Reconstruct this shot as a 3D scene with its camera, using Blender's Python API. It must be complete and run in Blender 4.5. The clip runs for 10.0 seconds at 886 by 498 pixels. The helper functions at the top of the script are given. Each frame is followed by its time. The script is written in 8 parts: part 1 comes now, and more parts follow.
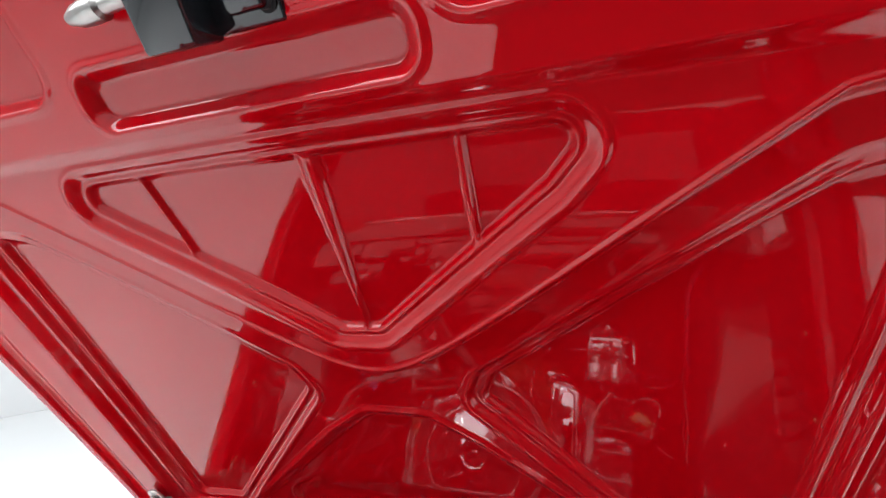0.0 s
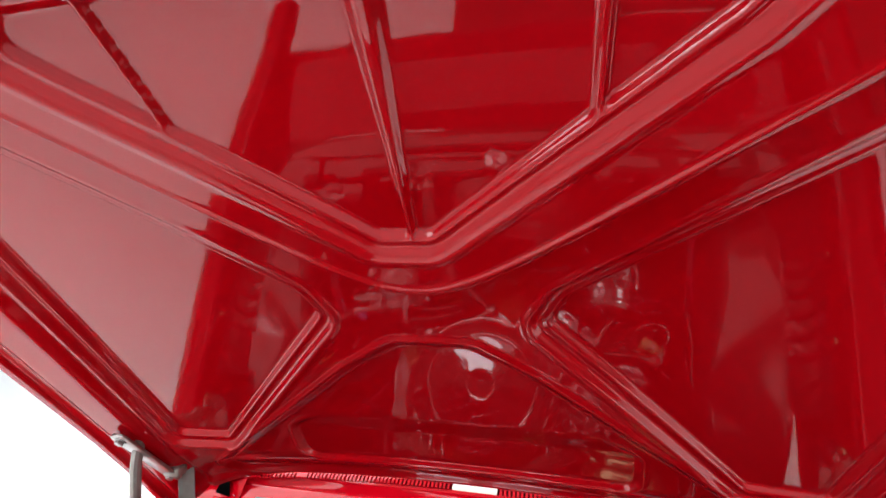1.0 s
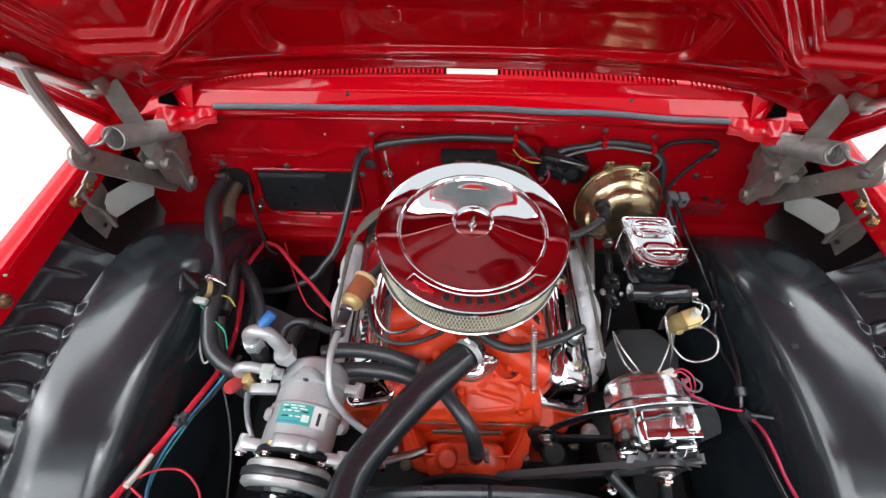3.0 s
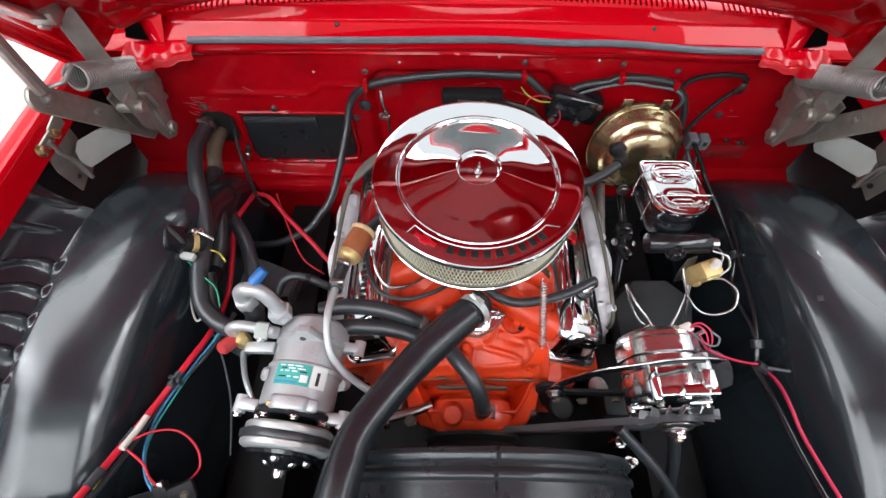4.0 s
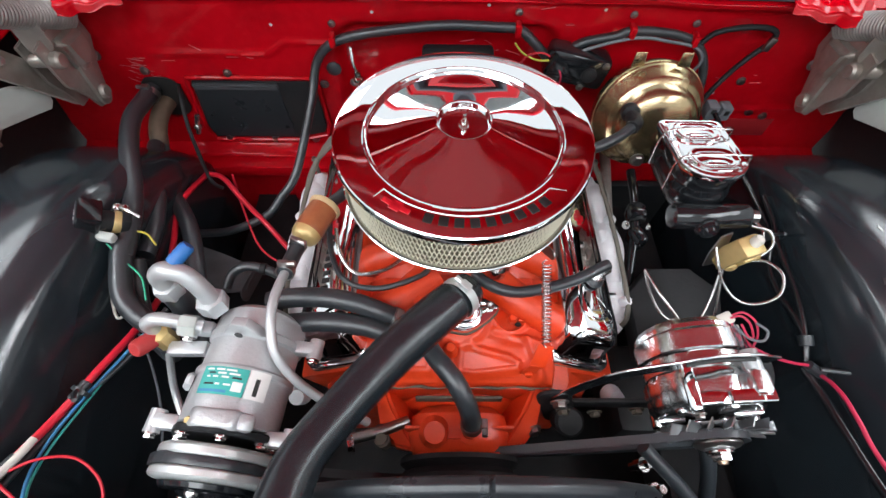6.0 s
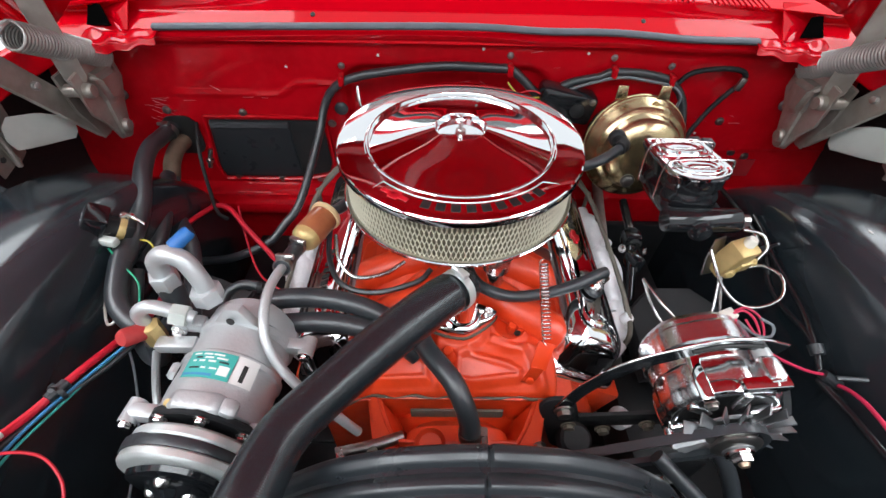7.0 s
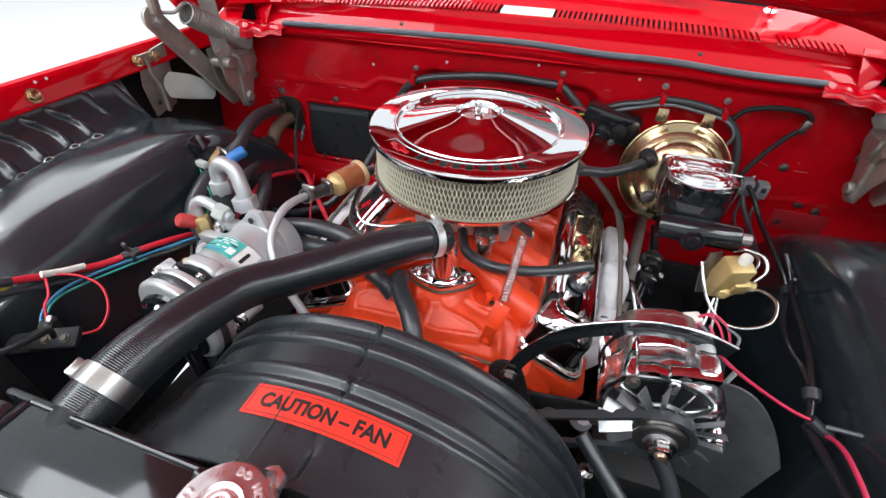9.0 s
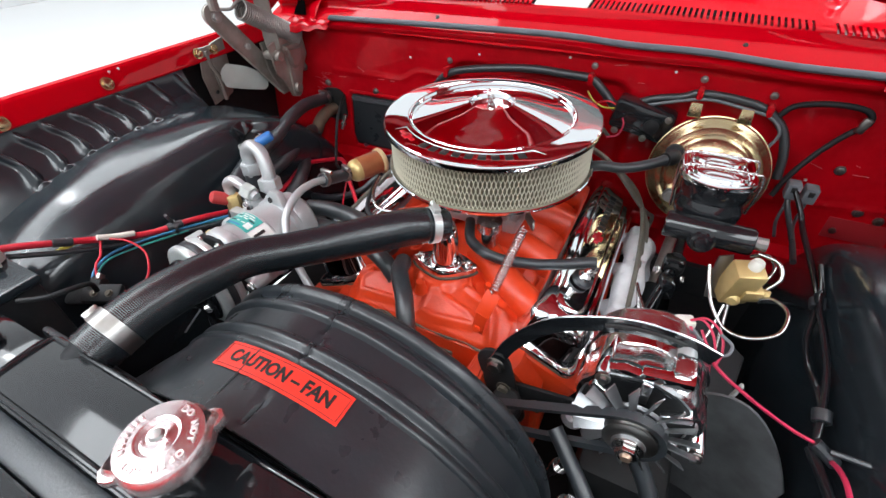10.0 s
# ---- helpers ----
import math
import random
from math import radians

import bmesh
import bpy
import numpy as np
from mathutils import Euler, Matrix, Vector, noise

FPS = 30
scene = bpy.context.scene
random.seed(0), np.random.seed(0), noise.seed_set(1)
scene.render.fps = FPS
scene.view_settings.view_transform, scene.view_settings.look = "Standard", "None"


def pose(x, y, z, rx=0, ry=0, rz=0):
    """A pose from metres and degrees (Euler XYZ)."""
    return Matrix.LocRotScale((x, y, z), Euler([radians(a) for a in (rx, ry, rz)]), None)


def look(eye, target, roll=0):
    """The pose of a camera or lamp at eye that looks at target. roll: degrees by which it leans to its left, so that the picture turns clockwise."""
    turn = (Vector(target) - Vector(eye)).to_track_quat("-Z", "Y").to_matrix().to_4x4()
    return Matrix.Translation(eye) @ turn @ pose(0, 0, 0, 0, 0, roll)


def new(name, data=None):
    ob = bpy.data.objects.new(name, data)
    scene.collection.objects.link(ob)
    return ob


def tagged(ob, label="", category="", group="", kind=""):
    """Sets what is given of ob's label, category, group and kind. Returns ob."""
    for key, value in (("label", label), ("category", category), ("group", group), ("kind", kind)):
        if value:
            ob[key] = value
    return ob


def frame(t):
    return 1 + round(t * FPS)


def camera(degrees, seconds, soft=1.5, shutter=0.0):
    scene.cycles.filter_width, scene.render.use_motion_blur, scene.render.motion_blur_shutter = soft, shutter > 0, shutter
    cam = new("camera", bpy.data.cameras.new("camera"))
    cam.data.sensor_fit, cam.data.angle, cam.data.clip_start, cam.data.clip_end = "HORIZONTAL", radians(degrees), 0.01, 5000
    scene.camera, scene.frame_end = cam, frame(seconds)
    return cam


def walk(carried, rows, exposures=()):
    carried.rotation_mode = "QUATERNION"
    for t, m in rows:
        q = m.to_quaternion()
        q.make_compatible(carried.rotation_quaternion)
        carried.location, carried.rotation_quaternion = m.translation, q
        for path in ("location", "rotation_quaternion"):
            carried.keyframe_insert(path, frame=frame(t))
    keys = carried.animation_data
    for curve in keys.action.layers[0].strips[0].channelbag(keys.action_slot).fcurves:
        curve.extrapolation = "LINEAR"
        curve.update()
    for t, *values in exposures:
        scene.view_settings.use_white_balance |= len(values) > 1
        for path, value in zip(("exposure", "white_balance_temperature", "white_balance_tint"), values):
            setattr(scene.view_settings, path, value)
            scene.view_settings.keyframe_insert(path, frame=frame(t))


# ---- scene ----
cam = camera(89.8, 10.0)
PATH = [
    (0, (0.348, -0.812, 1.684), (-0.277, 1.07, 1.947), -0.8),
    (0.5, (0.287, -0.746, 1.669), (-0.337, 1.147, 1.824), -0.3),
    (1, (0.159, -0.688, 1.649), (-0.272, 1.265, 1.614), -0.2),
    (1.5, (0.036, -0.615, 1.625), (-0.209, 1.321, 1.184), 0.1),
    (2, (-0.018, -0.549, 1.582), (-0.17, 1.179, 0.587), -1.3),
    (2.5, (-0.04, -0.522, 1.577), (-0.09, 0.932, 0.205), -0.6),
    (3, (-0.048, -0.509, 1.569), (-0.06, 0.706, -0.019), 0.9),
    (4.5, (-0.055, -0.446, 1.487), (-0.06, 0.532, -0.258), 0.3),
    (5, (-0.043, -0.425, 1.444), (-0.041, 0.498, -0.331), 0.8),
    (5.5, (-0.039, -0.424, 1.398), (-0.025, 0.514, -0.368), 1.1),
    (6, (-0.034, -0.444, 1.366), (-0.009, 0.641, -0.314), 1.6),
    (7.5, (-0.016, -0.594, 1.262), (-0.019, 0.895, -0.074), 1.3),
    (8, (0.029, -0.627, 1.247), (-0.1, 0.897, -0.041), 2.1),
    (8.5, (0.101, -0.648, 1.25), (-0.209, 0.867, -0.019), 1.5),
    (9, (0.163, -0.66, 1.243), (-0.315, 0.816, -0.019), 1.1),
    (9.5, (0.22, -0.652, 1.241), (-0.407, 0.765, -0.023), -0.3),
    (10, (0.26, -0.642, 1.241), (-0.481, 0.712, -0.031), -2.2),
]
EXPOSURES = [(0.0, -0.24), (0.5, -0.28), (1.5, -0.34), (2.5, -0.45), (3.2, -0.36), (4.5, -0.23), (6.0, -0.19), (7.5, -0.20), (10.0, -0.20)]
walk(cam, [(t, look(eye, target, roll)) for t, eye, target, roll in PATH], EXPOSURES)

# ---- world and light: a white photo studio with soft overhead strips ----
world = bpy.data.worlds.new("studio_white")
world.use_nodes = True
scene.world = world
bg = world.node_tree.nodes["Background"]
bg.inputs["Color"].default_value = (0.90, 0.955, 1.0, 1)
bg.inputs["Strength"].default_value = 1.22


# ---- materials ----
def material(name, color, rough=0.4, metal=0.0, coat=0.0, grain=0.0, grain_size=60.0, stain=0.0, stain_size=6.0,
             bump=0.0, bump_size=200.0, tint=None, spec=0.5, rough_var=0.0, ior=1.5, spread=0.0):
    """A procedural surface: colour varied at two scales, roughness variation and fine relief."""
    m = bpy.data.materials.new(name)
    m.use_nodes = True
    nt = m.node_tree
    b = nt.nodes["Principled BSDF"]
    b.inputs["Metallic"].default_value = metal
    b.inputs["Roughness"].default_value = rough
    b.inputs["IOR"].default_value = ior
    b.inputs["Specular IOR Level"].default_value = spec
    b.inputs["Coat Weight"].default_value = coat
    b.inputs["Coat Roughness"].default_value = 0.03
    tc = nt.nodes.new("ShaderNodeTexCoord")
    geo = nt.nodes.new("ShaderNodeNewGeometry")
    col = None
    base = nt.nodes.new("ShaderNodeRGB")
    base.outputs[0].default_value = (*color, 1)
    col = base.outputs[0]

    def noise_tex(size, detail=4.0):
        n = nt.nodes.new("ShaderNodeTexNoise")
        n.inputs["Scale"].default_value = size
        n.inputs["Detail"].default_value = detail
        nt.links.new(geo.outputs["Position"], n.inputs["Vector"])
        return n.outputs["Fac"]

    def mixed(fac, amount, other, lo=0.4, hi=0.65):
        r = nt.nodes.new("ShaderNodeMapRange")
        r.inputs["From Min"].default_value, r.inputs["From Max"].default_value = lo, hi
        r.inputs["To Max"].default_value = amount
        nt.links.new(fac, r.inputs["Value"])
        mx = nt.nodes.new("ShaderNodeMix")
        mx.data_type = "RGBA"
        nt.links.new(r.outputs[0], mx.inputs["Factor"])
        nt.links.new(col, mx.inputs["A"])
        mx.inputs["B"].default_value = (*other, 1)
        return mx.outputs["Result"]

    other = tint or tuple(c * 0.45 for c in color)
    if stain:
        col = mixed(noise_tex(stain_size), stain, other)
    if grain:
        col = mixed(noise_tex(grain_size, 6.0), grain, tuple(min(1, c * 1.6 + 0.01) for c in color), 0.45, 0.75)
    if spread:
        oi = nt.nodes.new("ShaderNodeObjectInfo")
        hsv = nt.nodes.new("ShaderNodeHueSaturation")
        r = nt.nodes.new("ShaderNodeMapRange")
        r.inputs["To Min"].default_value, r.inputs["To Max"].default_value = 1 - spread, 1 + spread
        nt.links.new(oi.outputs["Random"], r.inputs["Value"])
        nt.links.new(r.outputs[0], hsv.inputs["Value"])
        nt.links.new(col, hsv.inputs["Color"])
        col = hsv.outputs["Color"]
    nt.links.new(col, b.inputs["Base Color"])
    if rough_var:
        r = nt.nodes.new("ShaderNodeMapRange")
        r.inputs["From Min"].default_value, r.inputs["From Max"].default_value = 0.35, 0.7
        r.inputs["To Min"].default_value, r.inputs["To Max"].default_value = rough, rough + rough_var
        nt.links.new(noise_tex(stain_size * 2.3), r.inputs["Value"])
        nt.links.new(r.outputs[0], b.inputs["Roughness"])
    if bump:
        bp = nt.nodes.new("ShaderNodeBump")
        bp.inputs["Strength"].default_value = min(1.0, bump)
        bp.inputs["Distance"].default_value = 0.001
        nt.links.new(noise_tex(bump_size, 3.0), bp.inputs["Height"])
        nt.links.new(bp.outputs[0], b.inputs["Normal"])
        if coat:
            nt.links.new(bp.outputs[0], b.inputs["Coat Normal"])
    return m


RED = material("red_gloss_paint", (0.50, 0.0008, 0.007), 0.5, coat=0.55, spec=0.0, stain=0.12, stain_size=3, tint=(0.5, 0.002, 0.01), bump=0.04, bump_size=14)
HOODRED = material("red_hood_paint", (0.42, 0.0005, 0.004), 0.5, coat=0.85, spec=0.0, stain=0.15, stain_size=4, tint=(0.48, 0.001, 0.008), bump=0.22, bump_size=9)
HOODRED.node_tree.nodes["Principled BSDF"].inputs["Coat IOR"].default_value = 1.55
FIREWALL = material("red_firewall_paint", (0.42, 0.0008, 0.006), 0.45, spec=0.05, coat=0.42, stain=0.35, stain_size=9, grain=0.15, bump=0.3, bump_size=70, rough_var=0.25)
BLACK = material("black_satin_paint", (0.014, 0.020, 0.025), 0.12, spec=0.62, stain=0.3, stain_size=7, tint=(0.02, 0.02, 0.022), rough_var=0.10, bump=0.12, bump_size=30)
SHROUD = material("black_moulded_plastic", (0.017, 0.021, 0.025), 0.27, spec=0.58, stain=0.3, stain_size=12, tint=(0.02, 0.02, 0.02), rough_var=0.10, bump=0.2, bump_size=160)
GLOSSBLACK = material("black_gloss_paint", (0.01, 0.0115, 0.0135), 0.1, coat=0.2, stain=0.2, stain_size=9, bump=0.06, bump_size=20)
MATTGREY = material("dull_dark_grey_metal", (0.05, 0.053, 0.058), 0.5, spec=0.3, stain=0.3, stain_size=20, bump=0.2, bump_size=120)
MATTBLACK = material("matt_black_metal", (0.015, 0.016, 0.018), 0.5, spec=0.16, stain=0.4, stain_size=20, tint=(0.03, 0.028, 0.026), bump=0.4, bump_size=180)
RUBBER = material("black_rubber", (0.024, 0.029, 0.034), 0.36, spec=0.68, stain=0.35, stain_size=25, tint=(0.035, 0.035, 0.036), bump=0.25, bump_size=300)
GREYRUBBER = material("grey_rubber_seal", (0.09, 0.105, 0.125), 0.55, stain=0.3, stain_size=30, bump=0.3, bump_size=250)
CHROME = material("chrome", (0.86, 0.865, 0.875), 0.02, metal=1.0, rough_var=0.03, stain_size=12)
ROUGHCHROME = material("worn_chrome", (0.72, 0.71, 0.70), 0.14, metal=1.0, stain=0.25, stain_size=40, tint=(0.45, 0.42, 0.40), rough_var=0.15)
BRIGHTSTEEL = material("turned_bright_steel", (0.68, 0.72, 0.71), 0.36, metal=0.65, stain=0.2, stain_size=30, bump=0.1, bump_size=120)
SCUFF = material("pale_scuffed_paint", (0.50, 0.16, 0.17), 0.6, stain=0.3, stain_size=40)
PLUGWIRE = material("dusty_tan_rubber", (0.15, 0.135, 0.11), 0.6, stain=0.4, stain_size=30, bump=0.2)
CAPSTEEL = material("pink_tinted_steel", (0.84, 0.74, 0.74), 0.26, metal=0.95, stain=0.3, stain_size=60, tint=(0.5, 0.3, 0.32), bump=0.3, bump_size=220)
LETTERSTEEL = material("worn_embossed_steel", (0.80, 0.72, 0.72), 0.30, metal=0.9)
POLISHED = material("polished_alloy", (0.80, 0.82, 0.83), 0.17, metal=1.0, rough_var=0.10, stain_size=30, bump=0.10, bump_size=60)
ALU = material("cast_aluminium", (0.50, 0.52, 0.53), 0.40, metal=0.5, stain=0.3, stain_size=25, tint=(0.42, 0.41, 0.40), bump=0.5, bump_size=260)
WHITEALU = material("silver_manifold_coating", (0.78, 0.78, 0.80), 0.55, metal=0.1, stain=0.3, stain_size=20, bump=0.5, bump_size=200)
STEEL = material("bare_steel", (0.36, 0.355, 0.345), 0.33, metal=1.0, stain=0.4, stain_size=50, tint=(0.28, 0.24, 0.2), bump=0.2, bump_size=200)
FANSTEEL = material("grey_pressed_fan_steel", (0.40, 0.41, 0.42), 0.32, metal=0.9, stain=0.3, stain_size=60, tint=(0.25, 0.25, 0.26), bump=0.2, bump_size=200)
HINGE = material("brown_grey_hinge_steel", (0.35, 0.325, 0.295), 0.40, metal=0.6, stain=0.5, stain_size=18, tint=(0.19, 0.155, 0.125), grain=0.2, bump=0.4, bump_size=120)
SPRING = material("grey_coated_spring_steel", (0.36, 0.345, 0.325), 0.4, metal=0.5, stain=0.3, stain_size=30)
PALE = material("pale_grey_paint", (0.5, 0.53, 0.5), 0.45, stain=0.25, stain_size=15, bump=0.2, bump_size=90)
GOLD = material("yellow_zinc_plate", (0.46, 0.36, 0.20), 0.17, metal=0.95, stain=0.5, stain_size=9, tint=(0.44, 0.29, 0.21), rough_var=0.12, bump=0.1, bump_size=60)
COPPER = material("coppery_steel", (0.42, 0.30, 0.22), 0.35, metal=0.8, stain=0.3, stain_size=60)
BRASS = material("brass", (0.60, 0.44, 0.19), 0.42, metal=0.45, stain=0.3, stain_size=40, bump=0.3, bump_size=200)
ORANGE = material("orange_engine_enamel", (0.70, 0.046, 0.008), 0.36, coat=0.15, stain=0.4, stain_size=16, tint=(0.5, 0.045, 0.01), grain=0.15, bump=0.55, bump_size=120, rough_var=0.2)
# cream with the shade of the mesh gaps put into its colour
PAPER = material("shaded_cream_filter_paper", (0.22, 0.20, 0.145), 0.8, stain=0.3, stain_size=30, tint=(0.26, 0.24, 0.18), bump=0.3, bump_size=200)
MESHWIRE = material("pale_expanded_mesh", (0.70, 0.66, 0.53), 0.45, metal=0.1)
GASKET = material("brown_gasket", (0.10, 0.085, 0.065), 0.8, bump=0.5)
WIRERED = material("red_wire_insulation", (0.55, 0.012, 0.03), 0.35, stain=0.2, stain_size=40)
HOLE = material("black_void", (0.002, 0.002, 0.002), 1.0, spec=0.0)
WIREPINK = material("faded_red_wire", (0.52, 0.025, 0.075), 0.4)
WIREBLUE = material("blue_wire", (0.05, 0.22, 0.42), 0.4)
WIREGREEN = material("green_wire", (0.01, 0.30, 0.16), 0.4)
WIREYELLOW = material("yellow_wire", (0.5, 0.42, 0.06), 0.4)
WIREWHITE = material("white_wire", (0.62, 0.60, 0.54), 0.45)
TUBESTEEL = material("bright_steel_tube", (0.52, 0.515, 0.50), 0.25, metal=1.0, stain=0.3, stain_size=40)
BLUECAP = material("blue_plastic", (0.02, 0.14, 0.42), 0.4)
REDCAP = material("dull_red_plastic", (0.42, 0.035, 0.035), 0.5, stain=0.3, stain_size=60)
AMBER = material("amber_plastic", (0.34, 0.11, 0.045), 0.3, stain=0.4, stain_size=60, tint=(0.22, 0.05, 0.02), coat=0.4)
AMBERCAP = material("cream_plastic_rim", (0.62, 0.45, 0.25), 0.45)
LABELRED = material("red_orange_label", (0.80, 0.035, 0.02), 0.4, stain=0.1, stain_size=30)
INK = material("black_ink", (0.012, 0.012, 0.012), 0.5)
TEAL = material("teal_label", (0.05, 0.38, 0.33), 0.35)
WHITELABEL = material("white_label", (0.72, 0.72, 0.70), 0.45)
CONNECTOR = material("grey_connector_plastic", (0.14, 0.15, 0.165), 0.5, stain=0.2, stain_size=60)
EMBLEM = material("red_emblem_paint", (0.55, 0.01, 0.02), 0.25)
CLEARPLATE = material("clear_red_plate", (0.30, 0.015, 0.02), 0.3, coat=0.3)
WHITEPLATE = material("cream_vin_plate", (0.72, 0.66, 0.58), 0.4, stain=0.2, stain_size=30)
FLOOR = material("white_studio_floor", (0.88, 0.88, 0.87), 0.35, stain=0.2, stain_size=0.9, tint=(0.80, 0.80, 0.79), grain=0.08, bump=0.1, bump_size=30)
WALLWHITE = material("white_studio_wall", (0.82, 0.82, 0.82), 0.7, stain=0.1, stain_size=0.6, bump=0.1)

RIBBED = bpy.data.materials.new("ribbed_rubber_hose")
RIBBED.use_nodes = True


def ribbed_nodes(m, rings):
    nt = m.node_tree
    b = nt.nodes["Principled BSDF"]
    b.inputs["Base Color"].default_value = (0.012, 0.0155, 0.019, 1)
    b.inputs["Roughness"].default_value = 0.21
    b.inputs["Specular IOR Level"].default_value = 0.7
    uv = nt.nodes.new("ShaderNodeUVMap")
    uv.uv_map = "UVMap"
    w = nt.nodes.new("ShaderNodeTexWave")
    w.wave_type, w.bands_direction = "BANDS", "X"
    w.inputs["Scale"].default_value = rings
    w.inputs["Distortion"].default_value = 0.4
    nt.links.new(uv.outputs[0], w.inputs["Vector"])
    n = nt.nodes.new("ShaderNodeTexNoise")
    n.inputs["Scale"].default_value = 30
    g = nt.nodes.new("ShaderNodeNewGeometry")
    nt.links.new(g.outputs["Position"], n.inputs["Vector"])
    mul = nt.nodes.new("ShaderNodeMath")
    mul.operation = "MULTIPLY"
    nt.links.new(w.outputs["Fac"], mul.inputs[0])
    nt.links.new(n.outputs["Fac"], mul.inputs[1])
    bp = nt.nodes.new("ShaderNodeBump")
    bp.inputs["Strength"].default_value = 0.35
    bp.inputs["Distance"].default_value = 0.0009
    nt.links.new(mul.outputs[0], bp.inputs["Height"])
    nt.links.new(bp.outputs[0], b.inputs["Normal"])


ribbed_nodes(RIBBED, 160)

GLOW = bpy.data.materials.new("luminous_ceiling_panel")
GLOW.use_nodes = True
GLOW.node_tree.nodes["Principled BSDF"].inputs["Base Color"].default_value = (0.8, 0.8, 0.8, 1)
GLOW.node_tree.nodes["Principled BSDF"].inputs["Emission Color"].default_value = (0.90, 0.955, 1.0, 1)
GLOW.node_tree.nodes["Principled BSDF"].inputs["Emission Strength"].default_value = 7.5

GLASS = bpy.data.materials.new("windscreen_glass")
GLASS.use_nodes = True
gb = GLASS.node_tree.nodes["Principled BSDF"]
gb.inputs["Base Color"].default_value = (0.95, 1.0, 0.98, 1)
gb.inputs["Roughness"].default_value = 0.0
gb.inputs["Transmission Weight"].default_value = 1.0
gb.inputs["IOR"].default_value = 1.45


# ---- builders ----
def thing(name, at, label, category, group="", kind=""):
    ob = new(name)
    ob.empty_display_size = 0.05
    ob.location = at
    ob["base"] = tuple(at)
    return tagged(ob, label, category, group, kind)


def finish(me, smooth=35):
    if smooth:
        me.polygons.foreach_set("use_smooth", [True] * len(me.polygons))
        me.set_sharp_from_angle(angle=radians(smooth))
    me.update()


def part(name, bm, mat, parent=None, label="", smooth=35):
    """Links a bmesh, given in world metres, as one mesh under a thing or a part."""
    me = bpy.data.meshes.new(name)
    bm.to_mesh(me)
    bm.free()
    return mesh_part(name, me, mat, parent, label, smooth)


def mesh_part(name, me, mat, parent=None, label="", smooth=35):
    me.materials.append(mat)
    finish(me, smooth)
    ob = new(name, me)
    if parent:
        ob.parent = parent
        top = parent
        if "base" in parent.keys():
            ob.matrix_parent_inverse = Matrix.Translation(parent["base"]).inverted()
    if label:
        ob["label"] = label
    return ob


def rounded_box(cx, cy, cz, sx, sy, sz, bevel=0.004, m=None, bm=None, segs=2):
    own = bmesh.new()
    bmesh.ops.create_cube(own, size=1.0)
    bmesh.ops.scale(own, vec=(sx, sy, sz), verts=own.verts)
    if bevel:
        bmesh.ops.bevel(own, geom=own.edges[:], offset=min(bevel, sx * 0.45, sy * 0.45, sz * 0.45), segments=segs, affect="EDGES", profile=0.5)
    mat4 = Matrix.Translation((cx, cy, cz)) @ (m or Matrix())
    bmesh.ops.transform(own, matrix=mat4, verts=own.verts)
    return merged(bm, own)


def merged(bm, own):
    if bm is None:
        return own
    me = bpy.data.meshes.new("tmp")
    own.to_mesh(me)
    own.free()
    bm.from_mesh(me)
    bpy.data.meshes.remove(me)
    return bm


def axis_matrix(base, direction):
    """A pose at base whose z runs along direction."""
    q = Vector(direction).normalized().to_track_quat("Z", "Y")
    return Matrix.Translation(base) @ q.to_matrix().to_4x4()


def lathe(profile, base=(0, 0, 0), direction=(0, 0, 1), segs=48, bm=None, closed=False, wobble=None):
    """Turns a profile of (radius, height) round an axis."""
    m = axis_matrix(base, direction)
    out = bm or bmesh.new()
    rings = []
    for r, h in profile:
        if r < 1e-6:
            rings.append([out.verts.new(m @ Vector((0, 0, h)))])
        else:
            rings.append([out.verts.new(m @ Vector((r * (wobble(k) if wobble else 1) * math.cos(2 * math.pi * k / segs), r * (wobble(k) if wobble else 1) * math.sin(2 * math.pi * k / segs), h))) for k in range(segs)])
    if closed:
        rings.append(rings[0])
    for a, b in zip(rings, rings[1:]):
        for k in range(segs):
            j = (k + 1) % segs
            if len(a) == 1 and len(b) == 1:
                continue
            if len(a) == 1:
                out.faces.new((a[0], b[j], b[k]))
            elif len(b) == 1:
                out.faces.new((a[k], a[j], b[0]))
            else:
                out.faces.new((a[k], a[j], b[j], b[k]))
    bmesh.ops.recalc_face_normals(out, faces=out.faces[:])
    return out


def smooth_path(points, steps=8):
    """Catmull-Rom through the points."""
    p = [Vector(q) for q in points]
    p = [p[0] * 2 - p[1]] + p + [p[-1] * 2 - p[-2]]
    out = []
    for a, b, c, d in zip(p, p[1:], p[2:], p[3:]):
        for k in range(steps):
            t = k / steps
            out.append(0.5 * ((2 * b) + (c - a) * t + (2 * a - 5 * b + 4 * c - d) * t * t + (3 * b - a - 3 * c + d) * t ** 3))
    out.append(p[-2])
    return out


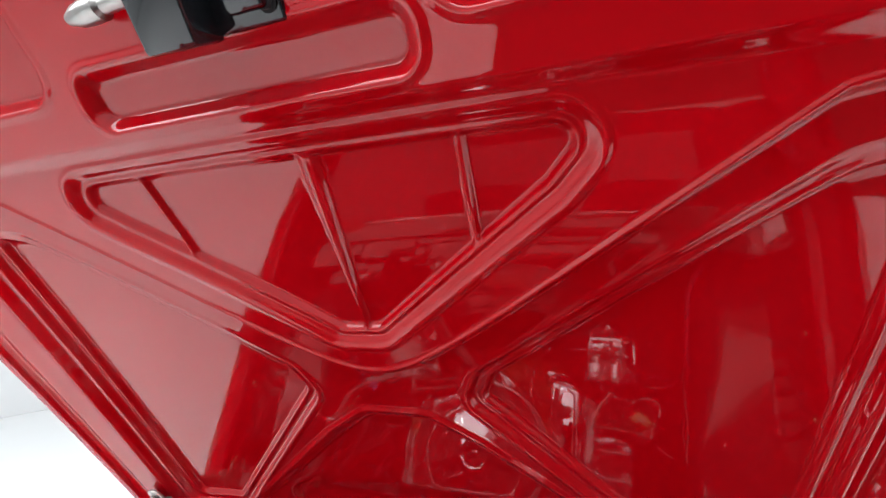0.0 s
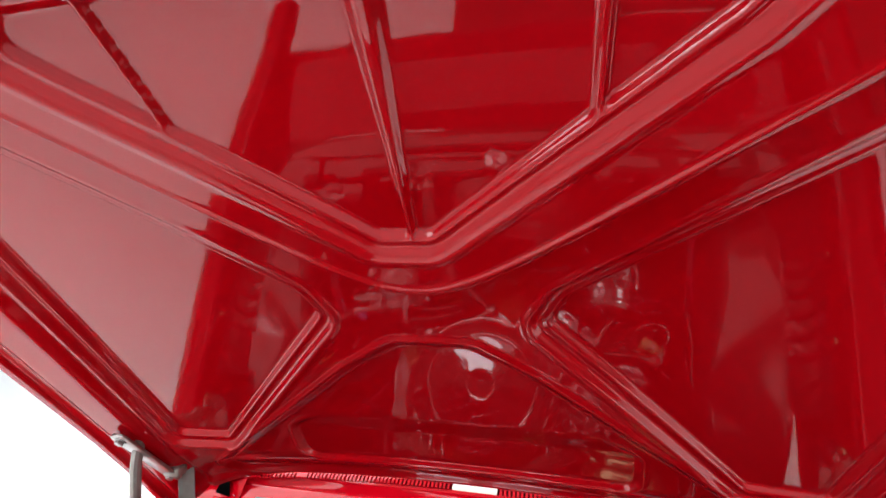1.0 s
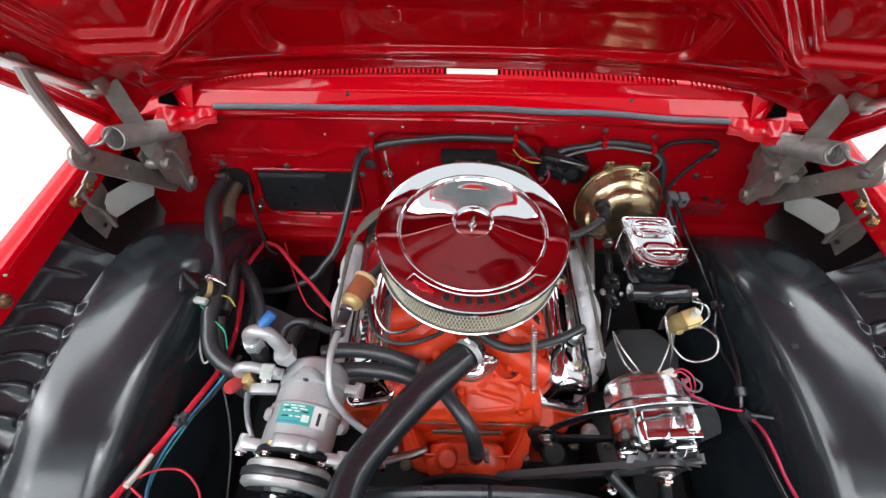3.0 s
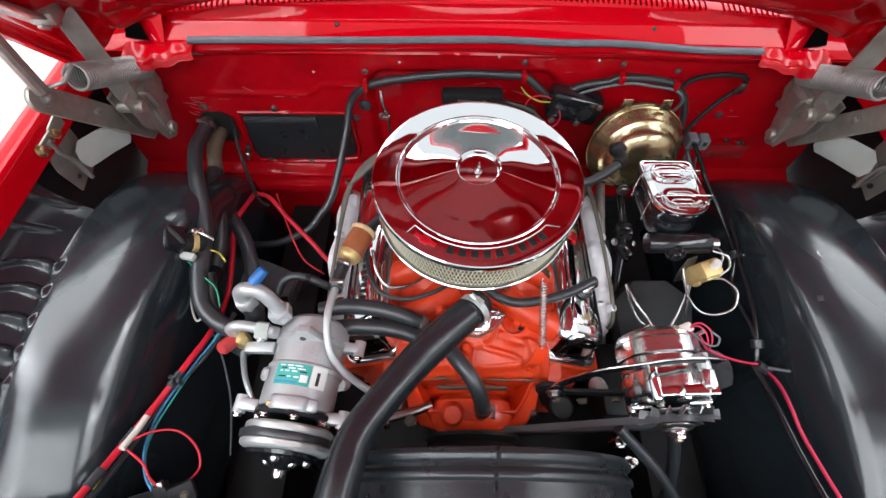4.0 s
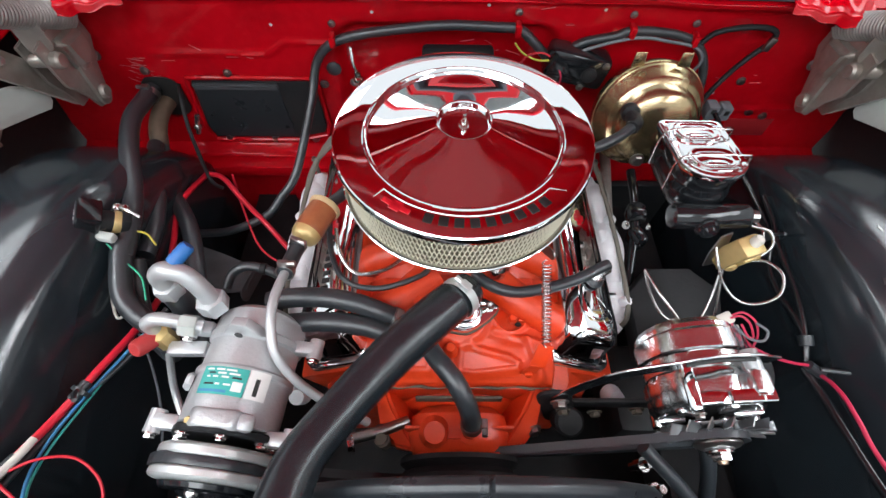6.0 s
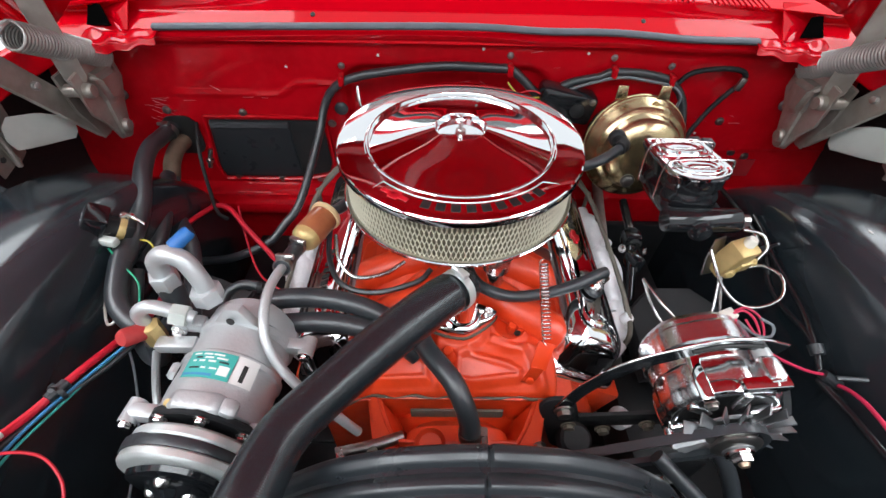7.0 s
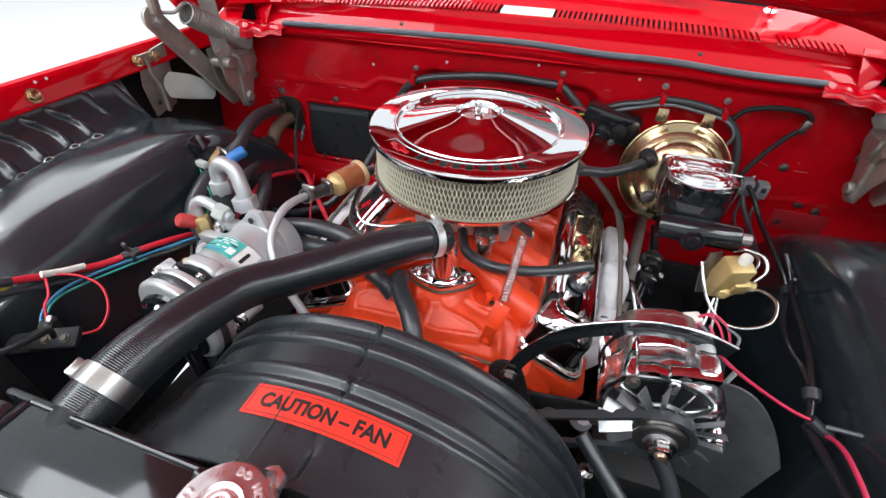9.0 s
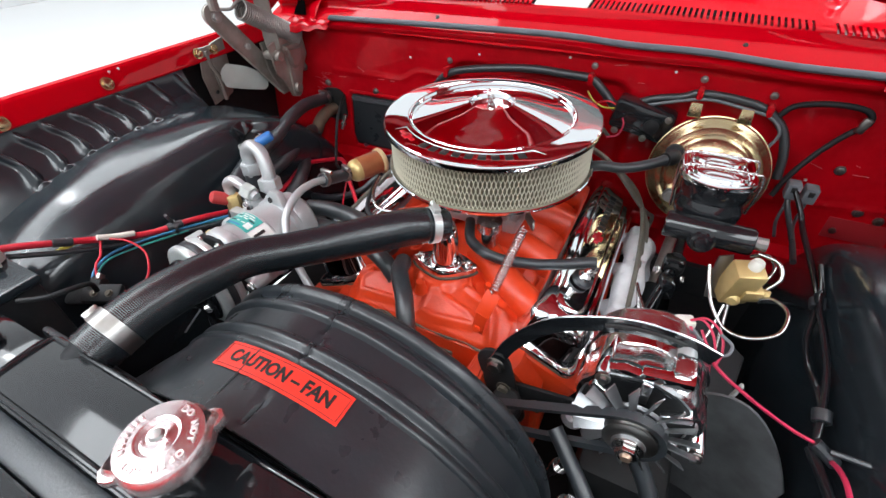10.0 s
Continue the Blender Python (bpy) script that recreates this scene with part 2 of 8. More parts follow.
def tube(points, radius, segs=10, steps=8, bm=None, caps=True, hollow=0.0):
    """A round tube along a smooth path; radius may be a function of the part of its length that is run."""
    path = smooth_path(points, steps) if steps > 1 else [Vector(q) for q in points]
    out = bm or bmesh.new()
    uv = out.loops.layers.uv.get("UVMap") or out.loops.layers.uv.new("UVMap")
    run = [0.0]
    for a, b in zip(path, path[1:]):
        run.append(run[-1] + (b - a).length)
    total = run[-1] or 1
    tangent = [(path[min(i + 1, len(path) - 1)] - path[max(i - 1, 0)]).normalized() for i in range(len(path))]
    side = tangent[0].orthogonal().normalized()
    rings = []
    for i, (p, t) in enumerate(zip(path, tangent)):
        side = (side - t * side.dot(t))
        side = side.normalized() if side.length > 1e-6 else t.orthogonal().normalized()
        up = t.cross(side)
        r = radius(run[i] / total) if callable(radius) else radius
        rings.append([out.verts.new(p + (side * math.cos(2 * math.pi * k / segs) + up * math.sin(2 * math.pi * k / segs)) * r) for k in range(segs)])
    for i, (a, b) in enumerate(zip(rings, rings[1:])):
        for k in range(segs):
            j = (k + 1) % segs
            f = out.faces.new((a[k], a[j], b[j], b[k]))
            for l, (u, v) in zip(f.loops, ((run[i], k), (run[i], k + 1), (run[i + 1], k + 1), (run[i + 1], k))):
                l[uv].uv = (u, v / segs)
    if caps:
        out.faces.new(rings[0][::-1])
        out.faces.new(rings[-1])
    return out


def prism(poly, thick, m=None, bevel=0.0, bm=None):
    """A plate: a 2D outline in x, y drawn out along z by thick, then posed by m."""
    own = bmesh.new()
    low = [own.verts.new((x, y, 0)) for x, y in poly]
    high = [own.verts.new((x, y, thick)) for x, y in poly]
    own.faces.new(low[::-1])
    own.faces.new(high)
    n = len(poly)
    for k in range(n):
        own.faces.new((low[k], low[(k + 1) % n], high[(k + 1) % n], high[k]))
    bmesh.ops.recalc_face_normals(own, faces=own.faces[:])
    if bevel:
        edges = [e for e in own.edges if abs(e.verts[0].co.z - e.verts[1].co.z) < 1e-6]
        bmesh.ops.bevel(own, geom=edges, offset=bevel, segments=2, affect="EDGES", profile=0.5)
    if m is not None:
        bmesh.ops.transform(own, matrix=m, verts=own.verts)
    return merged(bm, own)


def loft(sections, bm=None, closed=True, caps=True):
    """Skins a row of outlines with equal numbers of points."""
    out = bm or bmesh.new()
    rings = [[out.verts.new(p) for p in s] for s in sections]
    n = len(rings[0])
    for a, b in zip(rings, rings[1:]):
        for k in range(n if closed else n - 1):
            j = (k + 1) % n
            out.faces.new((a[k], a[j], b[j], b[k]))
    if caps and closed:
        out.faces.new(rings[0][::-1])
        out.faces.new(rings[-1])
    bmesh.ops.recalc_face_normals(out, faces=out.faces[:])
    return out


def sheet(name, func, nu, nv, mat, parent=None, label="", thick=0.0, smooth=60):
    """A surface func(u, v) of numpy arrays in 0..1, with an optional second skin behind it."""
    u, v = np.meshgrid(np.linspace(0, 1, nu), np.linspace(0, 1, nv))
    co = np.stack([np.broadcast_to(c, u.shape) for c in func(u, v)], -1).reshape(-1, 3)
    idx = np.arange(nu * nv).reshape(nv, nu)
    quads = np.stack([idx[:-1, :-1], idx[:-1, 1:], idx[1:, 1:], idx[1:, :-1]], -1).reshape(-1, 4)
    me = bpy.data.meshes.new(name)
    if thick:
        grid = co.reshape(nv, nu, 3)
        nrm = np.cross(np.gradient(grid, axis=1), np.gradient(grid, axis=0)).reshape(-1, 3)
        nrm /= np.linalg.norm(nrm, axis=1, keepdims=True) + 1e-12
        n = len(co)
        border = np.concatenate([idx[0, :], idx[1:, -1], idx[-1, -2::-1], idx[-2:0:-1, 0]])
        nxt = np.roll(border, -1)
        rim = np.stack([border, border + n, nxt + n, nxt], -1)
        quads = np.concatenate([quads, quads[:, ::-1] + n, rim])
        co = np.concatenate([co, co - nrm * thick])
    me.from_pydata(co.tolist(), [], quads.tolist())
    return mesh_part(name, me, mat, parent, label, smooth)


def bolt(at, direction, mat, parent, size=0.007, name="bolt", washer=True, label=""):
    """A hexagon-headed bolt with a washer."""
    bm = None
    if washer:
        bm = lathe([(0, 0), (size * 1.35, 0), (size * 1.35, size * 0.22), (0, size * 0.22)], at, direction, 14)
    m = axis_matrix(at, direction)
    hexa = [(size * math.cos(k * math.pi / 3), size * math.sin(k * math.pi / 3)) for k in range(6)]
    bm = prism(hexa, size * 0.75, m @ Matrix.Translation((0, 0, size * 0.2)), size * 0.12, bm)
    return part(name, bm, mat, parent, label)


def clamp(at, direction, radius, parent, width=0.012, mat=None, screw=(0, 0, 1)):
    """A worm-drive hose clamp: band and screw housing."""
    mat = mat or STEEL
    d = Vector(direction).normalized()
    base = Vector(at) - d * width / 2
    bm = lathe([(radius, 0), (radius + 0.0012, 0), (radius + 0.0012, width), (radius, width), (radius, 0)], base, d, 32)
    s = (Vector(screw) - d * Vector(screw).dot(d)).normalized()
    t = d.cross(s)
    rot = Matrix((t, d, s)).transposed().to_4x4()
    c = Vector(at) + s * (radius + 0.004)
    rounded_box(0, 0, 0, 0.014, width * 0.9, 0.008, 0.0015, Matrix.Translation(c) @ rot, bm)
    lathe([(0, -0.005), (0.004, -0.005), (0.004, 0.006), (0, 0.006)], c + t * 0.010, t, 10, bm)
    return part("clamp", bm, mat, parent, "bright steel worm-drive clamp")


def stadium(w, h, r, n=6):
    """Outline of a rectangle w by h with corners rounded by r."""
    out = []
    for cx, cy, a0 in ((w / 2 - r, h / 2 - r, 0), (-w / 2 + r, h / 2 - r, 90), (-w / 2 + r, -h / 2 + r, 180), (w / 2 - r, -h / 2 + r, 270)):
        out += [(cx + r * math.cos(radians(a0 + 90 * k / n)), cy + r * math.sin(radians(a0 + 90 * k / n))) for k in range(n + 1)]
    return out


def frame_of(origin, xdir, ydir):
    """A pose from an origin and two directions."""
    x = Vector(xdir).normalized()
    z = x.cross(Vector(ydir)).normalized()
    y = z.cross(x)
    return Matrix.Translation(origin) @ Matrix((x, y, z)).transposed().to_4x4()


def flat_bar(a, b, width, thick, face, bm=None, ends=True, taper=1.0):
    """A flat bar with rounded ends from a to b, its broad side facing the direction given."""
    a, b = Vector(a), Vector(b)
    d = b - a
    L, r = d.length, width / 2
    n = 8 if ends else 1
    poly = [(L + r * taper * math.sin(math.pi * k / n), -r * taper * math.cos(math.pi * k / n)) for k in range(n + 1)]
    poly += [(-r * math.sin(math.pi * k / n), r * math.cos(math.pi * k / n)) for k in range(n + 1)]
    z = Vector(face)
    x = d.normalized()
    z = (z - x * z.dot(x)).normalized()
    y = z.cross(x)
    m = Matrix.Translation(a - z * thick / 2) @ Matrix((x, y, z)).transposed().to_4x4()
    return prism(poly, thick, m, min(thick * 0.25, 0.0015), bm)


def text_mesh(words, size, name):
    """The mesh of words in the built-in font, flat in x and y, centred."""
    cu = bpy.data.curves.new(name, "FONT")
    cu.body, cu.size, cu.align_x, cu.align_y, cu.extrude = words, size, "CENTER", "CENTER", 0.0004
    cu.offset = size * 0.036
    ob = bpy.data.objects.new(name, cu)
    scene.collection.objects.link(ob)
    dg = bpy.context.evaluated_depsgraph_get()
    me = bpy.data.meshes.new_from_object(ob.evaluated_get(dg))
    bpy.data.objects.remove(ob)
    bpy.data.curves.remove(cu)
    return me


def wire(name, points, radius, mat, parent=None, label="", segs=7, steps=7):
    return part(name, tube(points, radius, segs, steps), mat, parent, label, 80)

# ---- studio ----
def studio():
    def ground(u, v):
        return (u - 0.5) * 24, (v - 0.5) * 24, 0 * u

    tagged(sheet("floor", ground, 2, 2, FLOOR), "smooth white painted studio floor", "floor", kind="structure")
    # unseen dark slab, added so the hood underside reflects less white floor
    tagged(part("floor_mat", rounded_box(4.3, -5.0, 0.003, 9.4, 7.6, 0.006, 0.002), MATTBLACK), "large unseen dark slab added to darken the hood's reflections", "floor mat", kind="structure")
    for name, cx, cy, sx, sy in (("wall_north", 0, 9, 18.4, 0.2), ("wall_south", 0, -9, 18.4, 0.2), ("wall_east", 9, 0, 0.2, 17.6), ("wall_west", -9, 0, 0.2, 17.6)):
        ob = part(name, rounded_box(cx, cy, 0.75, sx, sy, 1.5, 0.01), WALLWHITE)
        tagged(ob, "plain low white studio wall", "wall", kind="structure")
    # panels placed by their highlights; the third is fill added for the bay's front
    for x, y, wide, long in ((-1.75, 1.6, 1.4, 4.4), (2.5, 1.0, 1.8, 4.4), (-0.3, -2.0, 2.6, 1.3), (-2.6, -1.9, 2.2, 3.2), (2.3, -1.9, 1.1, 1.8)):
        ob = part("ceiling_panel", rounded_box(x, y, 3.4, wide, long, 0.08, 0.02), GLOW)
        tagged(ob, "large luminous white ceiling panel set for reflections and fill light", "ceiling light", "ceiling lights")


studio()


def step(x, lo=0.0, hi=1.0):
    t = np.clip((x - lo) / (hi - lo), 0, 1)
    return t * t * (3 - 2 * t)


def sd_poly(x, v, pts):
    """Signed distance to a polygon, negative inside."""
    d = np.full(x.shape, 1e9)
    inside = np.zeros(x.shape, bool)
    for (ax, ay), (bx, by) in zip(pts, pts[1:] + pts[:1]):
        ex, ey = bx - ax, by - ay
        t = np.clip(((x - ax) * ex + (v - ay) * ey) / (ex * ex + ey * ey), 0, 1)
        d = np.minimum(d, np.hypot(x - ax - t * ex, v - ay - t * ey))
        cross = ((ay <= v) & (by > v)) | ((by <= v) & (ay > v))
        with np.errstate(divide="ignore", invalid="ignore"):
            xi = ax + (v - ay) / (by - ay if by != ay else 1e-9) * ex
        inside ^= cross & (x < xi)
    return np.where(inside, -d, d)


# ---- hood: inner panel, outer skin, latch. x across, v up its slope, d towards the engine ----
HO, HU, HN = np.array([0, 0.124, 1.25]), np.array([0, -0.6, 0.8]), np.array([0, -0.8, -0.6])


def on_hood(x, v, d):
    return x, HO[1] + HU[1] * v + HN[1] * d, HO[2] + HU[2] * v + HN[2] * d


def hood_point(x, v, d=0.0):
    return Vector((x, HO[1] + HU[1] * v + HN[1] * d, HO[2] + HU[2] * v + HN[2] * d))


def hood_rear(x):
    return -0.190 - 0.083 * (np.abs(x) / 0.71) ** 6


def hood_sweep(x, v):
    return 0.045 * np.clip((-0.06 - v) / 0.13, 0, 1) ** 1.6 * np.clip(1 - (np.abs(x) / 0.71) ** 4, 0, 1)


def hood_half(v):
    return 0.785 + 0.075 * np.clip(v, -0.2, 1.2)


def hood_relief(x, v):
    ax = np.abs(x)
    d = np.zeros(x.shape)

    def opening(sd, deep, wide, lip=0.0035):
        return -deep * step(-sd, 0, wide) + lip * np.exp(-((sd - 0.004) / 0.006) ** 2)

    # three-ribbed window between the arms of the brace: sloped rim, shelf, inner step
    win = sd_poly(x, v, [(-0.362, 0.764), (0.316, 0.764), (0.292, 0.736), (0.022, 0.523), (-0.030, 0.523), (-0.335, 0.742)]) - 0.050
    d = d - 0.010 * step(-win, 0.0, 0.018) - 0.010 * step(-win, 0.023, 0.033) + 0.003 * np.exp(-((win - 0.005) / 0.005) ** 2)
    d = d + 0.002 * np.exp(-((win + 0.021) / 0.003) ** 2)
    inside = step(-win, 0.022, 0.034)
    for cx, lean, wide in ((-0.262, -0.19, 0.15), (0.005, 0.0, 1.0), (0.211, 0.01, 0.15)):
        w = 0.004 + 0.010 * step(v, 0.50, 0.8) * wide
        d = d + inside * 0.009 * np.exp(-((x - cx - lean * (v - 0.7)) / w) ** 4)
    # brace: V-shaped step
    vb = 0.411 - 0.08 + np.sqrt((0.79 * x) ** 2 + 0.08 ** 2)
    vb = np.minimum(vb, 0.775 + 0.04 * step(ax, 0.5, 0.75))
    d = d + 0.012 * step(v - vb, -0.008, 0.008) + 0.0035 * np.exp(-((v - vb - 0.008) / 0.005) ** 2)
    # side openings
    side = sd_poly(ax, v, [(0.190, 0.352), (0.495, 0.008), (0.585, 0.012), (0.635, 0.70), (0.60, 0.690), (0.205, 0.386)]) - 0.045
    upper = step(v - vb, -0.10, -0.045)
    d = d + (1 - 0.96 * upper) * opening(side, 0.010, 0.011, 0.003) - (1 - upper) * 0.010 * step(-side, 0.025, 0.033)
    d = d + (1 - upper) * 0.002 * np.exp(-((side + 0.022) / 0.003) ** 2)
    # arched opening that runs out at the rear edge, and its inner floor
    arch = sd_poly(x, v, [(-0.50, -0.125), (0.50, -0.125), (0.26, 0.078), (0.12, 0.203), (0.045, 0.256), (-0.045, 0.256), (-0.12, 0.203), (-0.26, 0.078)]) - 0.05
    d = d + opening(arch, 0.010, 0.022, 0.0035)
    floor_edge = sd_poly(x, v, [(-0.290, -0.044), (0.290, -0.044), (0.285, 0.015), (0.10, 0.14), (-0.10, 0.14), (-0.285, 0.015)]) - 0.043
    low = 1 - step(v, 0.02, 0.09)
    d = d + low * (-0.008 * step(-floor_edge, 0, 0.012) + 0.003 * np.exp(-((floor_edge - 0.004) / 0.004) ** 2))
    # front cross member with a bead and two wells
    front = 0.832
    d = d + 0.012 * step(v - front, -0.01, 0.016)
    bead = np.sqrt(np.maximum(np.abs(x + 0.035) - 0.20, 0) ** 2 + np.maximum(np.abs(v - 0.897) - 0.006, 0) ** 2) - 0.03
    d = d - 0.016 * step(-bead, -0.004, 0.016) + 0.003 * np.exp(-((bead - 0.006) / 0.006) ** 2)
    well = np.sqrt(np.maximum(np.abs(np.abs(x + 0.046) - 0.435) - 0.13, 0) ** 2 + np.maximum(np.abs(v - 0.980) - 0.03, 0) ** 2) - 0.04
    d = d - 0.022 * step(-well, -0.002, 0.012) + 0.003 * np.exp(-((well - 0.006) / 0.006) ** 2)
    # side crease and down-turned flange
    a = ax - (0.655 + 0.075 * v)
    d = d - 0.009 * np.exp(-(a / 0.012) ** 2) + 0.006 * step(a, 0.004, 0.03)
    edge = ax - hood_half(v)
    d = d + (0.0 + 0.02 * np.clip(v, 0, 1)) * step(a, 0.01, 0.13)
    d = d - 0.005 * np.exp(-((edge + 0.035) / 0.010) ** 2)
    d = d + 0.006 * step(edge, -0.022, -0.014)
    # crown: the hood bows across and along
    d = d + 0.075 * (x ** 2 - 0.06) + 0.03 * (v - 0.45) ** 2 - 0.004
    # the rear end sweeps back towards the glass, then ends in a lip
    d = d - hood_sweep(x, v)
    rear = v - hood_rear(x)
    d = d + 0.008 * (1 - step(rear, 0.006, 0.03))
    return d


def hood():
    top = thing("hood", (0, 0.2, 1.1), "open red hood with a glossy braced underside", "hood")

    def inner(u, s):
        x0 = (u - 0.5) * 2
        v = hood_rear(x0 * 0.785) + (1.14 - hood_rear(x0 * 0.785)) * s
        x = x0 * hood_half(v)
        return on_hood(x, v, hood_relief(x, v))

    sheet("inner_panel", inner, 600, 480, HOODRED, top, "glossy red pressed steel inner panel with an X brace", smooth=50)

    def skin(u, s):
        x0 = (u - 0.5) * 2
        v = hood_rear(x0 * 0.785) + (1.14 - hood_rear(x0 * 0.785)) * s
        x = x0 * (hood_half(v) + 0.004)
        d = -0.045 * (1 - np.abs(x0) ** 8) + 0.075 * (x ** 2 - 0.06) + 0.03 * (v - 0.45) ** 2 - 0.008 + 0.02 * np.clip(v, 0, 1) * np.abs(x0) ** 8 - hood_sweep(x, v)
        return on_hood(x, v, d)

    sheet("outer_skin", skin, 60, 60, RED, top, thick=0.001)
    # small square hole in the flange
    for s in (-1, 1):
        part("square_plug", rounded_box(*hood_point(s * 0.735, 0.46, 0.036), 0.014, 0.014, 0.004, 0.001, frame_of((0, 0, 0), (1, 0, 0), tuple(HU)).to_3x3().to_4x4()), INK, top)
    # latch: black folded bracket, bolts and a pin
    R = frame_of((0, 0, 0), (1, 0, 0), tuple(HU)).to_3x3().to_4x4()
    latch = part("latch_bracket", rounded_box(*hood_point(-0.02, 0.985, 0.022), 0.17, 0.10, 0.012, 0.004, R), GLOSSBLACK, top, "black steel latch bracket")
    bm = rounded_box(*hood_point(-0.055, 0.965, 0.045), 0.07, 0.07, 0.05, 0.006, R)
    rounded_box(*hood_point(0.03, 0.975, 0.036), 0.05, 0.05, 0.02, 0.005, R, bm)
    part("latch_hook", bm, GLOSSBLACK, latch)
    for x, v in ((-0.09, 0.95), (0.05, 0.955)):
        bolt(hood_point(x, v, 0.03), tuple(HN), MATTBLACK, latch, 0.008)
    a = hood_point(-0.10, 0.99, 0.05)
    b = hood_point(-0.185, 0.985, 0.055)
    part("latch_pin", lathe([(0, 0), (0.006, 0.002), (0.012, 0.018), (0.0135, 0.03), (0.0135, 0.05), (0.009, 0.055), (0.009, 0.09), (0, 0.09)], b, a - b, 20), STEEL, latch, "bullet-shaped grey steel latch pin")


hood()


# ---- firewall and cowl ----
def seal_z(x):
    return 0.990 + 0.008 * np.cos(x * 4.2) - 0.004 * x - 0.005 * np.exp(-((x - 0.16) / 0.09) ** 2) - 0.003 * np.exp(-((x - 0.42) / 0.08) ** 2)


def firewall():
    top = thing("wall_firewall", (0, 0.31, 0.3), "red painted pressed steel firewall with scuffs", "firewall", kind="structure")

    def face(u, v):
        x = (u - 0.5) * 1.66
        zt = seal_z(x) - 0.010
        z = 0.28 + (zt - 0.28) * v
        y = np.full(x.shape, 0.31)
        # embossed steps and a shallow arch round the wiper recess
        lip = step(z, zt - 0.02, zt - 0.004)
        y = y - 0.016 * lip
        crease = 0.862 + 0.025 * step(x, -0.36, -0.31)
        y = y - 0.004 * np.exp(-((z - crease) / 0.005) ** 2) * (x < -0.22) * (x > -0.58)
        arch = np.sqrt(np.maximum(np.abs(x + 0.02) - 0.16, 0) ** 2 + np.maximum(np.abs(z - 0.80) - 0.08, 0) ** 2) - 0.05
        y = y + 0.02 * step(-arch, 0, 0.02)
        y = y - 0.03 * step(-(z - 0.635), -0.006, 0.006)
        right = np.abs(z - 0.735 - 0.02 * step(x, 0.4, 0.7))
        y = y - 0.004 * np.exp(-(right / 0.005) ** 2) * (x > 0.45)
        return x, y, z

    ob = sheet("firewall_panel", face, 260, 130, FIREWALL, top, thick=0.002, smooth=50)
    # lower cross beam with two stiffeners
    bm = rounded_box(-0.42, 0.265, 0.612, 0.42, 0.04, 0.03, 0.006)
    rounded_box(-0.33, 0.262, 0.55, 0.10, 0.03, 0.10, 0.01, None, bm)
    part("cross_beam", bm, FIREWALL, top)
    # black sheet in place of the deep shade low on the right firewall
    part("toe_panel", rounded_box(0.42, 0.262, 0.425, 0.62, 0.02, 0.29, 0.006), MATTBLACK, top, "black panel added as the shade on the lower firewall")
    for x, z in ((-0.60, 0.825), (-0.443, 0.822), (-0.26, 0.80), (-0.20, 0.805), (0.62, 0.745), (0.655, 0.735), (0.60, 0.70), (-0.50, 0.66), (-0.40, 0.655), (-0.31, 0.655), (0.56, 0.82)):
        bolt((x, 0.3085, z), (0, -1, 0), STEEL, top, 0.0065)
    for x, z, r in ((-0.235, 0.835, 0.014), (0.41, 0.78, 0.012)):
        part("grommet", lathe([(0, 0.006), (r * 0.6, 0.006), (r, 0.003), (r, 0), (0, 0)], (x, 0.309, z), (0, -1, 0), 18), RUBBER, top)
    part("data_plate", rounded_box(0.635, 0.307, 0.705, 0.10, 0.002, 0.045, 0.0008), CLEARPLATE, top, "small red overpainted plate")
    for x, z in ((-0.33, 0.92), (-0.15, 0.945), (0.25, 0.955), (0.05, 0.96), (0.52, 0.79)):
        part("paint_chip", lathe([(0, 0.001), (0.0026, 0.0008), (0.003, 0), (0, 0)], (x, 0.3095, z), (0, -1, 0), 8), PALE, top)


firewall()


def firewall_scratches():
    rng = random.Random(4)
    top = bpy.data.objects["wall_firewall"]
    for cx, cz, n, spread in ((-0.60, 0.83, 14, 0.05), (0.10, 0.915, 8, 0.10), (0.50, 0.80, 8, 0.10), (-0.40, 0.84, 6, 0.10)):
        for k in range(n):
            x, z = cx + rng.uniform(-1, 1) * spread, cz + rng.uniform(-0.5, 0.5) * spread
            a, l = rng.uniform(-0.7, 0.2), rng.uniform(0.006, 0.03)
            p, q = Vector((x, 0.3088, z)), Vector((x + l * math.cos(a), 0.3088, z + l * math.sin(a)))
            part("scratch", flat_bar(p, q, rng.uniform(0.0004, 0.0009), 0.0008, (0, -1, 0)), SCUFF, top)


firewall_scratches()


def hood_seal():
    xs = np.linspace(-0.553, 0.551, 48)
    pts = [(x, 0.302 + 0.004 * math.sin(9 * x), seal_z(x) + 0.004) for x in xs]
    bm = bmesh.new()
    secs = []
    for x, y, z in pts:
        secs.append([(x, y + 0.0085 * math.cos(a), z + 0.006 * math.sin(a)) for a in np.linspace(0, 2 * math.pi, 13)[:-1]])
    ob = part("hood_seal", loft(secs, bm), GREYRUBBER)
    tagged(ob, "long grey rubber weather seal lying along the cowl lip", "seal")


hood_seal()


def cowl_profile(s):
    """y and z of the cowl from the seal to the windscreen."""
    ys = np.array([0.2965, 0.312, 0.345, 0.366, 0.380, 0.44, 0.52, 0.62])
    zs = np.array([0.972, 0.988, 1.010, 1.034, 1.042, 1.049, 1.055, 1.060])
    return np.interp(s, np.linspace(0, 1, 8), ys), np.interp(s, np.linspace(0, 1, 8), zs)


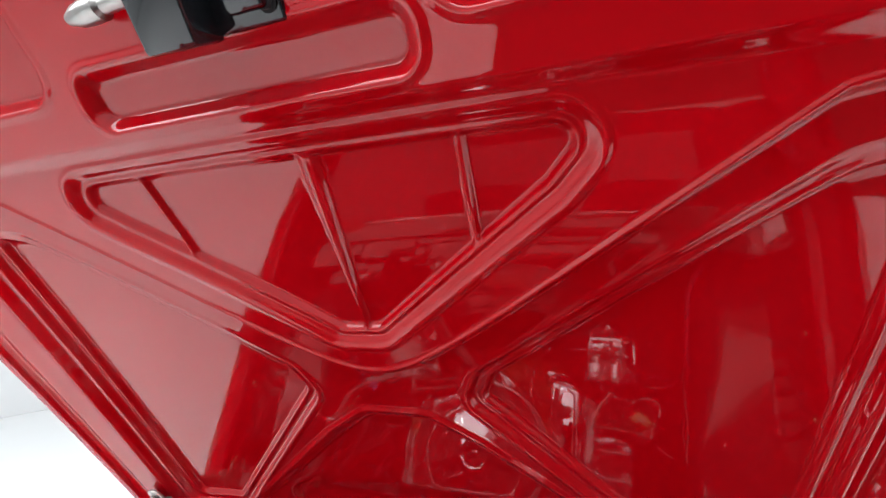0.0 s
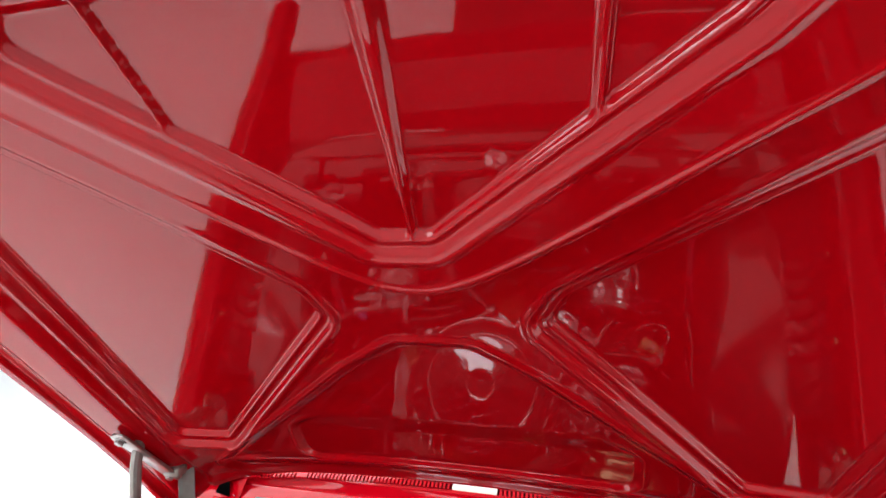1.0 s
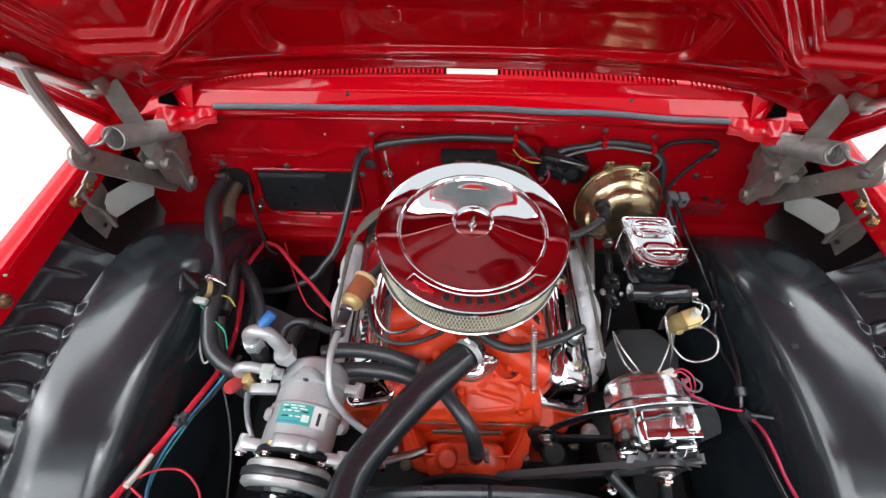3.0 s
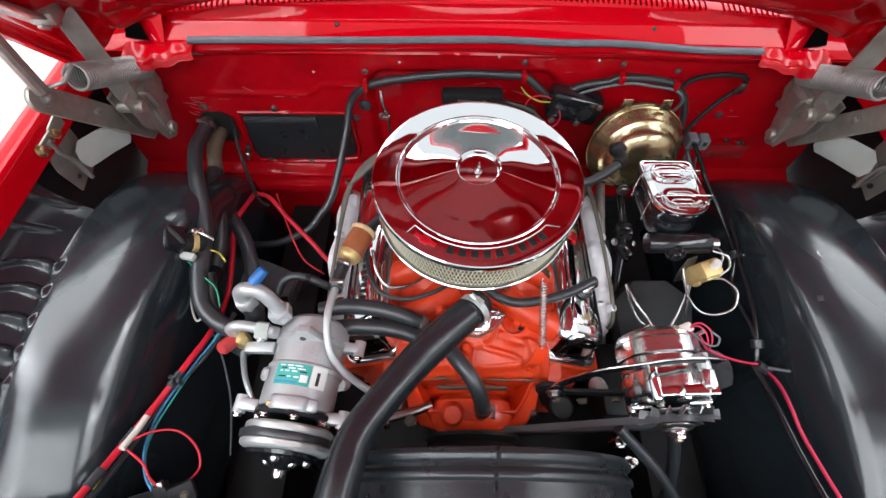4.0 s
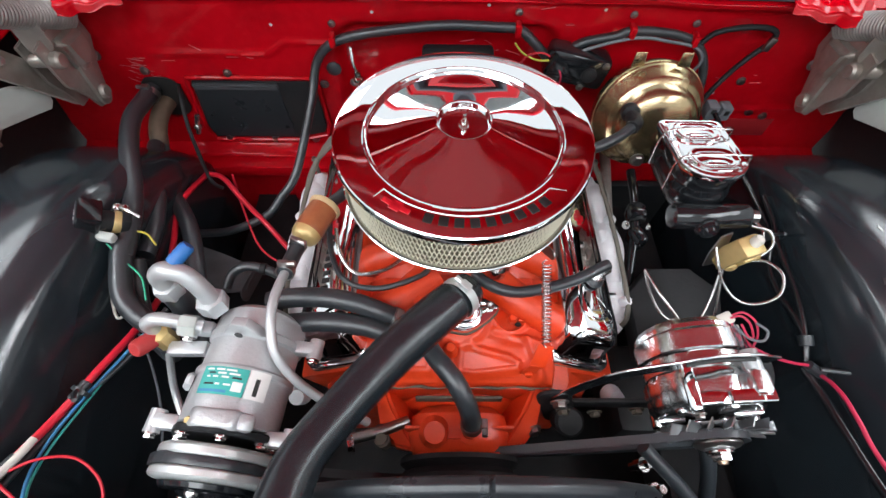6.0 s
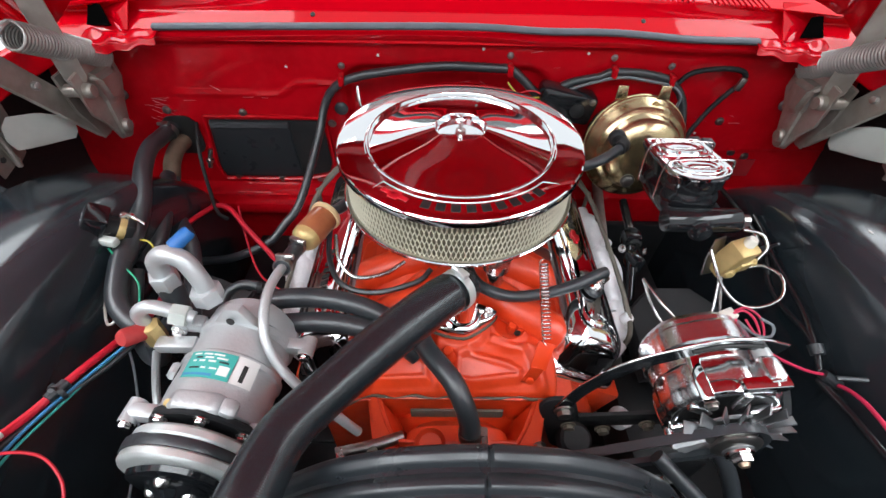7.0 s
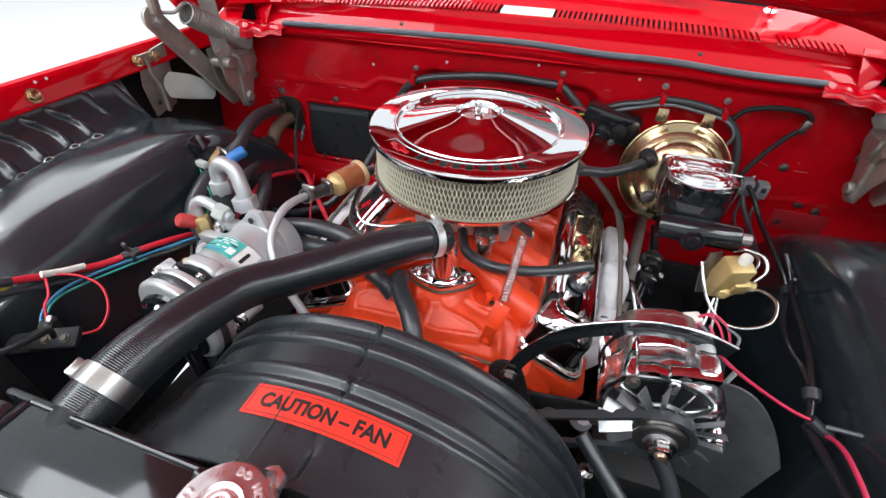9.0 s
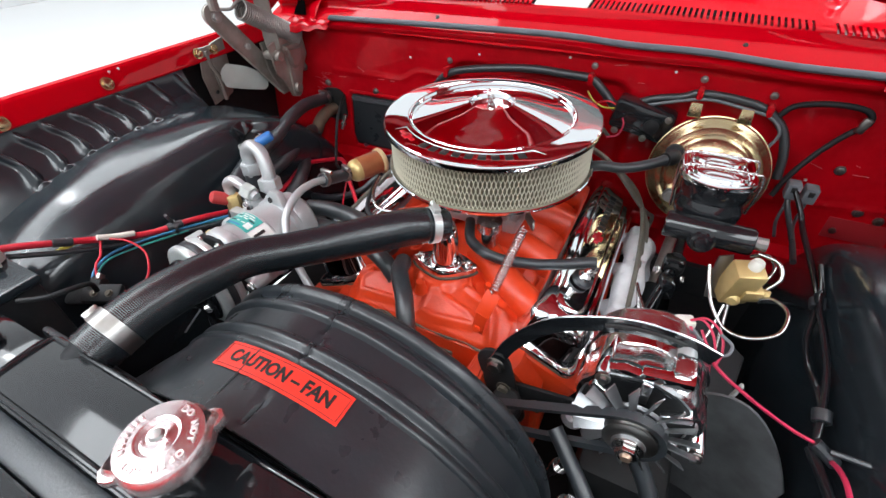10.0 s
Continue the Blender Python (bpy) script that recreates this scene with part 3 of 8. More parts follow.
def cowl():
    top = thing("cowl", (0, 0.4, 0.98), "glossy red cowl panel with slotted fresh-air grilles", "cowl")

    def bow(x):
        return 0.10 * (np.abs(x) / 0.75) ** 2.2, -0.022 * (np.abs(x) / 0.75) ** 2

    def face(u, v):
        x = (u - 0.5) * 1.50
        y, z = cowl_profile(v)
        by, bz = bow(x)
        amount = step(v, 0.25, 0.6)
        return x, y - 0.6 * by * amount, z + bz * step(v, 0.1, 0.5) - 0.0 * x

    # front slope and rear shelf, with the grille band left open between them
    sheet("front_slope", lambda u, v: face(u, v * 0.50), 120, 40, RED, top, thick=0.001)
    sheet("rear_shelf", lambda u, v: face(u, 0.655 + v * 0.345), 120, 20, RED, top, thick=0.001)
    slots = []

    def place(x, s):
        u = np.array(x / 1.5 + 0.5)
        a, b, c = face(u, np.array(s))
        return Vector((float(a), float(b), float(c)))

    def bar(x0, x1, name, mat=RED, lift=0.0):
        def f(u, v):
            x = x0 + (x1 - x0) * u
            a, b, c = face(x / 1.5 + 0.5, 0.495 + 0.165 * v)
            return a, b, c + lift
        return sheet(name, f, 3, 6, mat, top, thick=0.004, smooth=40)

    x = 0.0
    bar(-0.055, 0.055, "vin_plate", WHITEPLATE)
    for s in (-1, 1):
        for start, count in ((0.057, 38), (0.469, 11)):
            for k in range(count):
                a = start + k * 0.0102
                bar(s * (a + 0.0047), s * (a + 0.0102), "grille_bar")
            e = start + count * 0.0102
            bar(s * e, s * (e + 0.024), "grille_bridge")
        bar(s * 0.604, s * 0.75, "end_panel")
    part("grille_duct", rounded_box(0, 0.43, 0.985, 1.2, 0.14, 0.06, 0.004), FIREWALL, top, "dark red duct below the slots")
    for hx, hy, hz in ((-0.268, 0.339, 1.006), (0.346, 0.339, 1.004)):
        part("drain_hole", lathe([(0, 0.0015), (0.004, 0.0015), (0.005, 0), (0, 0)], (hx, hy, hz), (0, -0.6, 0.75), 10), INK, top)


cowl()


def corner(s):
    """Stamped corner where the cowl meets the fender, with a dark triangular hole."""
    side = "left" if s < 0 else "right"
    top = thing("cowl_corner", (s * 0.64, 0.27, 0.9), "crumpled red cowl corner with a dark drain hole", "body panel", "cowl corners")

    def face(u, v):
        x = s * (0.545 + 0.135 * u)
        y = 0.306 - (0.03 + 0.045 * u) * v + 0.004 * np.sin(6 * u + 3 * v)
        z = 0.984 - 0.012 * v * u + 0.003 * np.sin(9 * u) * np.cos(5 * v) + 0.002 * np.sin(23 * u + 4 * v) - 0.012 * step(v, 0.85, 1.0)
        return x, y, z

    sheet("gutter", face, 50, 24, RED, top, thick=0.002)

    def wall(u, v):
        x = s * (0.60 + 0.17 * u)
        y = 0.305 + 0.05 * v + 0.05 * u
        z = 0.985 + 0.052 * v - 0.02 * u
        return x, y, z

    sheet("upright", wall, 24, 10, RED, top, thick=0.002)
    tri = [(0, 0), (0.055, 0), (0.055, 0.038), (0.028, 0.036)] if s > 0 else [(0, 0), (-0.055, 0), (-0.055, 0.038), (-0.028, 0.036)]
    part("drain_opening", prism(tri, 0.003, frame_of((s * 0.625, 0.302, 0.992), (1, s * 0.29, -0.08 * s), (0, 0.5, 0.6))), HOLE, top)


for s in (-1, 1):
    corner(s)


def windscreen():
    top = thing("windscreen", (0, 0.64, 1.05), "sloping curved windscreen glass with a bright trim", "windscreen")

    def face(u, v):
        x = (u - 0.5) * 1.36
        y = 0.64 + 0.42 * v + 0.10 * (np.abs(x) / 0.7) ** 2
        return x, y, 1.055 + 0.40 * v + 0 * x

    ob = sheet("glass_pane", face, 30, 12, GLASS, top, thick=0.005)
    ob.visible_shadow = False
    pts = [(x, 0.632 + 0.10 * (abs(x) / 0.7) ** 2, 1.058) for x in np.linspace(-0.68, 0.68, 15)]
    part("trim", tube(pts, 0.008, 8, 4), CHROME, top, "bright trim strip along the glass")


windscreen()


def cabin():
    top = thing("cabin", (0, 1.4, 0.6), "red car cabin with a dark interior behind the glass", "car cabin")
    part("dark_interior", rounded_box(0, 1.75, 0.95, 1.30, 1.20, 0.90, 0.05), MATTBLACK, top, "dark dashboard and interior")
    part("roof", rounded_box(0, 1.75, 1.44, 1.36, 1.36, 0.05, 0.02), RED, top)
    for s in (-1, 1):
        part("pillar", tube([(s * 0.70, 0.74, 1.05), (s * 0.69, 0.92, 1.25), (s * 0.66, 1.12, 1.44)], 0.028, 10, 4), RED, top)
        part("door", rounded_box(s * 0.80, 1.55, 0.72, 0.16, 1.60, 0.68, 0.05), RED, top)


cabin()


def wiper(x0, x1, y0):
    top = thing("wiper", (x0, y0, 1.05), "chrome wiper arm with a black blade resting on the cowl", "wiper", "wipers")
    part("pivot", lathe([(0, 0), (0.014, 0), (0.014, 0.008), (0.009, 0.014), (0.009, 0.03), (0.006, 0.034), (0, 0.034)], (x0, y0, 1.048), (0, -0.25, 1), 20), CHROME, top)
    part("arm", flat_bar((x0, y0, 1.078), (x1, y0 + 0.05, 1.088), 0.012, 0.005, (0, -0.3, 1)), ROUGHCHROME, top)
    part("blade", flat_bar((x0 + (x1 - x0) * 0.35, y0 + 0.035, 1.075), (x1 + (x1 - x0) * 0.45, y0 + 0.055, 1.085), 0.010, 0.012, (0, -0.3, 1)), RUBBER, top)


wiper(-0.21, -0.55, 0.53)
wiper(0.48, 0.12, 0.53)


# ---- fenders, wheel housings, front panels ----
def fender(s):
    name = "fender"
    top = thing(name, (s * 0.8, -0.2, 0.3), "glossy red front fender with a bolted inner flange", "fender", "front fenders")
    prof = [(0.7445, 0.9335), (0.7440, 0.9365), (0.7450, 0.9400), (0.7500, 0.9600), (0.7540, 0.9720), (0.7580, 0.9775), (0.7650, 0.9795), (0.785, 0.975), (0.82, 0.958), (0.86, 0.925), (0.895, 0.86), (0.92, 0.76), (0.93, 0.66), (0.92, 0.52), (0.88, 0.35)]
    px, pz = np.array(prof).T

    def face(u, v):
        q = np.linspace(0, 1, len(prof))
        x, z = np.interp(v, q, px), np.interp(v, q, pz)
        y = -1.25 + 2.0 * u
        x = x - 0.05 * step(-y, 0.6, 1.25)
        return s * x, y, z - 0.03 * step(-y, 0.35, 1.3)

    sheet("outer_panel", face, 60, 90, RED, top, thick=0.0015)
    for y, z in ((-0.352, 0.946), (-0.162, 0.953)):
        bolt((s * 0.7472, y, z), (-s, 0, 0.28), GOLD, top, 0.0095, label="yellow zinc bolt")
    for y in (-0.145, -0.125):
        part("pin_hole", lathe([(0, 0.0008), (0.002, 0.0006), (0.0028, 0), (0, 0)], (s * 0.7532, y, 0.9705), (-s, 0, 0.35), 8), PALE, top)


for s in (-1, 1):
    fender(s)


SCUFFS = ((0.545, -0.150), (0.549, -0.223), (0.534, -0.225))
RIBS = (-0.366, -0.317, -0.270, -0.221, -0.172, -0.127)


def housing_crest(y):
    """Height of the wheel housing along the car: short fall to the rear, long to the front."""
    rear = 0.455 + np.sqrt(np.maximum(0.42 ** 2 - (y + 0.115) ** 2, 0.012))
    front = 0.455 + 0.42 * np.sqrt(np.maximum(1 - np.abs((y + 0.115) / 0.63) ** 2.3, 0.05))
    return np.where(y > -0.115, rear, front)


def wheel_housing(s):
    top = thing("wheel_housing", (s * 0.6, -0.1, 0.3), "satin black bulged inner wheel housing with embossed ribs", "inner fender", "wheel housings")

    # from the flat outer shelf over the crest and down the inner wall
    q = np.array([0, 0.20, 0.34, 0.46, 0.56, 0.65, 0.73, 0.81, 0.90, 1.0])
    xs = np.array([0.700, 0.682, 0.655, 0.624, 0.595, 0.567, 0.546, 0.533, 0.526, 0.521])
    drop = np.array([0.0050, 0.0052, 0.0058, 0.0068, 0.0085, 0.0125, 0.021, 0.048, 0.17, 0.45])

    # towards the front the shoulder is rounder and lies further out
    xs_front = np.array([0.700, 0.690, 0.674, 0.652, 0.628, 0.603, 0.580, 0.561, 0.541, 0.521])
    drop_front = np.array([0.0050, 0.0056, 0.0078, 0.0125, 0.0200, 0.0310, 0.0460, 0.0720, 0.17, 0.45])

    def face(u, v):
        y = -0.66 + 0.975 * u
        x, dz = 0 * v, 0 * v
        ahead = step(-y, 0.06, 0.32)
        for off in np.linspace(-0.055, 0.055, 23):
            w = np.clip(v + off, 0, 1)
            x = x + (np.interp(w, q, xs) * (1 - ahead) + np.interp(w, q, xs_front) * ahead) / 23
            dz = dz + (np.interp(w, q, drop) * (1 - ahead) + np.interp(w, q, drop_front) * ahead) / 23
        x = x - 0.012 * np.exp(-((y - 0.01) / 0.10) ** 2) * step(v, 0.40, 0.62)
        z = housing_crest(y) - dz + 0.0015 * np.sin(y * 21) * np.sin(v * 9)
        # feet of the ribs run out on the shelf
        for c in RIBS:
            z = z + 0.006 * np.exp(-((y - c - 0.2 * (0.70 - x)) / 0.008) ** 2) * (1 - step(v, 0.03, 0.16))
        return s * x, y, z

    sheet("dome", face, 200, 130, BLACK, top, thick=0.0015, smooth=70)

    def apron(u, v):
        y = -0.66 + 0.66 * u
        z0 = np.minimum(housing_crest(y) - 0.006, 0.91)
        x, z = 0.748 - 0.050 * v ** 2.0, 0.944 + (z0 - 0.944) * v
        for c in RIBS:
            # S-shaped pressed ribs, sharp on one side, that end in a small raised foot
            k = y - c + 0.026 * (1 - v) - 0.007 * np.sin(6.0 * (v - 0.45))
            spread = 0.55 + 0.8 * step(v, 0.6, 0.95)
            rib = np.exp(-(np.maximum(k, 0) / (0.0045 * spread)) ** 2) * np.exp(-(np.minimum(k, 0) / (0.009 * spread)) ** 2)
            lift = 0.009 * rib * step(v, 0.15, 0.40) * (1 - step(v, 0.90, 1.0))
            x, z = x - 0.7 * lift, z + 0.7 * lift
        for c in (-0.06, 0.0):
            lift = 0.005 * np.exp(-((y - c + 0.03 * (1 - v)) / 0.005) ** 2) * step(v, 0.1, 0.3) * (1 - step(v, 0.6, 0.9))
            x, z = x - lift, z + 0.3 * lift
        return s * x, y, z

    sheet("apron", apron, 330, 30, BLACK, top, thick=0.0015, smooth=70)
    sheet("rear_liner", lambda u, v: (s * (0.792 + 0.055 * v * u ** 0.3), 0.030 + 0.30 * u, 0.940 - 0.34 * v), 8, 8, MATTBLACK, top, thick=0.0015)

    def on_dome(x, y):
        """A frame that lies on the dome above the plan point given."""
        def height(px_, py_):
            v = np.linspace(0, 1, 300)
            xx, yy, zz = face(np.full(300, (py_ + 0.66) / 0.975), v)
            return float(np.interp(-px_, -np.abs(xx), zz))

        z = height(x, y)
        along, across = (height(x, y + 0.01) - z) / 0.01, (height(x + 0.006, y) - z) / 0.006
        return frame_of((s * x, y, z), (0, 1, along), (-1, 0, -s * across))

    part("punched_hole", rounded_box(0, 0, 0, 0.009, 0.009, 0.0016, 0.0005, on_dome(0.569, -0.157)), INK, top)
    for x, y in SCUFFS if s < 0 else ((0.590, -0.085),):
        part("scuff", prism([(0, 0), (0.012, 0.001), (0.007, 0.004), (0.001, 0.002)], 0.0008, on_dome(x, y)), PALE, top)


for s in (-1, 1):
    wheel_housing(s)


def bay_floor():
    tray = thing("splash_tray", (0, -0.15, 0.25), "dark grimy lower tray of the engine bay", "tray")
    part("pan", rounded_box(0, -0.15, 0.27, 1.3, 1.1, 0.03, 0.01), MATTBLACK, tray)
    for y in (-0.45, -0.15, 0.15):
        part("rib", rounded_box(0, y, 0.288, 0.7, 0.03, 0.012, 0.004), MATTBLACK, tray)
    for s in (-1, 1):
        rail = thing("frame_rail", (s * 0.43, -0.2, 0.35), "black boxed steel frame rail", "frame rail", "frame rails")
        part("box_section", rounded_box(s * 0.43, -0.2, 0.42, 0.09, 1.1, 0.13, 0.015), MATTBLACK, rail)
        part("flange", rounded_box(s * 0.43, -0.2, 0.488, 0.11, 1.1, 0.008, 0.003), MATTBLACK, rail)


bay_floor()


def front_panels():
    top = thing("radiator_support", (0, -0.68, 0.3), "black painted radiator support frame", "radiator support")
    bm = rounded_box(0, -0.70, 0.865, 1.34, 0.07, 0.035, 0.006)
    part("top_rail", bm, GLOSSBLACK, top)
    part("rubber_strip", rounded_box(0, -0.650, 0.862, 1.20, 0.030, 0.022, 0.006), RUBBER, top)
    for s in (-1, 1):
        part("side_plate", rounded_box(s * 0.50, -0.66, 0.56, 0.36, 0.012, 0.58, 0.004), BLACK, top)
        part("rail_lip", rounded_box(s * 0.47, -0.635, 0.872, 0.32, 0.05, 0.008, 0.003), GLOSSBLACK, top)
        part("rail_box", rounded_box(s * 0.40, -0.625, 0.876, 0.20, 0.075, 0.026, 0.010), GLOSSBLACK, top)
        part("side_flange", rounded_box(s * 0.62, -0.62, 0.885, 0.14, 0.10, 0.016, 0.006), GLOSSBLACK, top)
    nose = thing("nose_panel", (0, -0.95, 0.3), "glossy red nose panel ahead of the radiator", "body panel")

    def face(u, v):
        x = (u - 0.5) * 1.60
        y = -0.74 - 0.42 * v
        z = 0.885 + 0.03 * np.sin(v * 2.6) - 0.10 * step(v, 0.75, 1.0)
        return x, y, z - 0.03 * (np.abs(x) / 0.8) ** 2

    sheet("header", face, 40, 24, RED, nose, thick=0.0015)
    part("grille_face", rounded_box(0, -1.16, 0.62, 1.6, 0.03, 0.34, 0.01), ROUGHCHROME, nose)
    part("lower_valance", rounded_box(0, -1.15, 0.35, 1.7, 0.05, 0.2, 0.02), RED, nose)


front_panels()

# ---- engine: block, intake, covers ----
AC = Vector((0.0, 0.0172, 0.9487))
LEAN = Matrix.Translation(AC) @ Matrix.Rotation(0.010, 4, "X") @ Matrix.Translation(-AC)


def leaning(bm):
    """Tips a piece of the lid forward with it."""
    bmesh.ops.transform(bm, matrix=LEAN, verts=bm.verts)
    return bm


def air_cleaner():
    cx, cy, cz = AC
    top = thing("air_cleaner", (cx, cy, 0.85), "round chrome air cleaner with a cream pleated filter", "air cleaner")
    prof = [(0.0, 0.0095), (0.0325, 0.0095), (0.0335, 0.0105), (0.0356, 0.0176), (0.0364, 0.0188), (0.0378, 0.0192), (0.0390, 0.0188), (0.060, 0.0135), (0.080, 0.0085), (0.100, 0.0034), (0.1285, -0.0038), (0.1302, -0.0040),
            (0.1312, -0.0036), (0.1322, 0.0008), (0.1330, 0.0018), (0.1342, 0.0021), (0.1354, 0.0018), (0.1364, 0.0006), (0.1374, 0.0), (0.150, -0.0001), (0.1730, -0.0004), (0.1752, -0.0009),
            (0.1768, -0.0022), (0.1776, -0.0040), (0.1780, -0.0060), (0.1778, -0.0112), (0.176, -0.0112), (0.175, -0.009), (0.165, -0.006), (0.0, -0.003)]
    lid = part("lid", leaning(lathe(prof, AC, (0, 0, 1), 160)), CHROME, top, "mirror chrome dished lid", smooth=17)
    nut = lathe([(0, 0.013), (0.003, 0.013), (0.003, 0.004), (0.007, 0.004), (0.008, 0.0), (0, 0)], AC + Vector((0, 0, 0.0095)), (0, 0, 1), 16)
    rounded_box(cx, cy, cz + 0.018, 0.016, 0.0035, 0.008, 0.0015, Matrix.Rotation(1.3, 4, "Z"), nut)
    part("wing_nut", leaning(nut), ROUGHCHROME, top, "small bright wing nut")
    # brand band: a red cross-shaped badge and a row of plain dark bars in a thin outline
    for k in range(9):
        a = radians(-107 + k * 6.9)
        p = AC + Vector((0.1545 * math.cos(a), 0.1545 * math.sin(a), -0.0007))
        bm = rounded_box(*p, 0.0118, 0.0140, 0.0024, 0.0008, Matrix.Rotation(a + math.pi / 2, 4, "Z"))
        part("badge_bar", leaning(bm), INK, lid)
    a = radians(-123)
    p = AC + Vector((0.1545 * math.cos(a), 0.1545 * math.sin(a), -0.0009))
    R4 = Matrix.Rotation(a + math.pi / 2, 4, "Z")
    bm = rounded_box(*p, 0.040, 0.007, 0.004, 0.0008, R4)
    rounded_box(*p, 0.014, 0.015, 0.004, 0.0008, R4, bm)
    part("badge_mark", leaning(bm), EMBLEM, lid, "small plain red badge")
    arc = [AC + Vector((r * math.cos(radians(t)), r * math.sin(radians(t)), -0.0004 if r < 0.15 else -0.0016)) for r, ts in ((0.1445, range(-134, -39, 5)), (0.1655, range(-39, -135, -5))) for t in ts]
    part("badge_outline", leaning(tube([q + Vector((0, 0, 0.0004)) for q in arc + [arc[0]]], 0.0009, 6, 1, caps=False)), BRIGHTSTEEL, lid)
    # filter: pleated paper, diamond mesh, base pan
    zl, zh, rf = 0.868, 0.9425, 0.1655
    n = 220
    me_v, me_f = [], []
    for k in range(2 * n):
        r = rf - (0.0045 if k % 2 else 0.0)
        t = math.pi * k / n
        me_v += [(cx + r * math.cos(t), cy + r * math.sin(t), zl), (cx + r * math.cos(t), cy + r * math.sin(t), zh)]
    for k in range(2 * n):
        j = (k + 1) % (2 * n)
        me_f.append((2 * k, 2 * j, 2 * j + 1, 2 * k + 1))
    me = bpy.data.meshes.new("pleated_paper")
    me.from_pydata(me_v, [], me_f)
    mesh_part("pleated_paper", me, PAPER, top, "cream pleated filter paper, darkened as shade", 0)
    # expanded metal: strands that swing to and fro and meet in short upright bonds
    v, f = [], []
    count, segs, waves = 330, 30, 3.5
    for k in range(count):
        for i in range(segs + 1):
            swing = 2 * abs(2 * ((waves * i / segs + 0.5 * (k % 2)) % 1) - 1) - 1
            t = 2 * math.pi * (k + 0.44 * max(-1, min(1, 1.7 * swing))) / count
            z = zl + (zh - zl) * i / segs
            for dt, dr in ((-0.0042, 0.0), (0.0, 0.0019), (0.0042, 0.0)):
                r = rf + 0.0014 + dr
                v.append((cx + r * math.cos(t + dt), cy + r * math.sin(t + dt), z))
        b = len(v) - 3 * (segs + 1)
        for i in range(segs):
            for q in range(2):
                f.append((b + 3 * i + q, b + 3 * i + q + 1, b + 3 * i + 4 + q, b + 3 * i + 3 + q))
    me = bpy.data.meshes.new("mesh_screen")
    me.from_pydata(v, [], f)
    tagged(mesh_part("mesh_screen", me, MESHWIRE, top, "pale diamond wire mesh round the filter", 60), kind="stuff")
    for z in (zl - 0.001, zh):
        part("end_ring", lathe([(rf - 0.006, -0.003), (rf + 0.003, -0.003), (rf + 0.0045, 0), (rf + 0.003, 0.003), (rf - 0.006, 0.003)], (cx, cy, z), (0, 0, 1), 96), PAPER, top)
    part("base_pan", lathe([(0.0, -0.012), (0.06, -0.012), (0.12, -0.006), (0.165, -0.004), (0.174, 0.002), (0.1755, 0.007), (0.174, 0.008), (0.17, 0.003), (0.16, 0.0), (0, 0.0)], (cx, cy, 0.861), (0, 0, 1), 96), CHROME, top, "chrome lower pan")


air_cleaner()


def carburettor():
    top = thing("carburettor", (0, 0.02, 0.78), "grey alloy carburettor below the air cleaner", "carburettor")
    bm = rounded_box(0, 0.02, 0.825, 0.15, 0.19, 0.045, 0.012)
    rounded_box(0, 0.02, 0.79, 0.17, 0.17, 0.03, 0.008, None, bm)
    part("body", bm, ALU, top)
    part("neck", lathe([(0.062, 0), (0.062, 0.022), (0.055, 0.022), (0.055, 0)], (0, 0.02, 0.842), (0, 0, 1), 32), ALU, top)
    part("pipe_stub", lathe([(0, 0), (0.014, 0), (0.014, 0.03), (0.02, 0.03), (0.02, 0.045), (0, 0.045)], (0.055, -0.11, 0.785), (0, 0, 1), 20), ROUGHCHROME, top)
    part("linkage", flat_bar((0.09, -0.03, 0.80), (0.125, -0.115, 0.845), 0.016, 0.003, (1, 0.2, 0)), STEEL, top)
    part("choke_spring_cap", lathe([(0, 0.03), (0.02, 0.03), (0.026, 0.02), (0.026, 0), (0, 0)], (-0.15, 0.075, 0.80), (-1, -0.2, 0.5), 24), ROUGHCHROME, top)


carburettor()


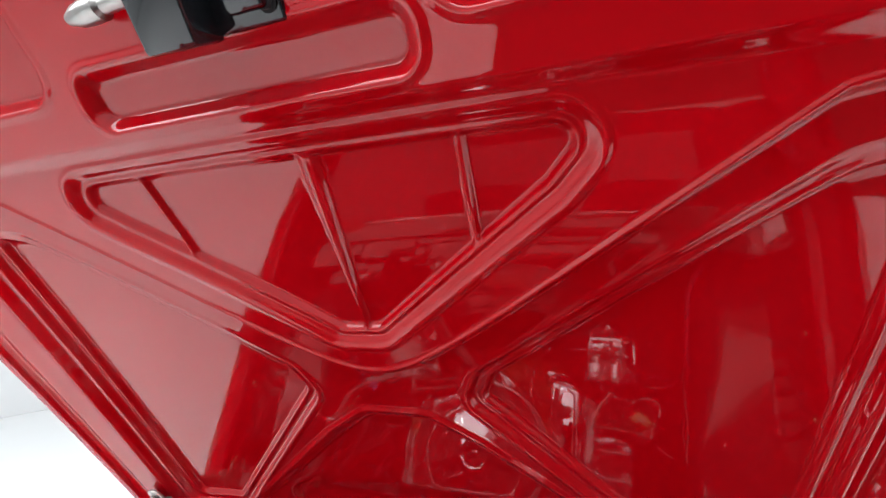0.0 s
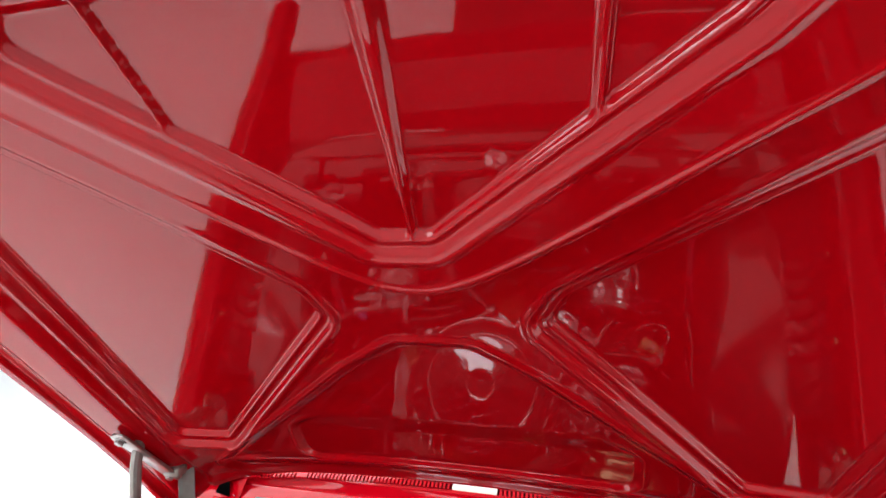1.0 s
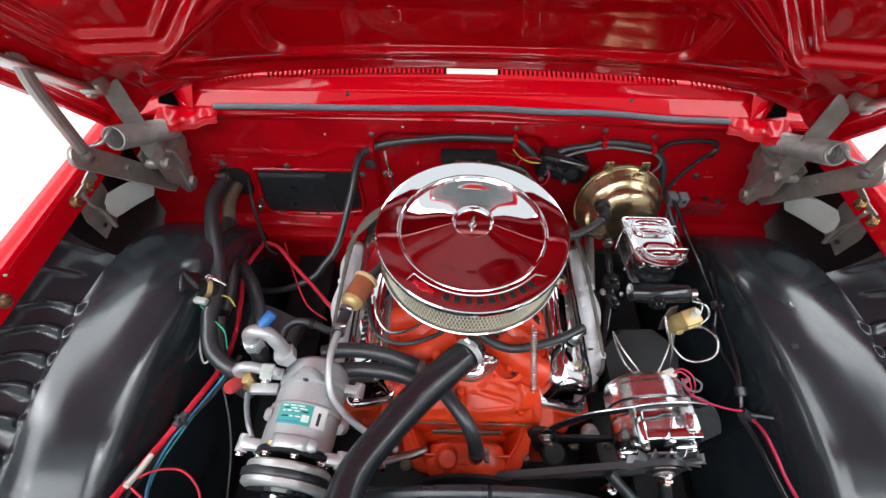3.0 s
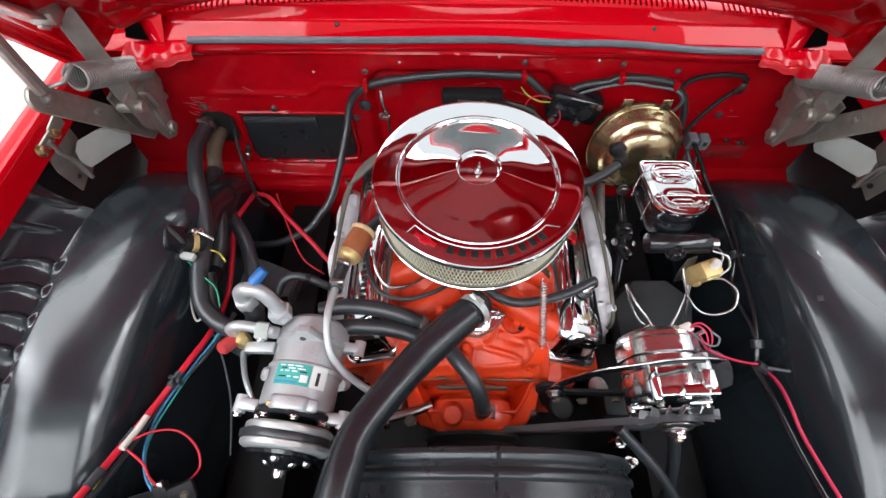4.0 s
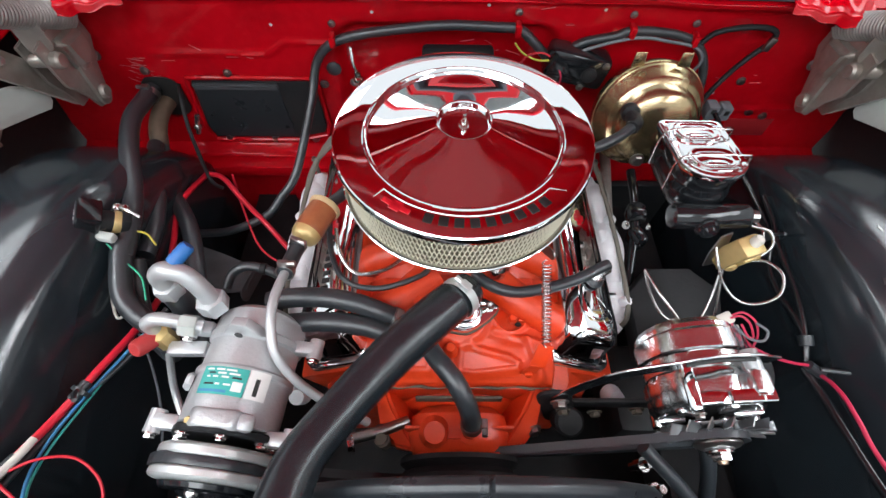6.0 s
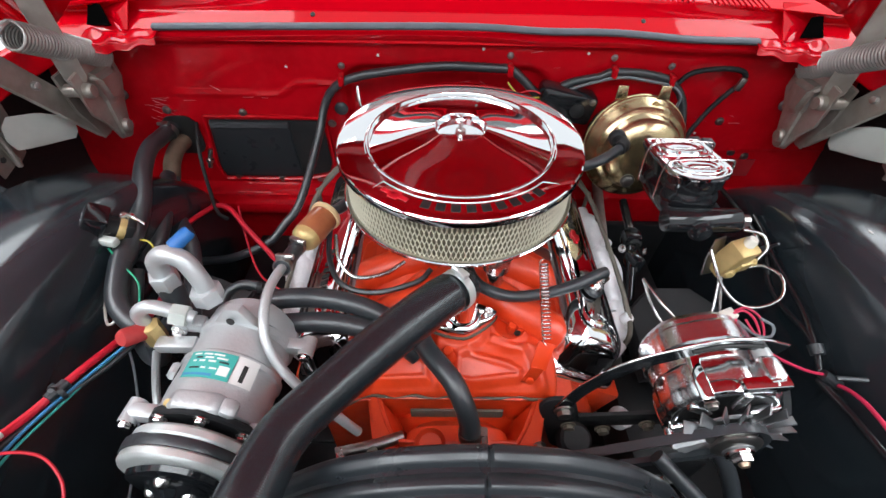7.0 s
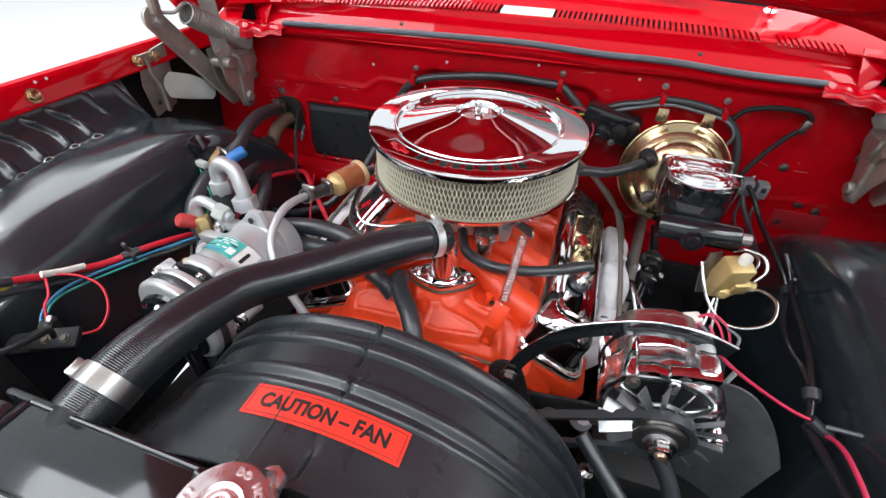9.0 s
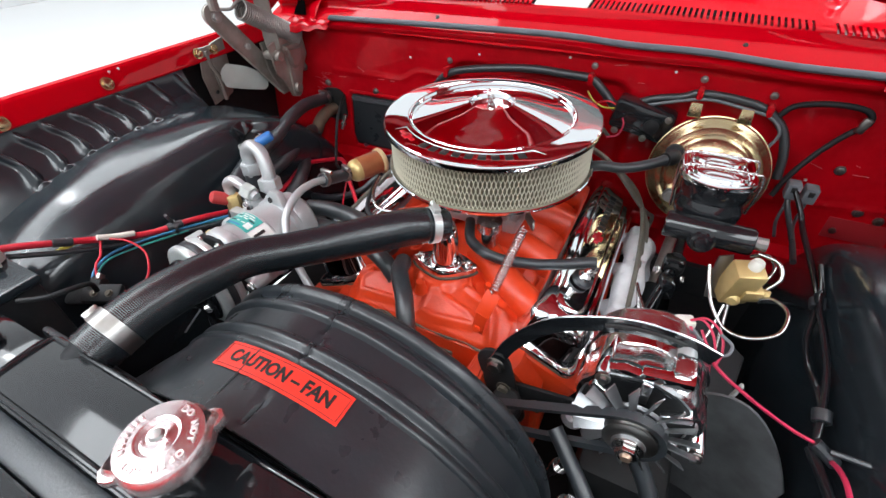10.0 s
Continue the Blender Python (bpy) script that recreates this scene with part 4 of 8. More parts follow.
def intake_manifold():
    top = thing("intake_manifold", (0, 0.0, 0.66), "orange painted cast intake manifold", "manifold")
    # central valley casting with sloped flanks
    secs = []
    for y, zc, w in ((-0.250, 0.700, 0.140), (-0.235, 0.715, 0.145), (-0.20, 0.730, 0.165), (-0.115, 0.735, 0.168), (-0.09, 0.758, 0.168), (0.0, 0.762, 0.17), (0.2, 0.755, 0.17), (0.26, 0.74, 0.165)):
        half = [(w, 0.675), (w * 0.96, zc - 0.055), (w * 0.72, zc - 0.022), (w * 0.5, zc - 0.006), (w * 0.22, zc)]
        secs.append([(x, y, z) for x, z in half] + [(-x, y, z) for x, z in half[::-1]])
    part("casting", loft(secs), ORANGE, top, smooth=55)
    # runners towards the heads
    for s in (-1, 1):
        for y in (-0.165, -0.06, 0.06, 0.165):
            pts = [(s * 0.04, y * 0.6, 0.755), (s * 0.09, y * 0.85, 0.752), (s * 0.14, y, 0.735), (s * 0.165, y, 0.715)]
            part("runner", tube(pts, lambda q: 0.030 - 0.004 * math.sin(q * 3.1), 14, 5), ORANGE, top, smooth=70)
    # front of the casting: sloped webs, a raised three-cornered panel on each side, a recess for the sensor
    def front(u, v):
        x, y = -0.150 + 0.300 * u, -0.262 + 0.165 * v
        z = np.interp(y, [-0.262, -0.257, -0.245, -0.222, -0.20, -0.16, -0.097], [0.700, 0.716, 0.727, 0.740, 0.748, 0.752, 0.754])
        z = z - 0.55 * np.maximum(np.abs(x) - 0.118, 0) - 2.2 * np.maximum(np.abs(x) - 0.138, 0)
        # the ground falls away to the side of the outlet
        z = z - 0.010 * step(x, 0.045, 0.075) * step(y, -0.215, -0.19) - 0.012 * step(-x, 0.05, 0.085) * step(y, -0.215, -0.19)
        for poly in ([(-0.002, -0.214), (0.014, -0.210), (0.072, -0.224), (0.088, -0.232), (0.086, -0.243), (0.02, -0.2505), (-0.004, -0.247)],
                     [(-0.125, -0.228), (-0.105, -0.212), (-0.060, -0.206), (-0.044, -0.214), (-0.040, -0.246), (-0.115, -0.2495)]):
            sd = sd_poly(x, y, poly)
            z = z + 0.0065 * step(-sd, -0.006, 0.003) - 0.0025 * step(-sd, 0.005, 0.009)
        for x0, y0, x1, y1, wide, high in ((0.052, -0.188, 0.122, -0.206, 0.005, 0.006), (-0.028, -0.20, -0.024, -0.25, 0.006, 0.006), (0.100, -0.20, 0.118, -0.250, 0.007, 0.008), (-0.055, -0.186, -0.13, -0.20, 0.005, 0.006)):
            k = np.clip(((x - x0) * (x1 - x0) + (y - y0) * (y1 - y0)) / ((x1 - x0) ** 2 + (y1 - y0) ** 2), 0, 1)
            z = z + high * np.exp(-(((x - x0 - k * (x1 - x0)) ** 2 + (y - y0 - k * (y1 - y0)) ** 2) / wide ** 2) ** 1.2)
        far = np.hypot(x - 0.076, (y + 0.165) * 1.15)
        z = z + 0.006 * np.exp(-((far - 0.026) / 0.004) ** 2) - 0.007 * (1 - step(far, 0.018, 0.024))
        pad = np.hypot(x, y + 0.170)
        z = z + 0.010 * (1 - step(pad, 0.036, 0.050))
        return x, y, z

    sheet("front_face", front, 190, 110, ORANGE, top, smooth=50)
    part("front_boss", lathe([(0, 0.021), (0.006, 0.021), (0.0075, 0.018), (0.0085, 0.008), (0.012, 0.0), (0, 0)], (-0.0141, -0.2181, 0.744), (0, -0.1, 1), 18), ORANGE, top)
    part("front_boss", lathe([(0, 0.016), (0.008, 0.016), (0.010, 0.010), (0.012, 0.0), (0, 0)], (-0.105, -0.20, 0.738), (0, -0.2, 1), 16), ORANGE, top)
    part("sensor_plug", lathe([(0, 0.016), (0.006, 0.016), (0.008, 0.011), (0.0085, 0), (0, 0)], (0.081, -0.166, 0.736), (0, -0.1, 1), 6), ORANGE, top, smooth=0)
    part("sensor_plug", rounded_box(0.094, -0.166, 0.742, 0.012, 0.016, 0.018, 0.004), ORANGE, top)
    part("sensor_hole", lathe([(0, 0.0012), (0.0045, 0.0012), (0.005, 0), (0, 0)], (0.0885, -0.1755, 0.742), (0, -1, 0.3), 14), INK, top)
    # folded tab that holds the return spring
    bm = flat_bar((0.112, -0.231, 0.803), (0.103, -0.250, 0.772), 0.022, 0.002, (0, -0.85, 0.5), ends=False)
    part("spring_tab", bm, ORANGE, top)
    part("tab_foot", flat_bar((0.103, -0.2495, 0.774), (0.095, -0.247, 0.730), 0.018, 0.002, (0, -1, 0.2), ends=False), ORANGE, top)
    bolt((0.0965, -0.2495, 0.742), (0, -1, 0.3), ORANGE, top, 0.0055)
    for x, y, z in ((-0.13, -0.175, 0.72), (-0.13, 0.05, 0.72), (0.135, -0.175, 0.72), (0.135, -0.02, 0.72), (-0.06, -0.15, 0.765)):
        bolt((x, y, z), (0.3 if x > 0 else -0.3, 0, 1), ORANGE, top, 0.008)
    pts = [(x, -0.2625 - 0.0012 * math.sin(x * 130), 0.7135 + 0.0022 * math.sin(x * 95 + 1.0) - 0.9 * max(abs(x) - 0.125, 0)) for x in [-0.160 + 0.0145 * k for k in range(23)]]
    part("gasket_bead", tube(pts, lambda q: 0.0016 + 0.0008 * math.sin(q * 41), 6, 3), GASKET, top, "thin dark gasket edge")


intake_manifold()


def thermostat_housing():
    c = Vector((0.0, -0.170, 0.763))
    top = thing("thermostat_housing", tuple(c), "chrome water outlet neck bolted to the manifold", "thermostat housing")
    poly = []
    for k in range(48):
        a = 2 * math.pi * k / 48
        ca, sa = math.cos(a), math.sin(a)
        # a diamond with rounded corners
        r = 1 / ((abs(ca) / 0.054) ** 1.35 + (abs(sa) / 0.030) ** 1.35) ** (1 / 1.35)
        poly.append((r * ca, r * sa))
    m = frame_of(c + Vector((0.004, 0, 0)), (0.98, 0.17, 0), (-0.17, 0.98, 0))
    part("flange", prism(poly, 0.011, m, 0.0015), CHROME, top)
    part("gasket", prism([(x * 1.03, y * 1.04) for x, y in poly], 0.003, m @ Matrix.Translation((0, 0, -0.0032))), GASKET, top)
    neck = tube([c + Vector((0.006, 0, 0.008)), c + Vector((0.006, 0, 0.040)), c + Vector((0.006, -0.001, 0.062)), c + Vector((0.003, -0.004, 0.078)), c + Vector((-0.010, -0.018, 0.090))], 0.0205, 32, 6)
    part("neck", neck, CHROME, top, "mirror chrome neck")
    part("neck_foot", lathe([(0.0265, 0), (0.0262, 0.003), (0.0240, 0.0055), (0.0205, 0.0065)], c + Vector((0.006, 0, 0.0105)), (0, 0, 1), 40), CHROME, top)
    for s in (-1, 1):
        p = m @ Vector((s * 0.040, 0, 0.011))
        part("bolt", lathe([(0, 0.003), (0.003, 0.003), (0.0035, 0.006), (0.006, 0.006), (0.0065, 0), (0, 0)], p, (0, 0, 1), 20), ROUGHCHROME, top)


thermostat_housing()


def radiator_hose():
    pts = [(0.006, -0.172, 0.846), (-0.004, -0.184, 0.852), (-0.036, -0.214, 0.857), (-0.088, -0.267, 0.858), (-0.137, -0.330, 0.867), (-0.167, -0.378, 0.879), (-0.179, -0.42, 0.886), (-0.187, -0.47, 0.891), (-0.194, -0.515, 0.889), (-0.198, -0.562, 0.880)]
    top = thing("radiator_hose", (-0.15, -0.35, 0.83), "thick black ribbed upper radiator hose", "hose")
    part("hose", tube(pts, lambda q: 0.0260 - 0.0020 * (q < 0.06) + 0.0015 * math.sin(q * 9), 32, 14), RIBBED, top, smooth=80)
    clamp((-0.006, -0.187, 0.8530), (-0.62, -0.75, 0.2), 0.0262, top, 0.012, BRIGHTSTEEL, screw=(0.1, -0.1, 1))
    clamp((-0.1955, -0.533, 0.8875), (-0.08, -0.97, -0.18), 0.0272, top, 0.018, STEEL, screw=(-1, 0.1, 0.5))


radiator_hose()


def bypass_hose():
    pts = [(-0.055, -0.20, 0.775), (-0.04, -0.235, 0.785), (-0.010, -0.272, 0.780), (0.006, -0.297, 0.762), (0.014, -0.311, 0.735), (0.015, -0.316, 0.712)]
    top = thing("bypass_hose", (0.0, -0.3, 0.71), "black rubber bypass hose to the water pump", "hose")
    part("hose", tube(pts, 0.0135, 18, 8), RUBBER, top, smooth=80)
    clamp((0.0150, -0.3150, 0.722), (0.05, -0.25, -1), 0.0142, top, 0.012, screw=(1, 0, 0.2))


bypass_hose()


def engine_block():
    top = thing("engine_block", (0, 0, 0.35), "orange painted engine front with timing cover", "engine")
    secs = []
    for y in (-0.262, -0.25, 0.27):
        w = 0.0 if y > -0.255 else 0.006
        secs.append([(0.20 - w, y, 0.655), (0.165 - w, y, 0.70 - w), (0.10, y, 0.712 - w), (-0.10, y, 0.712 - w), (-0.165 + w, y, 0.70 - w), (-0.20 + w, y, 0.655), (-0.20 + w, y, 0.42), (0.20 - w, y, 0.42)])
    part("block", loft(secs), ORANGE, top, smooth=30)
    for s in (-1, 1):
        # cylinder heads: slanted blocks under the valve covers
        m = Matrix.Translation((s * 0.1605, 0.012, 0.6425)) @ Matrix.Rotation(radians(s * 25), 4, "Y")
        bm = rounded_box(0, 0, 0, 0.150, 0.49, 0.105, 0.006, m)
        part("cylinder_head", bm, ORANGE, top)
        for x, z in ((0.135, 0.655), (0.195, 0.622)):
            bm = lathe([(0, 0.012), (0.015, 0.012), (0.018, 0.004), (0.018, 0), (0, 0)], (s * x, -0.234, z), (0, -1, 0), 18)
            part("head_boss", bm, ORANGE, top)
    # front cover, dished round
    part("timing_cover", lathe([(0, 0.022), (0.085, 0.022), (0.095, 0.014), (0.105, 0.012), (0.115, 0.004), (0.115, 0), (0, 0)], (0, -0.262, 0.565), (0, -1, 0), 48), ORANGE, top)
    bm = lathe([(0, 0), (0.022, 0), (0.022, 0.03), (0.018, 0.034), (0, 0.034)], (0.165, -0.290, 0.645), (0, -0.4, 1), 24)
    part("oil_filler_cap", bm, MATTBLACK, top, "round black filler cap")
    part("filler_pipe", tube([(0.165, -0.262, 0.60), (0.165, -0.289, 0.645)], 0.016, 14, 2), ORANGE, top)


engine_block()


def water_pump():
    top = thing("water_pump", (0, -0.3, 0.6), "orange painted cast water pump with two legs", "water pump")
    bm = lathe([(0, 0.05), (0.030, 0.05), (0.034, 0.046), (0.036, 0.02), (0.052, 0.012), (0.056, 0.0), (0, 0)], (0.0, -0.315, 0.640), (0, -1, 0), 36)
    part("nose", bm, ORANGE, top)
    for s in (-1, 1):
        # tapered legs that rise towards the block
        bm = loft([[(s * 0.070, -0.262, 0.600), (s * 0.128, -0.262, 0.600), (s * 0.124, -0.262, 0.716), (s * 0.108, -0.262, 0.718)],
                   [(s * 0.066, -0.285, 0.610), (s * 0.122, -0.285, 0.612), (s * 0.120, -0.285, 0.690), (s * 0.098, -0.285, 0.690)],
                   [(s * 0.050, -0.312, 0.622), (s * 0.116, -0.308, 0.622), (s * 0.116, -0.308, 0.672), (s * 0.080, -0.312, 0.670)],
                   [(s * 0.040, -0.340, 0.622), (s * 0.098, -0.332, 0.622), (s * 0.096, -0.332, 0.656), (s * 0.060, -0.340, 0.656)]])
        bmesh.ops.bevel(bm, geom=bm.edges[:], offset=0.004, segments=2, affect="EDGES")
        part("leg", bm, ORANGE, top)
        bolt((s * 0.112, -0.309, 0.662), (s * 0.2, -1, 0.3), STEEL, top, 0.009)
    # volute: a rounded body with a sloped shoulder and a flat cover
    secs = []
    for y, w, zt, zb in ((-0.278, 0.058, 0.672, 0.60), (-0.292, 0.070, 0.688, 0.60), (-0.318, 0.074, 0.690, 0.60), (-0.338, 0.070, 0.682, 0.60), (-0.346, 0.060, 0.672, 0.61)):
        h = [(w, zb), (w, zt - 0.026), (w * 0.86, zt - 0.010), (w * 0.60, zt), (w * 0.2, zt + 0.002)]
        secs.append([(x, y, z) for x, z in h] + [(-x, y, z) for x, z in h[::-1]])
    part("housing", loft(secs), ORANGE, top, smooth=40)
    part("cover_joint", rounded_box(0, -0.312, 0.660, 0.158, 0.005, 0.058, 0.002), ORANGE, top)
    part("crown", lathe([(0, 0.014), (0.015, 0.014), (0.019, 0.008), (0.023, 0), (0, 0)], (-0.036, -0.318, 0.686), (0, -0.25, 1), 20), ORANGE, top)
    part("bypass_nipple", lathe([(0, 0), (0.019, 0), (0.019, 0.006), (0.0125, 0.009), (0.0125, 0.03), (0, 0.03)], (0.015, -0.316, 0.685), (0, -0.1, 1), 20), ORANGE, top)
    part("gasket_edge", rounded_box(0.0, -0.2705, 0.682, 0.13, 0.004, 0.020, 0.001), GASKET, top)
    for x, z in ((-0.052, 0.668), (0.052, 0.668)):
        bolt((x, -0.345, z), (0, -1, 0.2), ORANGE, top, 0.007)
    pts = [(-0.075, -0.30, 0.672), (-0.11, -0.315, 0.680), (-0.160, -0.33, 0.688)]
    part("heater_nipple", tube(pts, 0.008, 12, 4), STEEL, top)
    part("pump_fitting", lathe([(0, 0), (0.011, 0), (0.011, 0.05), (0.008, 0.05), (0.008, 0.06), (0, 0.06)], (-0.112, -0.322, 0.628), (0, -0.1, 1), 16), GASKET, top)
    bolt((-0.150, -0.335, 0.690), (-1, -0.3, 0.2), ROUGHCHROME, top, 0.009)


water_pump()


def valve_cover(s):
    top = thing("valve_cover", (s * 0.18, 0.0, 0.67), "polished chrome valve cover with a raised spine", "valve cover", "valve covers")
    base = Matrix.Translation((s * 0.181, 0.012, 0.694)) @ Matrix.Rotation(radians(s * 25), 4, "Y")
    up = base.to_3x3() @ Vector((0, 0, 1))
    turn = base.to_3x3().to_4x4()

    def ring(w, l, z, r, dx=0.0):
        return [base @ Vector((x + s * dx, y, z)) for x, y in stadium(w, l, r, 6)]

    secs = [ring(0.130, 0.476, 0.0, 0.022), ring(0.130, 0.476, 0.003, 0.022), ring(0.127, 0.473, 0.0055, 0.022), ring(0.115, 0.461, 0.0050, 0.024), ring(0.108, 0.454, 0.0065, 0.024), ring(0.1045, 0.450, 0.011, 0.024),
            ring(0.102, 0.444, 0.026, 0.024)]
    for k in range(8):
        a = math.pi / 2 * k / 7
        secs.append(ring(0.100 - 0.044 * (1 - math.cos(a)), 0.438 - 0.070 * (1 - math.cos(a)), 0.038 + 0.027 * math.sin(a), 0.024 - 0.004 * (1 - math.cos(a))))
    part("shell", loft(secs), CHROME, top, smooth=50)
    # broad raised spine with rolled shoulders
    secs = [ring(0.052, 0.372, 0.0640, 0.022, -0.003), ring(0.049, 0.366, 0.0668, 0.021, -0.003), ring(0.044, 0.358, 0.0680, 0.019, -0.003), ring(0.036, 0.346, 0.0685, 0.016, -0.003)]
    part("spine", loft(secs), CHROME, top, smooth=50)
    for y in (-0.165, 0.165):
        for w in (-s * 0.058,):
            bm = rounded_box(0, 0, 0, 0.014, 0.030, 0.004, 0.0015, Matrix.Translation(base @ Vector((w, y, 0.008))) @ turn)
            part("hold_down_tab", bm, CHROME, top)
            bolt(base @ Vector((w, y, 0.010)), up, CHROME, top, 0.0055, washer=False)
    # raised script as plain dark bars, and a plain red badge
    first, pitch = (0.030, 0.0135) if s > 0 else (-0.150, 0.0135)
    for k in range(9):
        at = base @ Vector((s * -0.003, first + pitch * k, 0.0690))
        part("script_bar", rounded_box(0, 0, 0, 0.013, 0.0085, 0.0018, 0.0006, Matrix.Translation(at) @ turn), INK, top, "dark raised bar")
    rot = Matrix.Translation(base @ Vector((s * -0.003, 0.003 if s > 0 else -0.022, 0.0694))) @ turn
    bm = rounded_box(0, 0, 0, 0.008, 0.030, 0.0025, 0.0008, rot)
    rounded_box(0, 0, 0, 0.018, 0.012, 0.0025, 0.0008, rot, bm)
    part("badge_mark", bm, EMBLEM, top, "small plain red badge")
    part("gasket", prism([(x * 1.005, y * 1.003) for x, y in stadium(0.130, 0.476, 0.022, 6)], 0.004, base @ Matrix.Translation((0, 0, -0.004))), GASKET, top)


for s in (-1, 1):
    valve_cover(s)


def exhaust_manifold(s):
    top = thing("exhaust_manifold", (s * 0.27, 0, 0.6), "silver-white coated exhaust manifold", "exhaust manifold", "exhaust manifolds")
    pts = [(s * 0.262, -0.125, 0.655), (s * 0.270, -0.10, 0.672), (s * 0.274, -0.05, 0.684), (s * 0.278, 0.02, 0.692), (s * 0.276, 0.14, 0.675), (s * 0.29, 0.22, 0.60), (s * 0.30, 0.25, 0.5)]
    part("log", tube(pts, lambda q: 0.022 + 0.004 * math.cos(q * 25), 18, 8), WHITEALU, top, smooth=70)
    for y in (-0.15, -0.045, 0.065, 0.17):
        pts = [(s * 0.225, y, 0.62), (s * 0.25, y, 0.65), (s * 0.270, y * 0.9, 0.664)]
        part("port", tube(pts, lambda q: 0.021 - 0.003 * q, 16, 5), WHITEALU, top, smooth=70)
    # lumps of the casting: rounded shields of unlike size, stepped towards the front
    for y, l, h, dx in ((-0.128, 0.030, 0.016, 0.004), (-0.098, 0.022, 0.028, -0.002), (-0.050, 0.060, 0.036, 0.006), (0.01, 0.040, 0.046, 0.0), (0.075, 0.080, 0.040, 0.006), (0.145, 0.05, 0.034, 0.0)):
        secs = []
        for w, ll, z in ((0.030, l, 0.665), (0.030, l, 0.665 + h * 0.6), (0.026, l - 0.004, 0.665 + h * 0.85), (0.020, l - 0.010, 0.665 + h), (0.010, l - 0.018, 0.665 + h * 1.06)):
            secs.append([(s * (0.266 + dx) + px_, y + py_, z) for px_, py_ in stadium(w, ll, w * 0.4, 5)])
        part("shield", loft(secs), WHITEALU, top, smooth=60)
    for y, z in ((-0.112, 0.700), (-0.02, 0.712), (0.045, 0.718)):
        part("stud_boss", lathe([(0, 0.014), (0.008, 0.014), (0.0095, 0.010), (0.010, 0), (0, 0)], (s * 0.280, y, z - 0.012), (s * 0.5, 0, 1), 14), WHITEALU, top)
    part("front_lug", lathe([(0, 0), (0.016, 0), (0.018, 0.006), (0.014, 0.018), (0.012, 0.034), (0, 0.036)], (s * 0.255, -0.245, 0.615), (0, -0.5, 1), 16), WHITEALU, top)


for s in (-1, 1):
    exhaust_manifold(s)


def plug_wires():
    for s in (-1, 1):
        for k, y in enumerate((-0.15, -0.05, 0.06, 0.16)):
            pts = [(s * 0.06, 0.25, 0.82), (s * 0.17, 0.22 - 0.012 * k, 0.80 + 0.008 * k), (s * 0.262, 0.16, 0.745), (s * 0.285, y + 0.04, 0.70), (s * 0.268, y, 0.645)]
            ob = wire("plug_wire", pts, 0.0042, PLUGWIRE)
            tagged(ob, "dusty tan-grey spark plug lead", "wire", "spark plug leads")


plug_wires()


def distributor():
    top = thing("distributor", (0, 0.25, 0.72), "black distributor behind the air cleaner", "distributor")
    part("cap", lathe([(0, 0.06), (0.03, 0.06), (0.042, 0.045), (0.045, 0.02), (0.045, 0), (0, 0)], (0.0, 0.262, 0.78), (0, 0, 1), 28), MATTBLACK, top)
    part("shaft", lathe([(0, 0), (0.025, 0), (0.025, 0.07), (0, 0.07)], (0, 0.262, 0.71), (0, 0, 1), 20), ALU, top)
    for k in range(8):
        a = 2 * math.pi * k / 8
        part("tower", lathe([(0, 0.022), (0.006, 0.022), (0.008, 0), (0, 0)], (0.03 * math.cos(a), 0.262 + 0.03 * math.sin(a), 0.835), (0, 0, 1), 10), MATTBLACK, top)


distributor()


def crank_vent_hose():
    pts = [(0.01, -0.085, 0.800), (0.03, -0.125, 0.792), (0.075, -0.145, 0.790), (0.13, -0.138, 0.790), (0.175, -0.125, 0.795), (0.210, -0.108, 0.798), (0.222, -0.102, 0.797)]
    top = thing("vent_hose", (0.1, -0.13, 0.78), "thin black crankcase vent hose", "hose")
    part("hose", tube(pts, 0.0085, 14, 8), RUBBER, top, smooth=80)
    part("elbow", lathe([(0, 0), (0.012, 0), (0.012, 0.010), (0.008, 0.014), (0.008, 0.028), (0, 0.028)], (0.211, -0.106, 0.766), (0.42, 0, 1), 18), ROUGHCHROME, top)
    part("grommet", lathe([(0, 0), (0.017, 0), (0.017, 0.006), (0.012, 0.010), (0, 0.010)], (0.2085, -0.106, 0.7605), (0.42, 0, 0.91), 20), RUBBER, top)


crank_vent_hose()


def return_spring():
    a, b = Vector((0.111, -0.234, 0.803)), Vector((0.116, -0.125, 0.848))
    n, L = 22, (b - a).length
    m = axis_matrix(a, b - a)
    pts = [m @ Vector((0.0063 * math.cos(k * 0.7854), 0.0063 * math.sin(k * 0.7854), 0.006 + (L - 0.012) * k / (8 * n))) for k in range(8 * n + 1)]
    pts = [a] + pts + [b]
    ob = part("return_spring", tube(pts, 0.0011, 5, 1), ROUGHCHROME, None, smooth=80)
    tagged(ob, "thin bright throttle return coil spring", "spring")


return_spring()


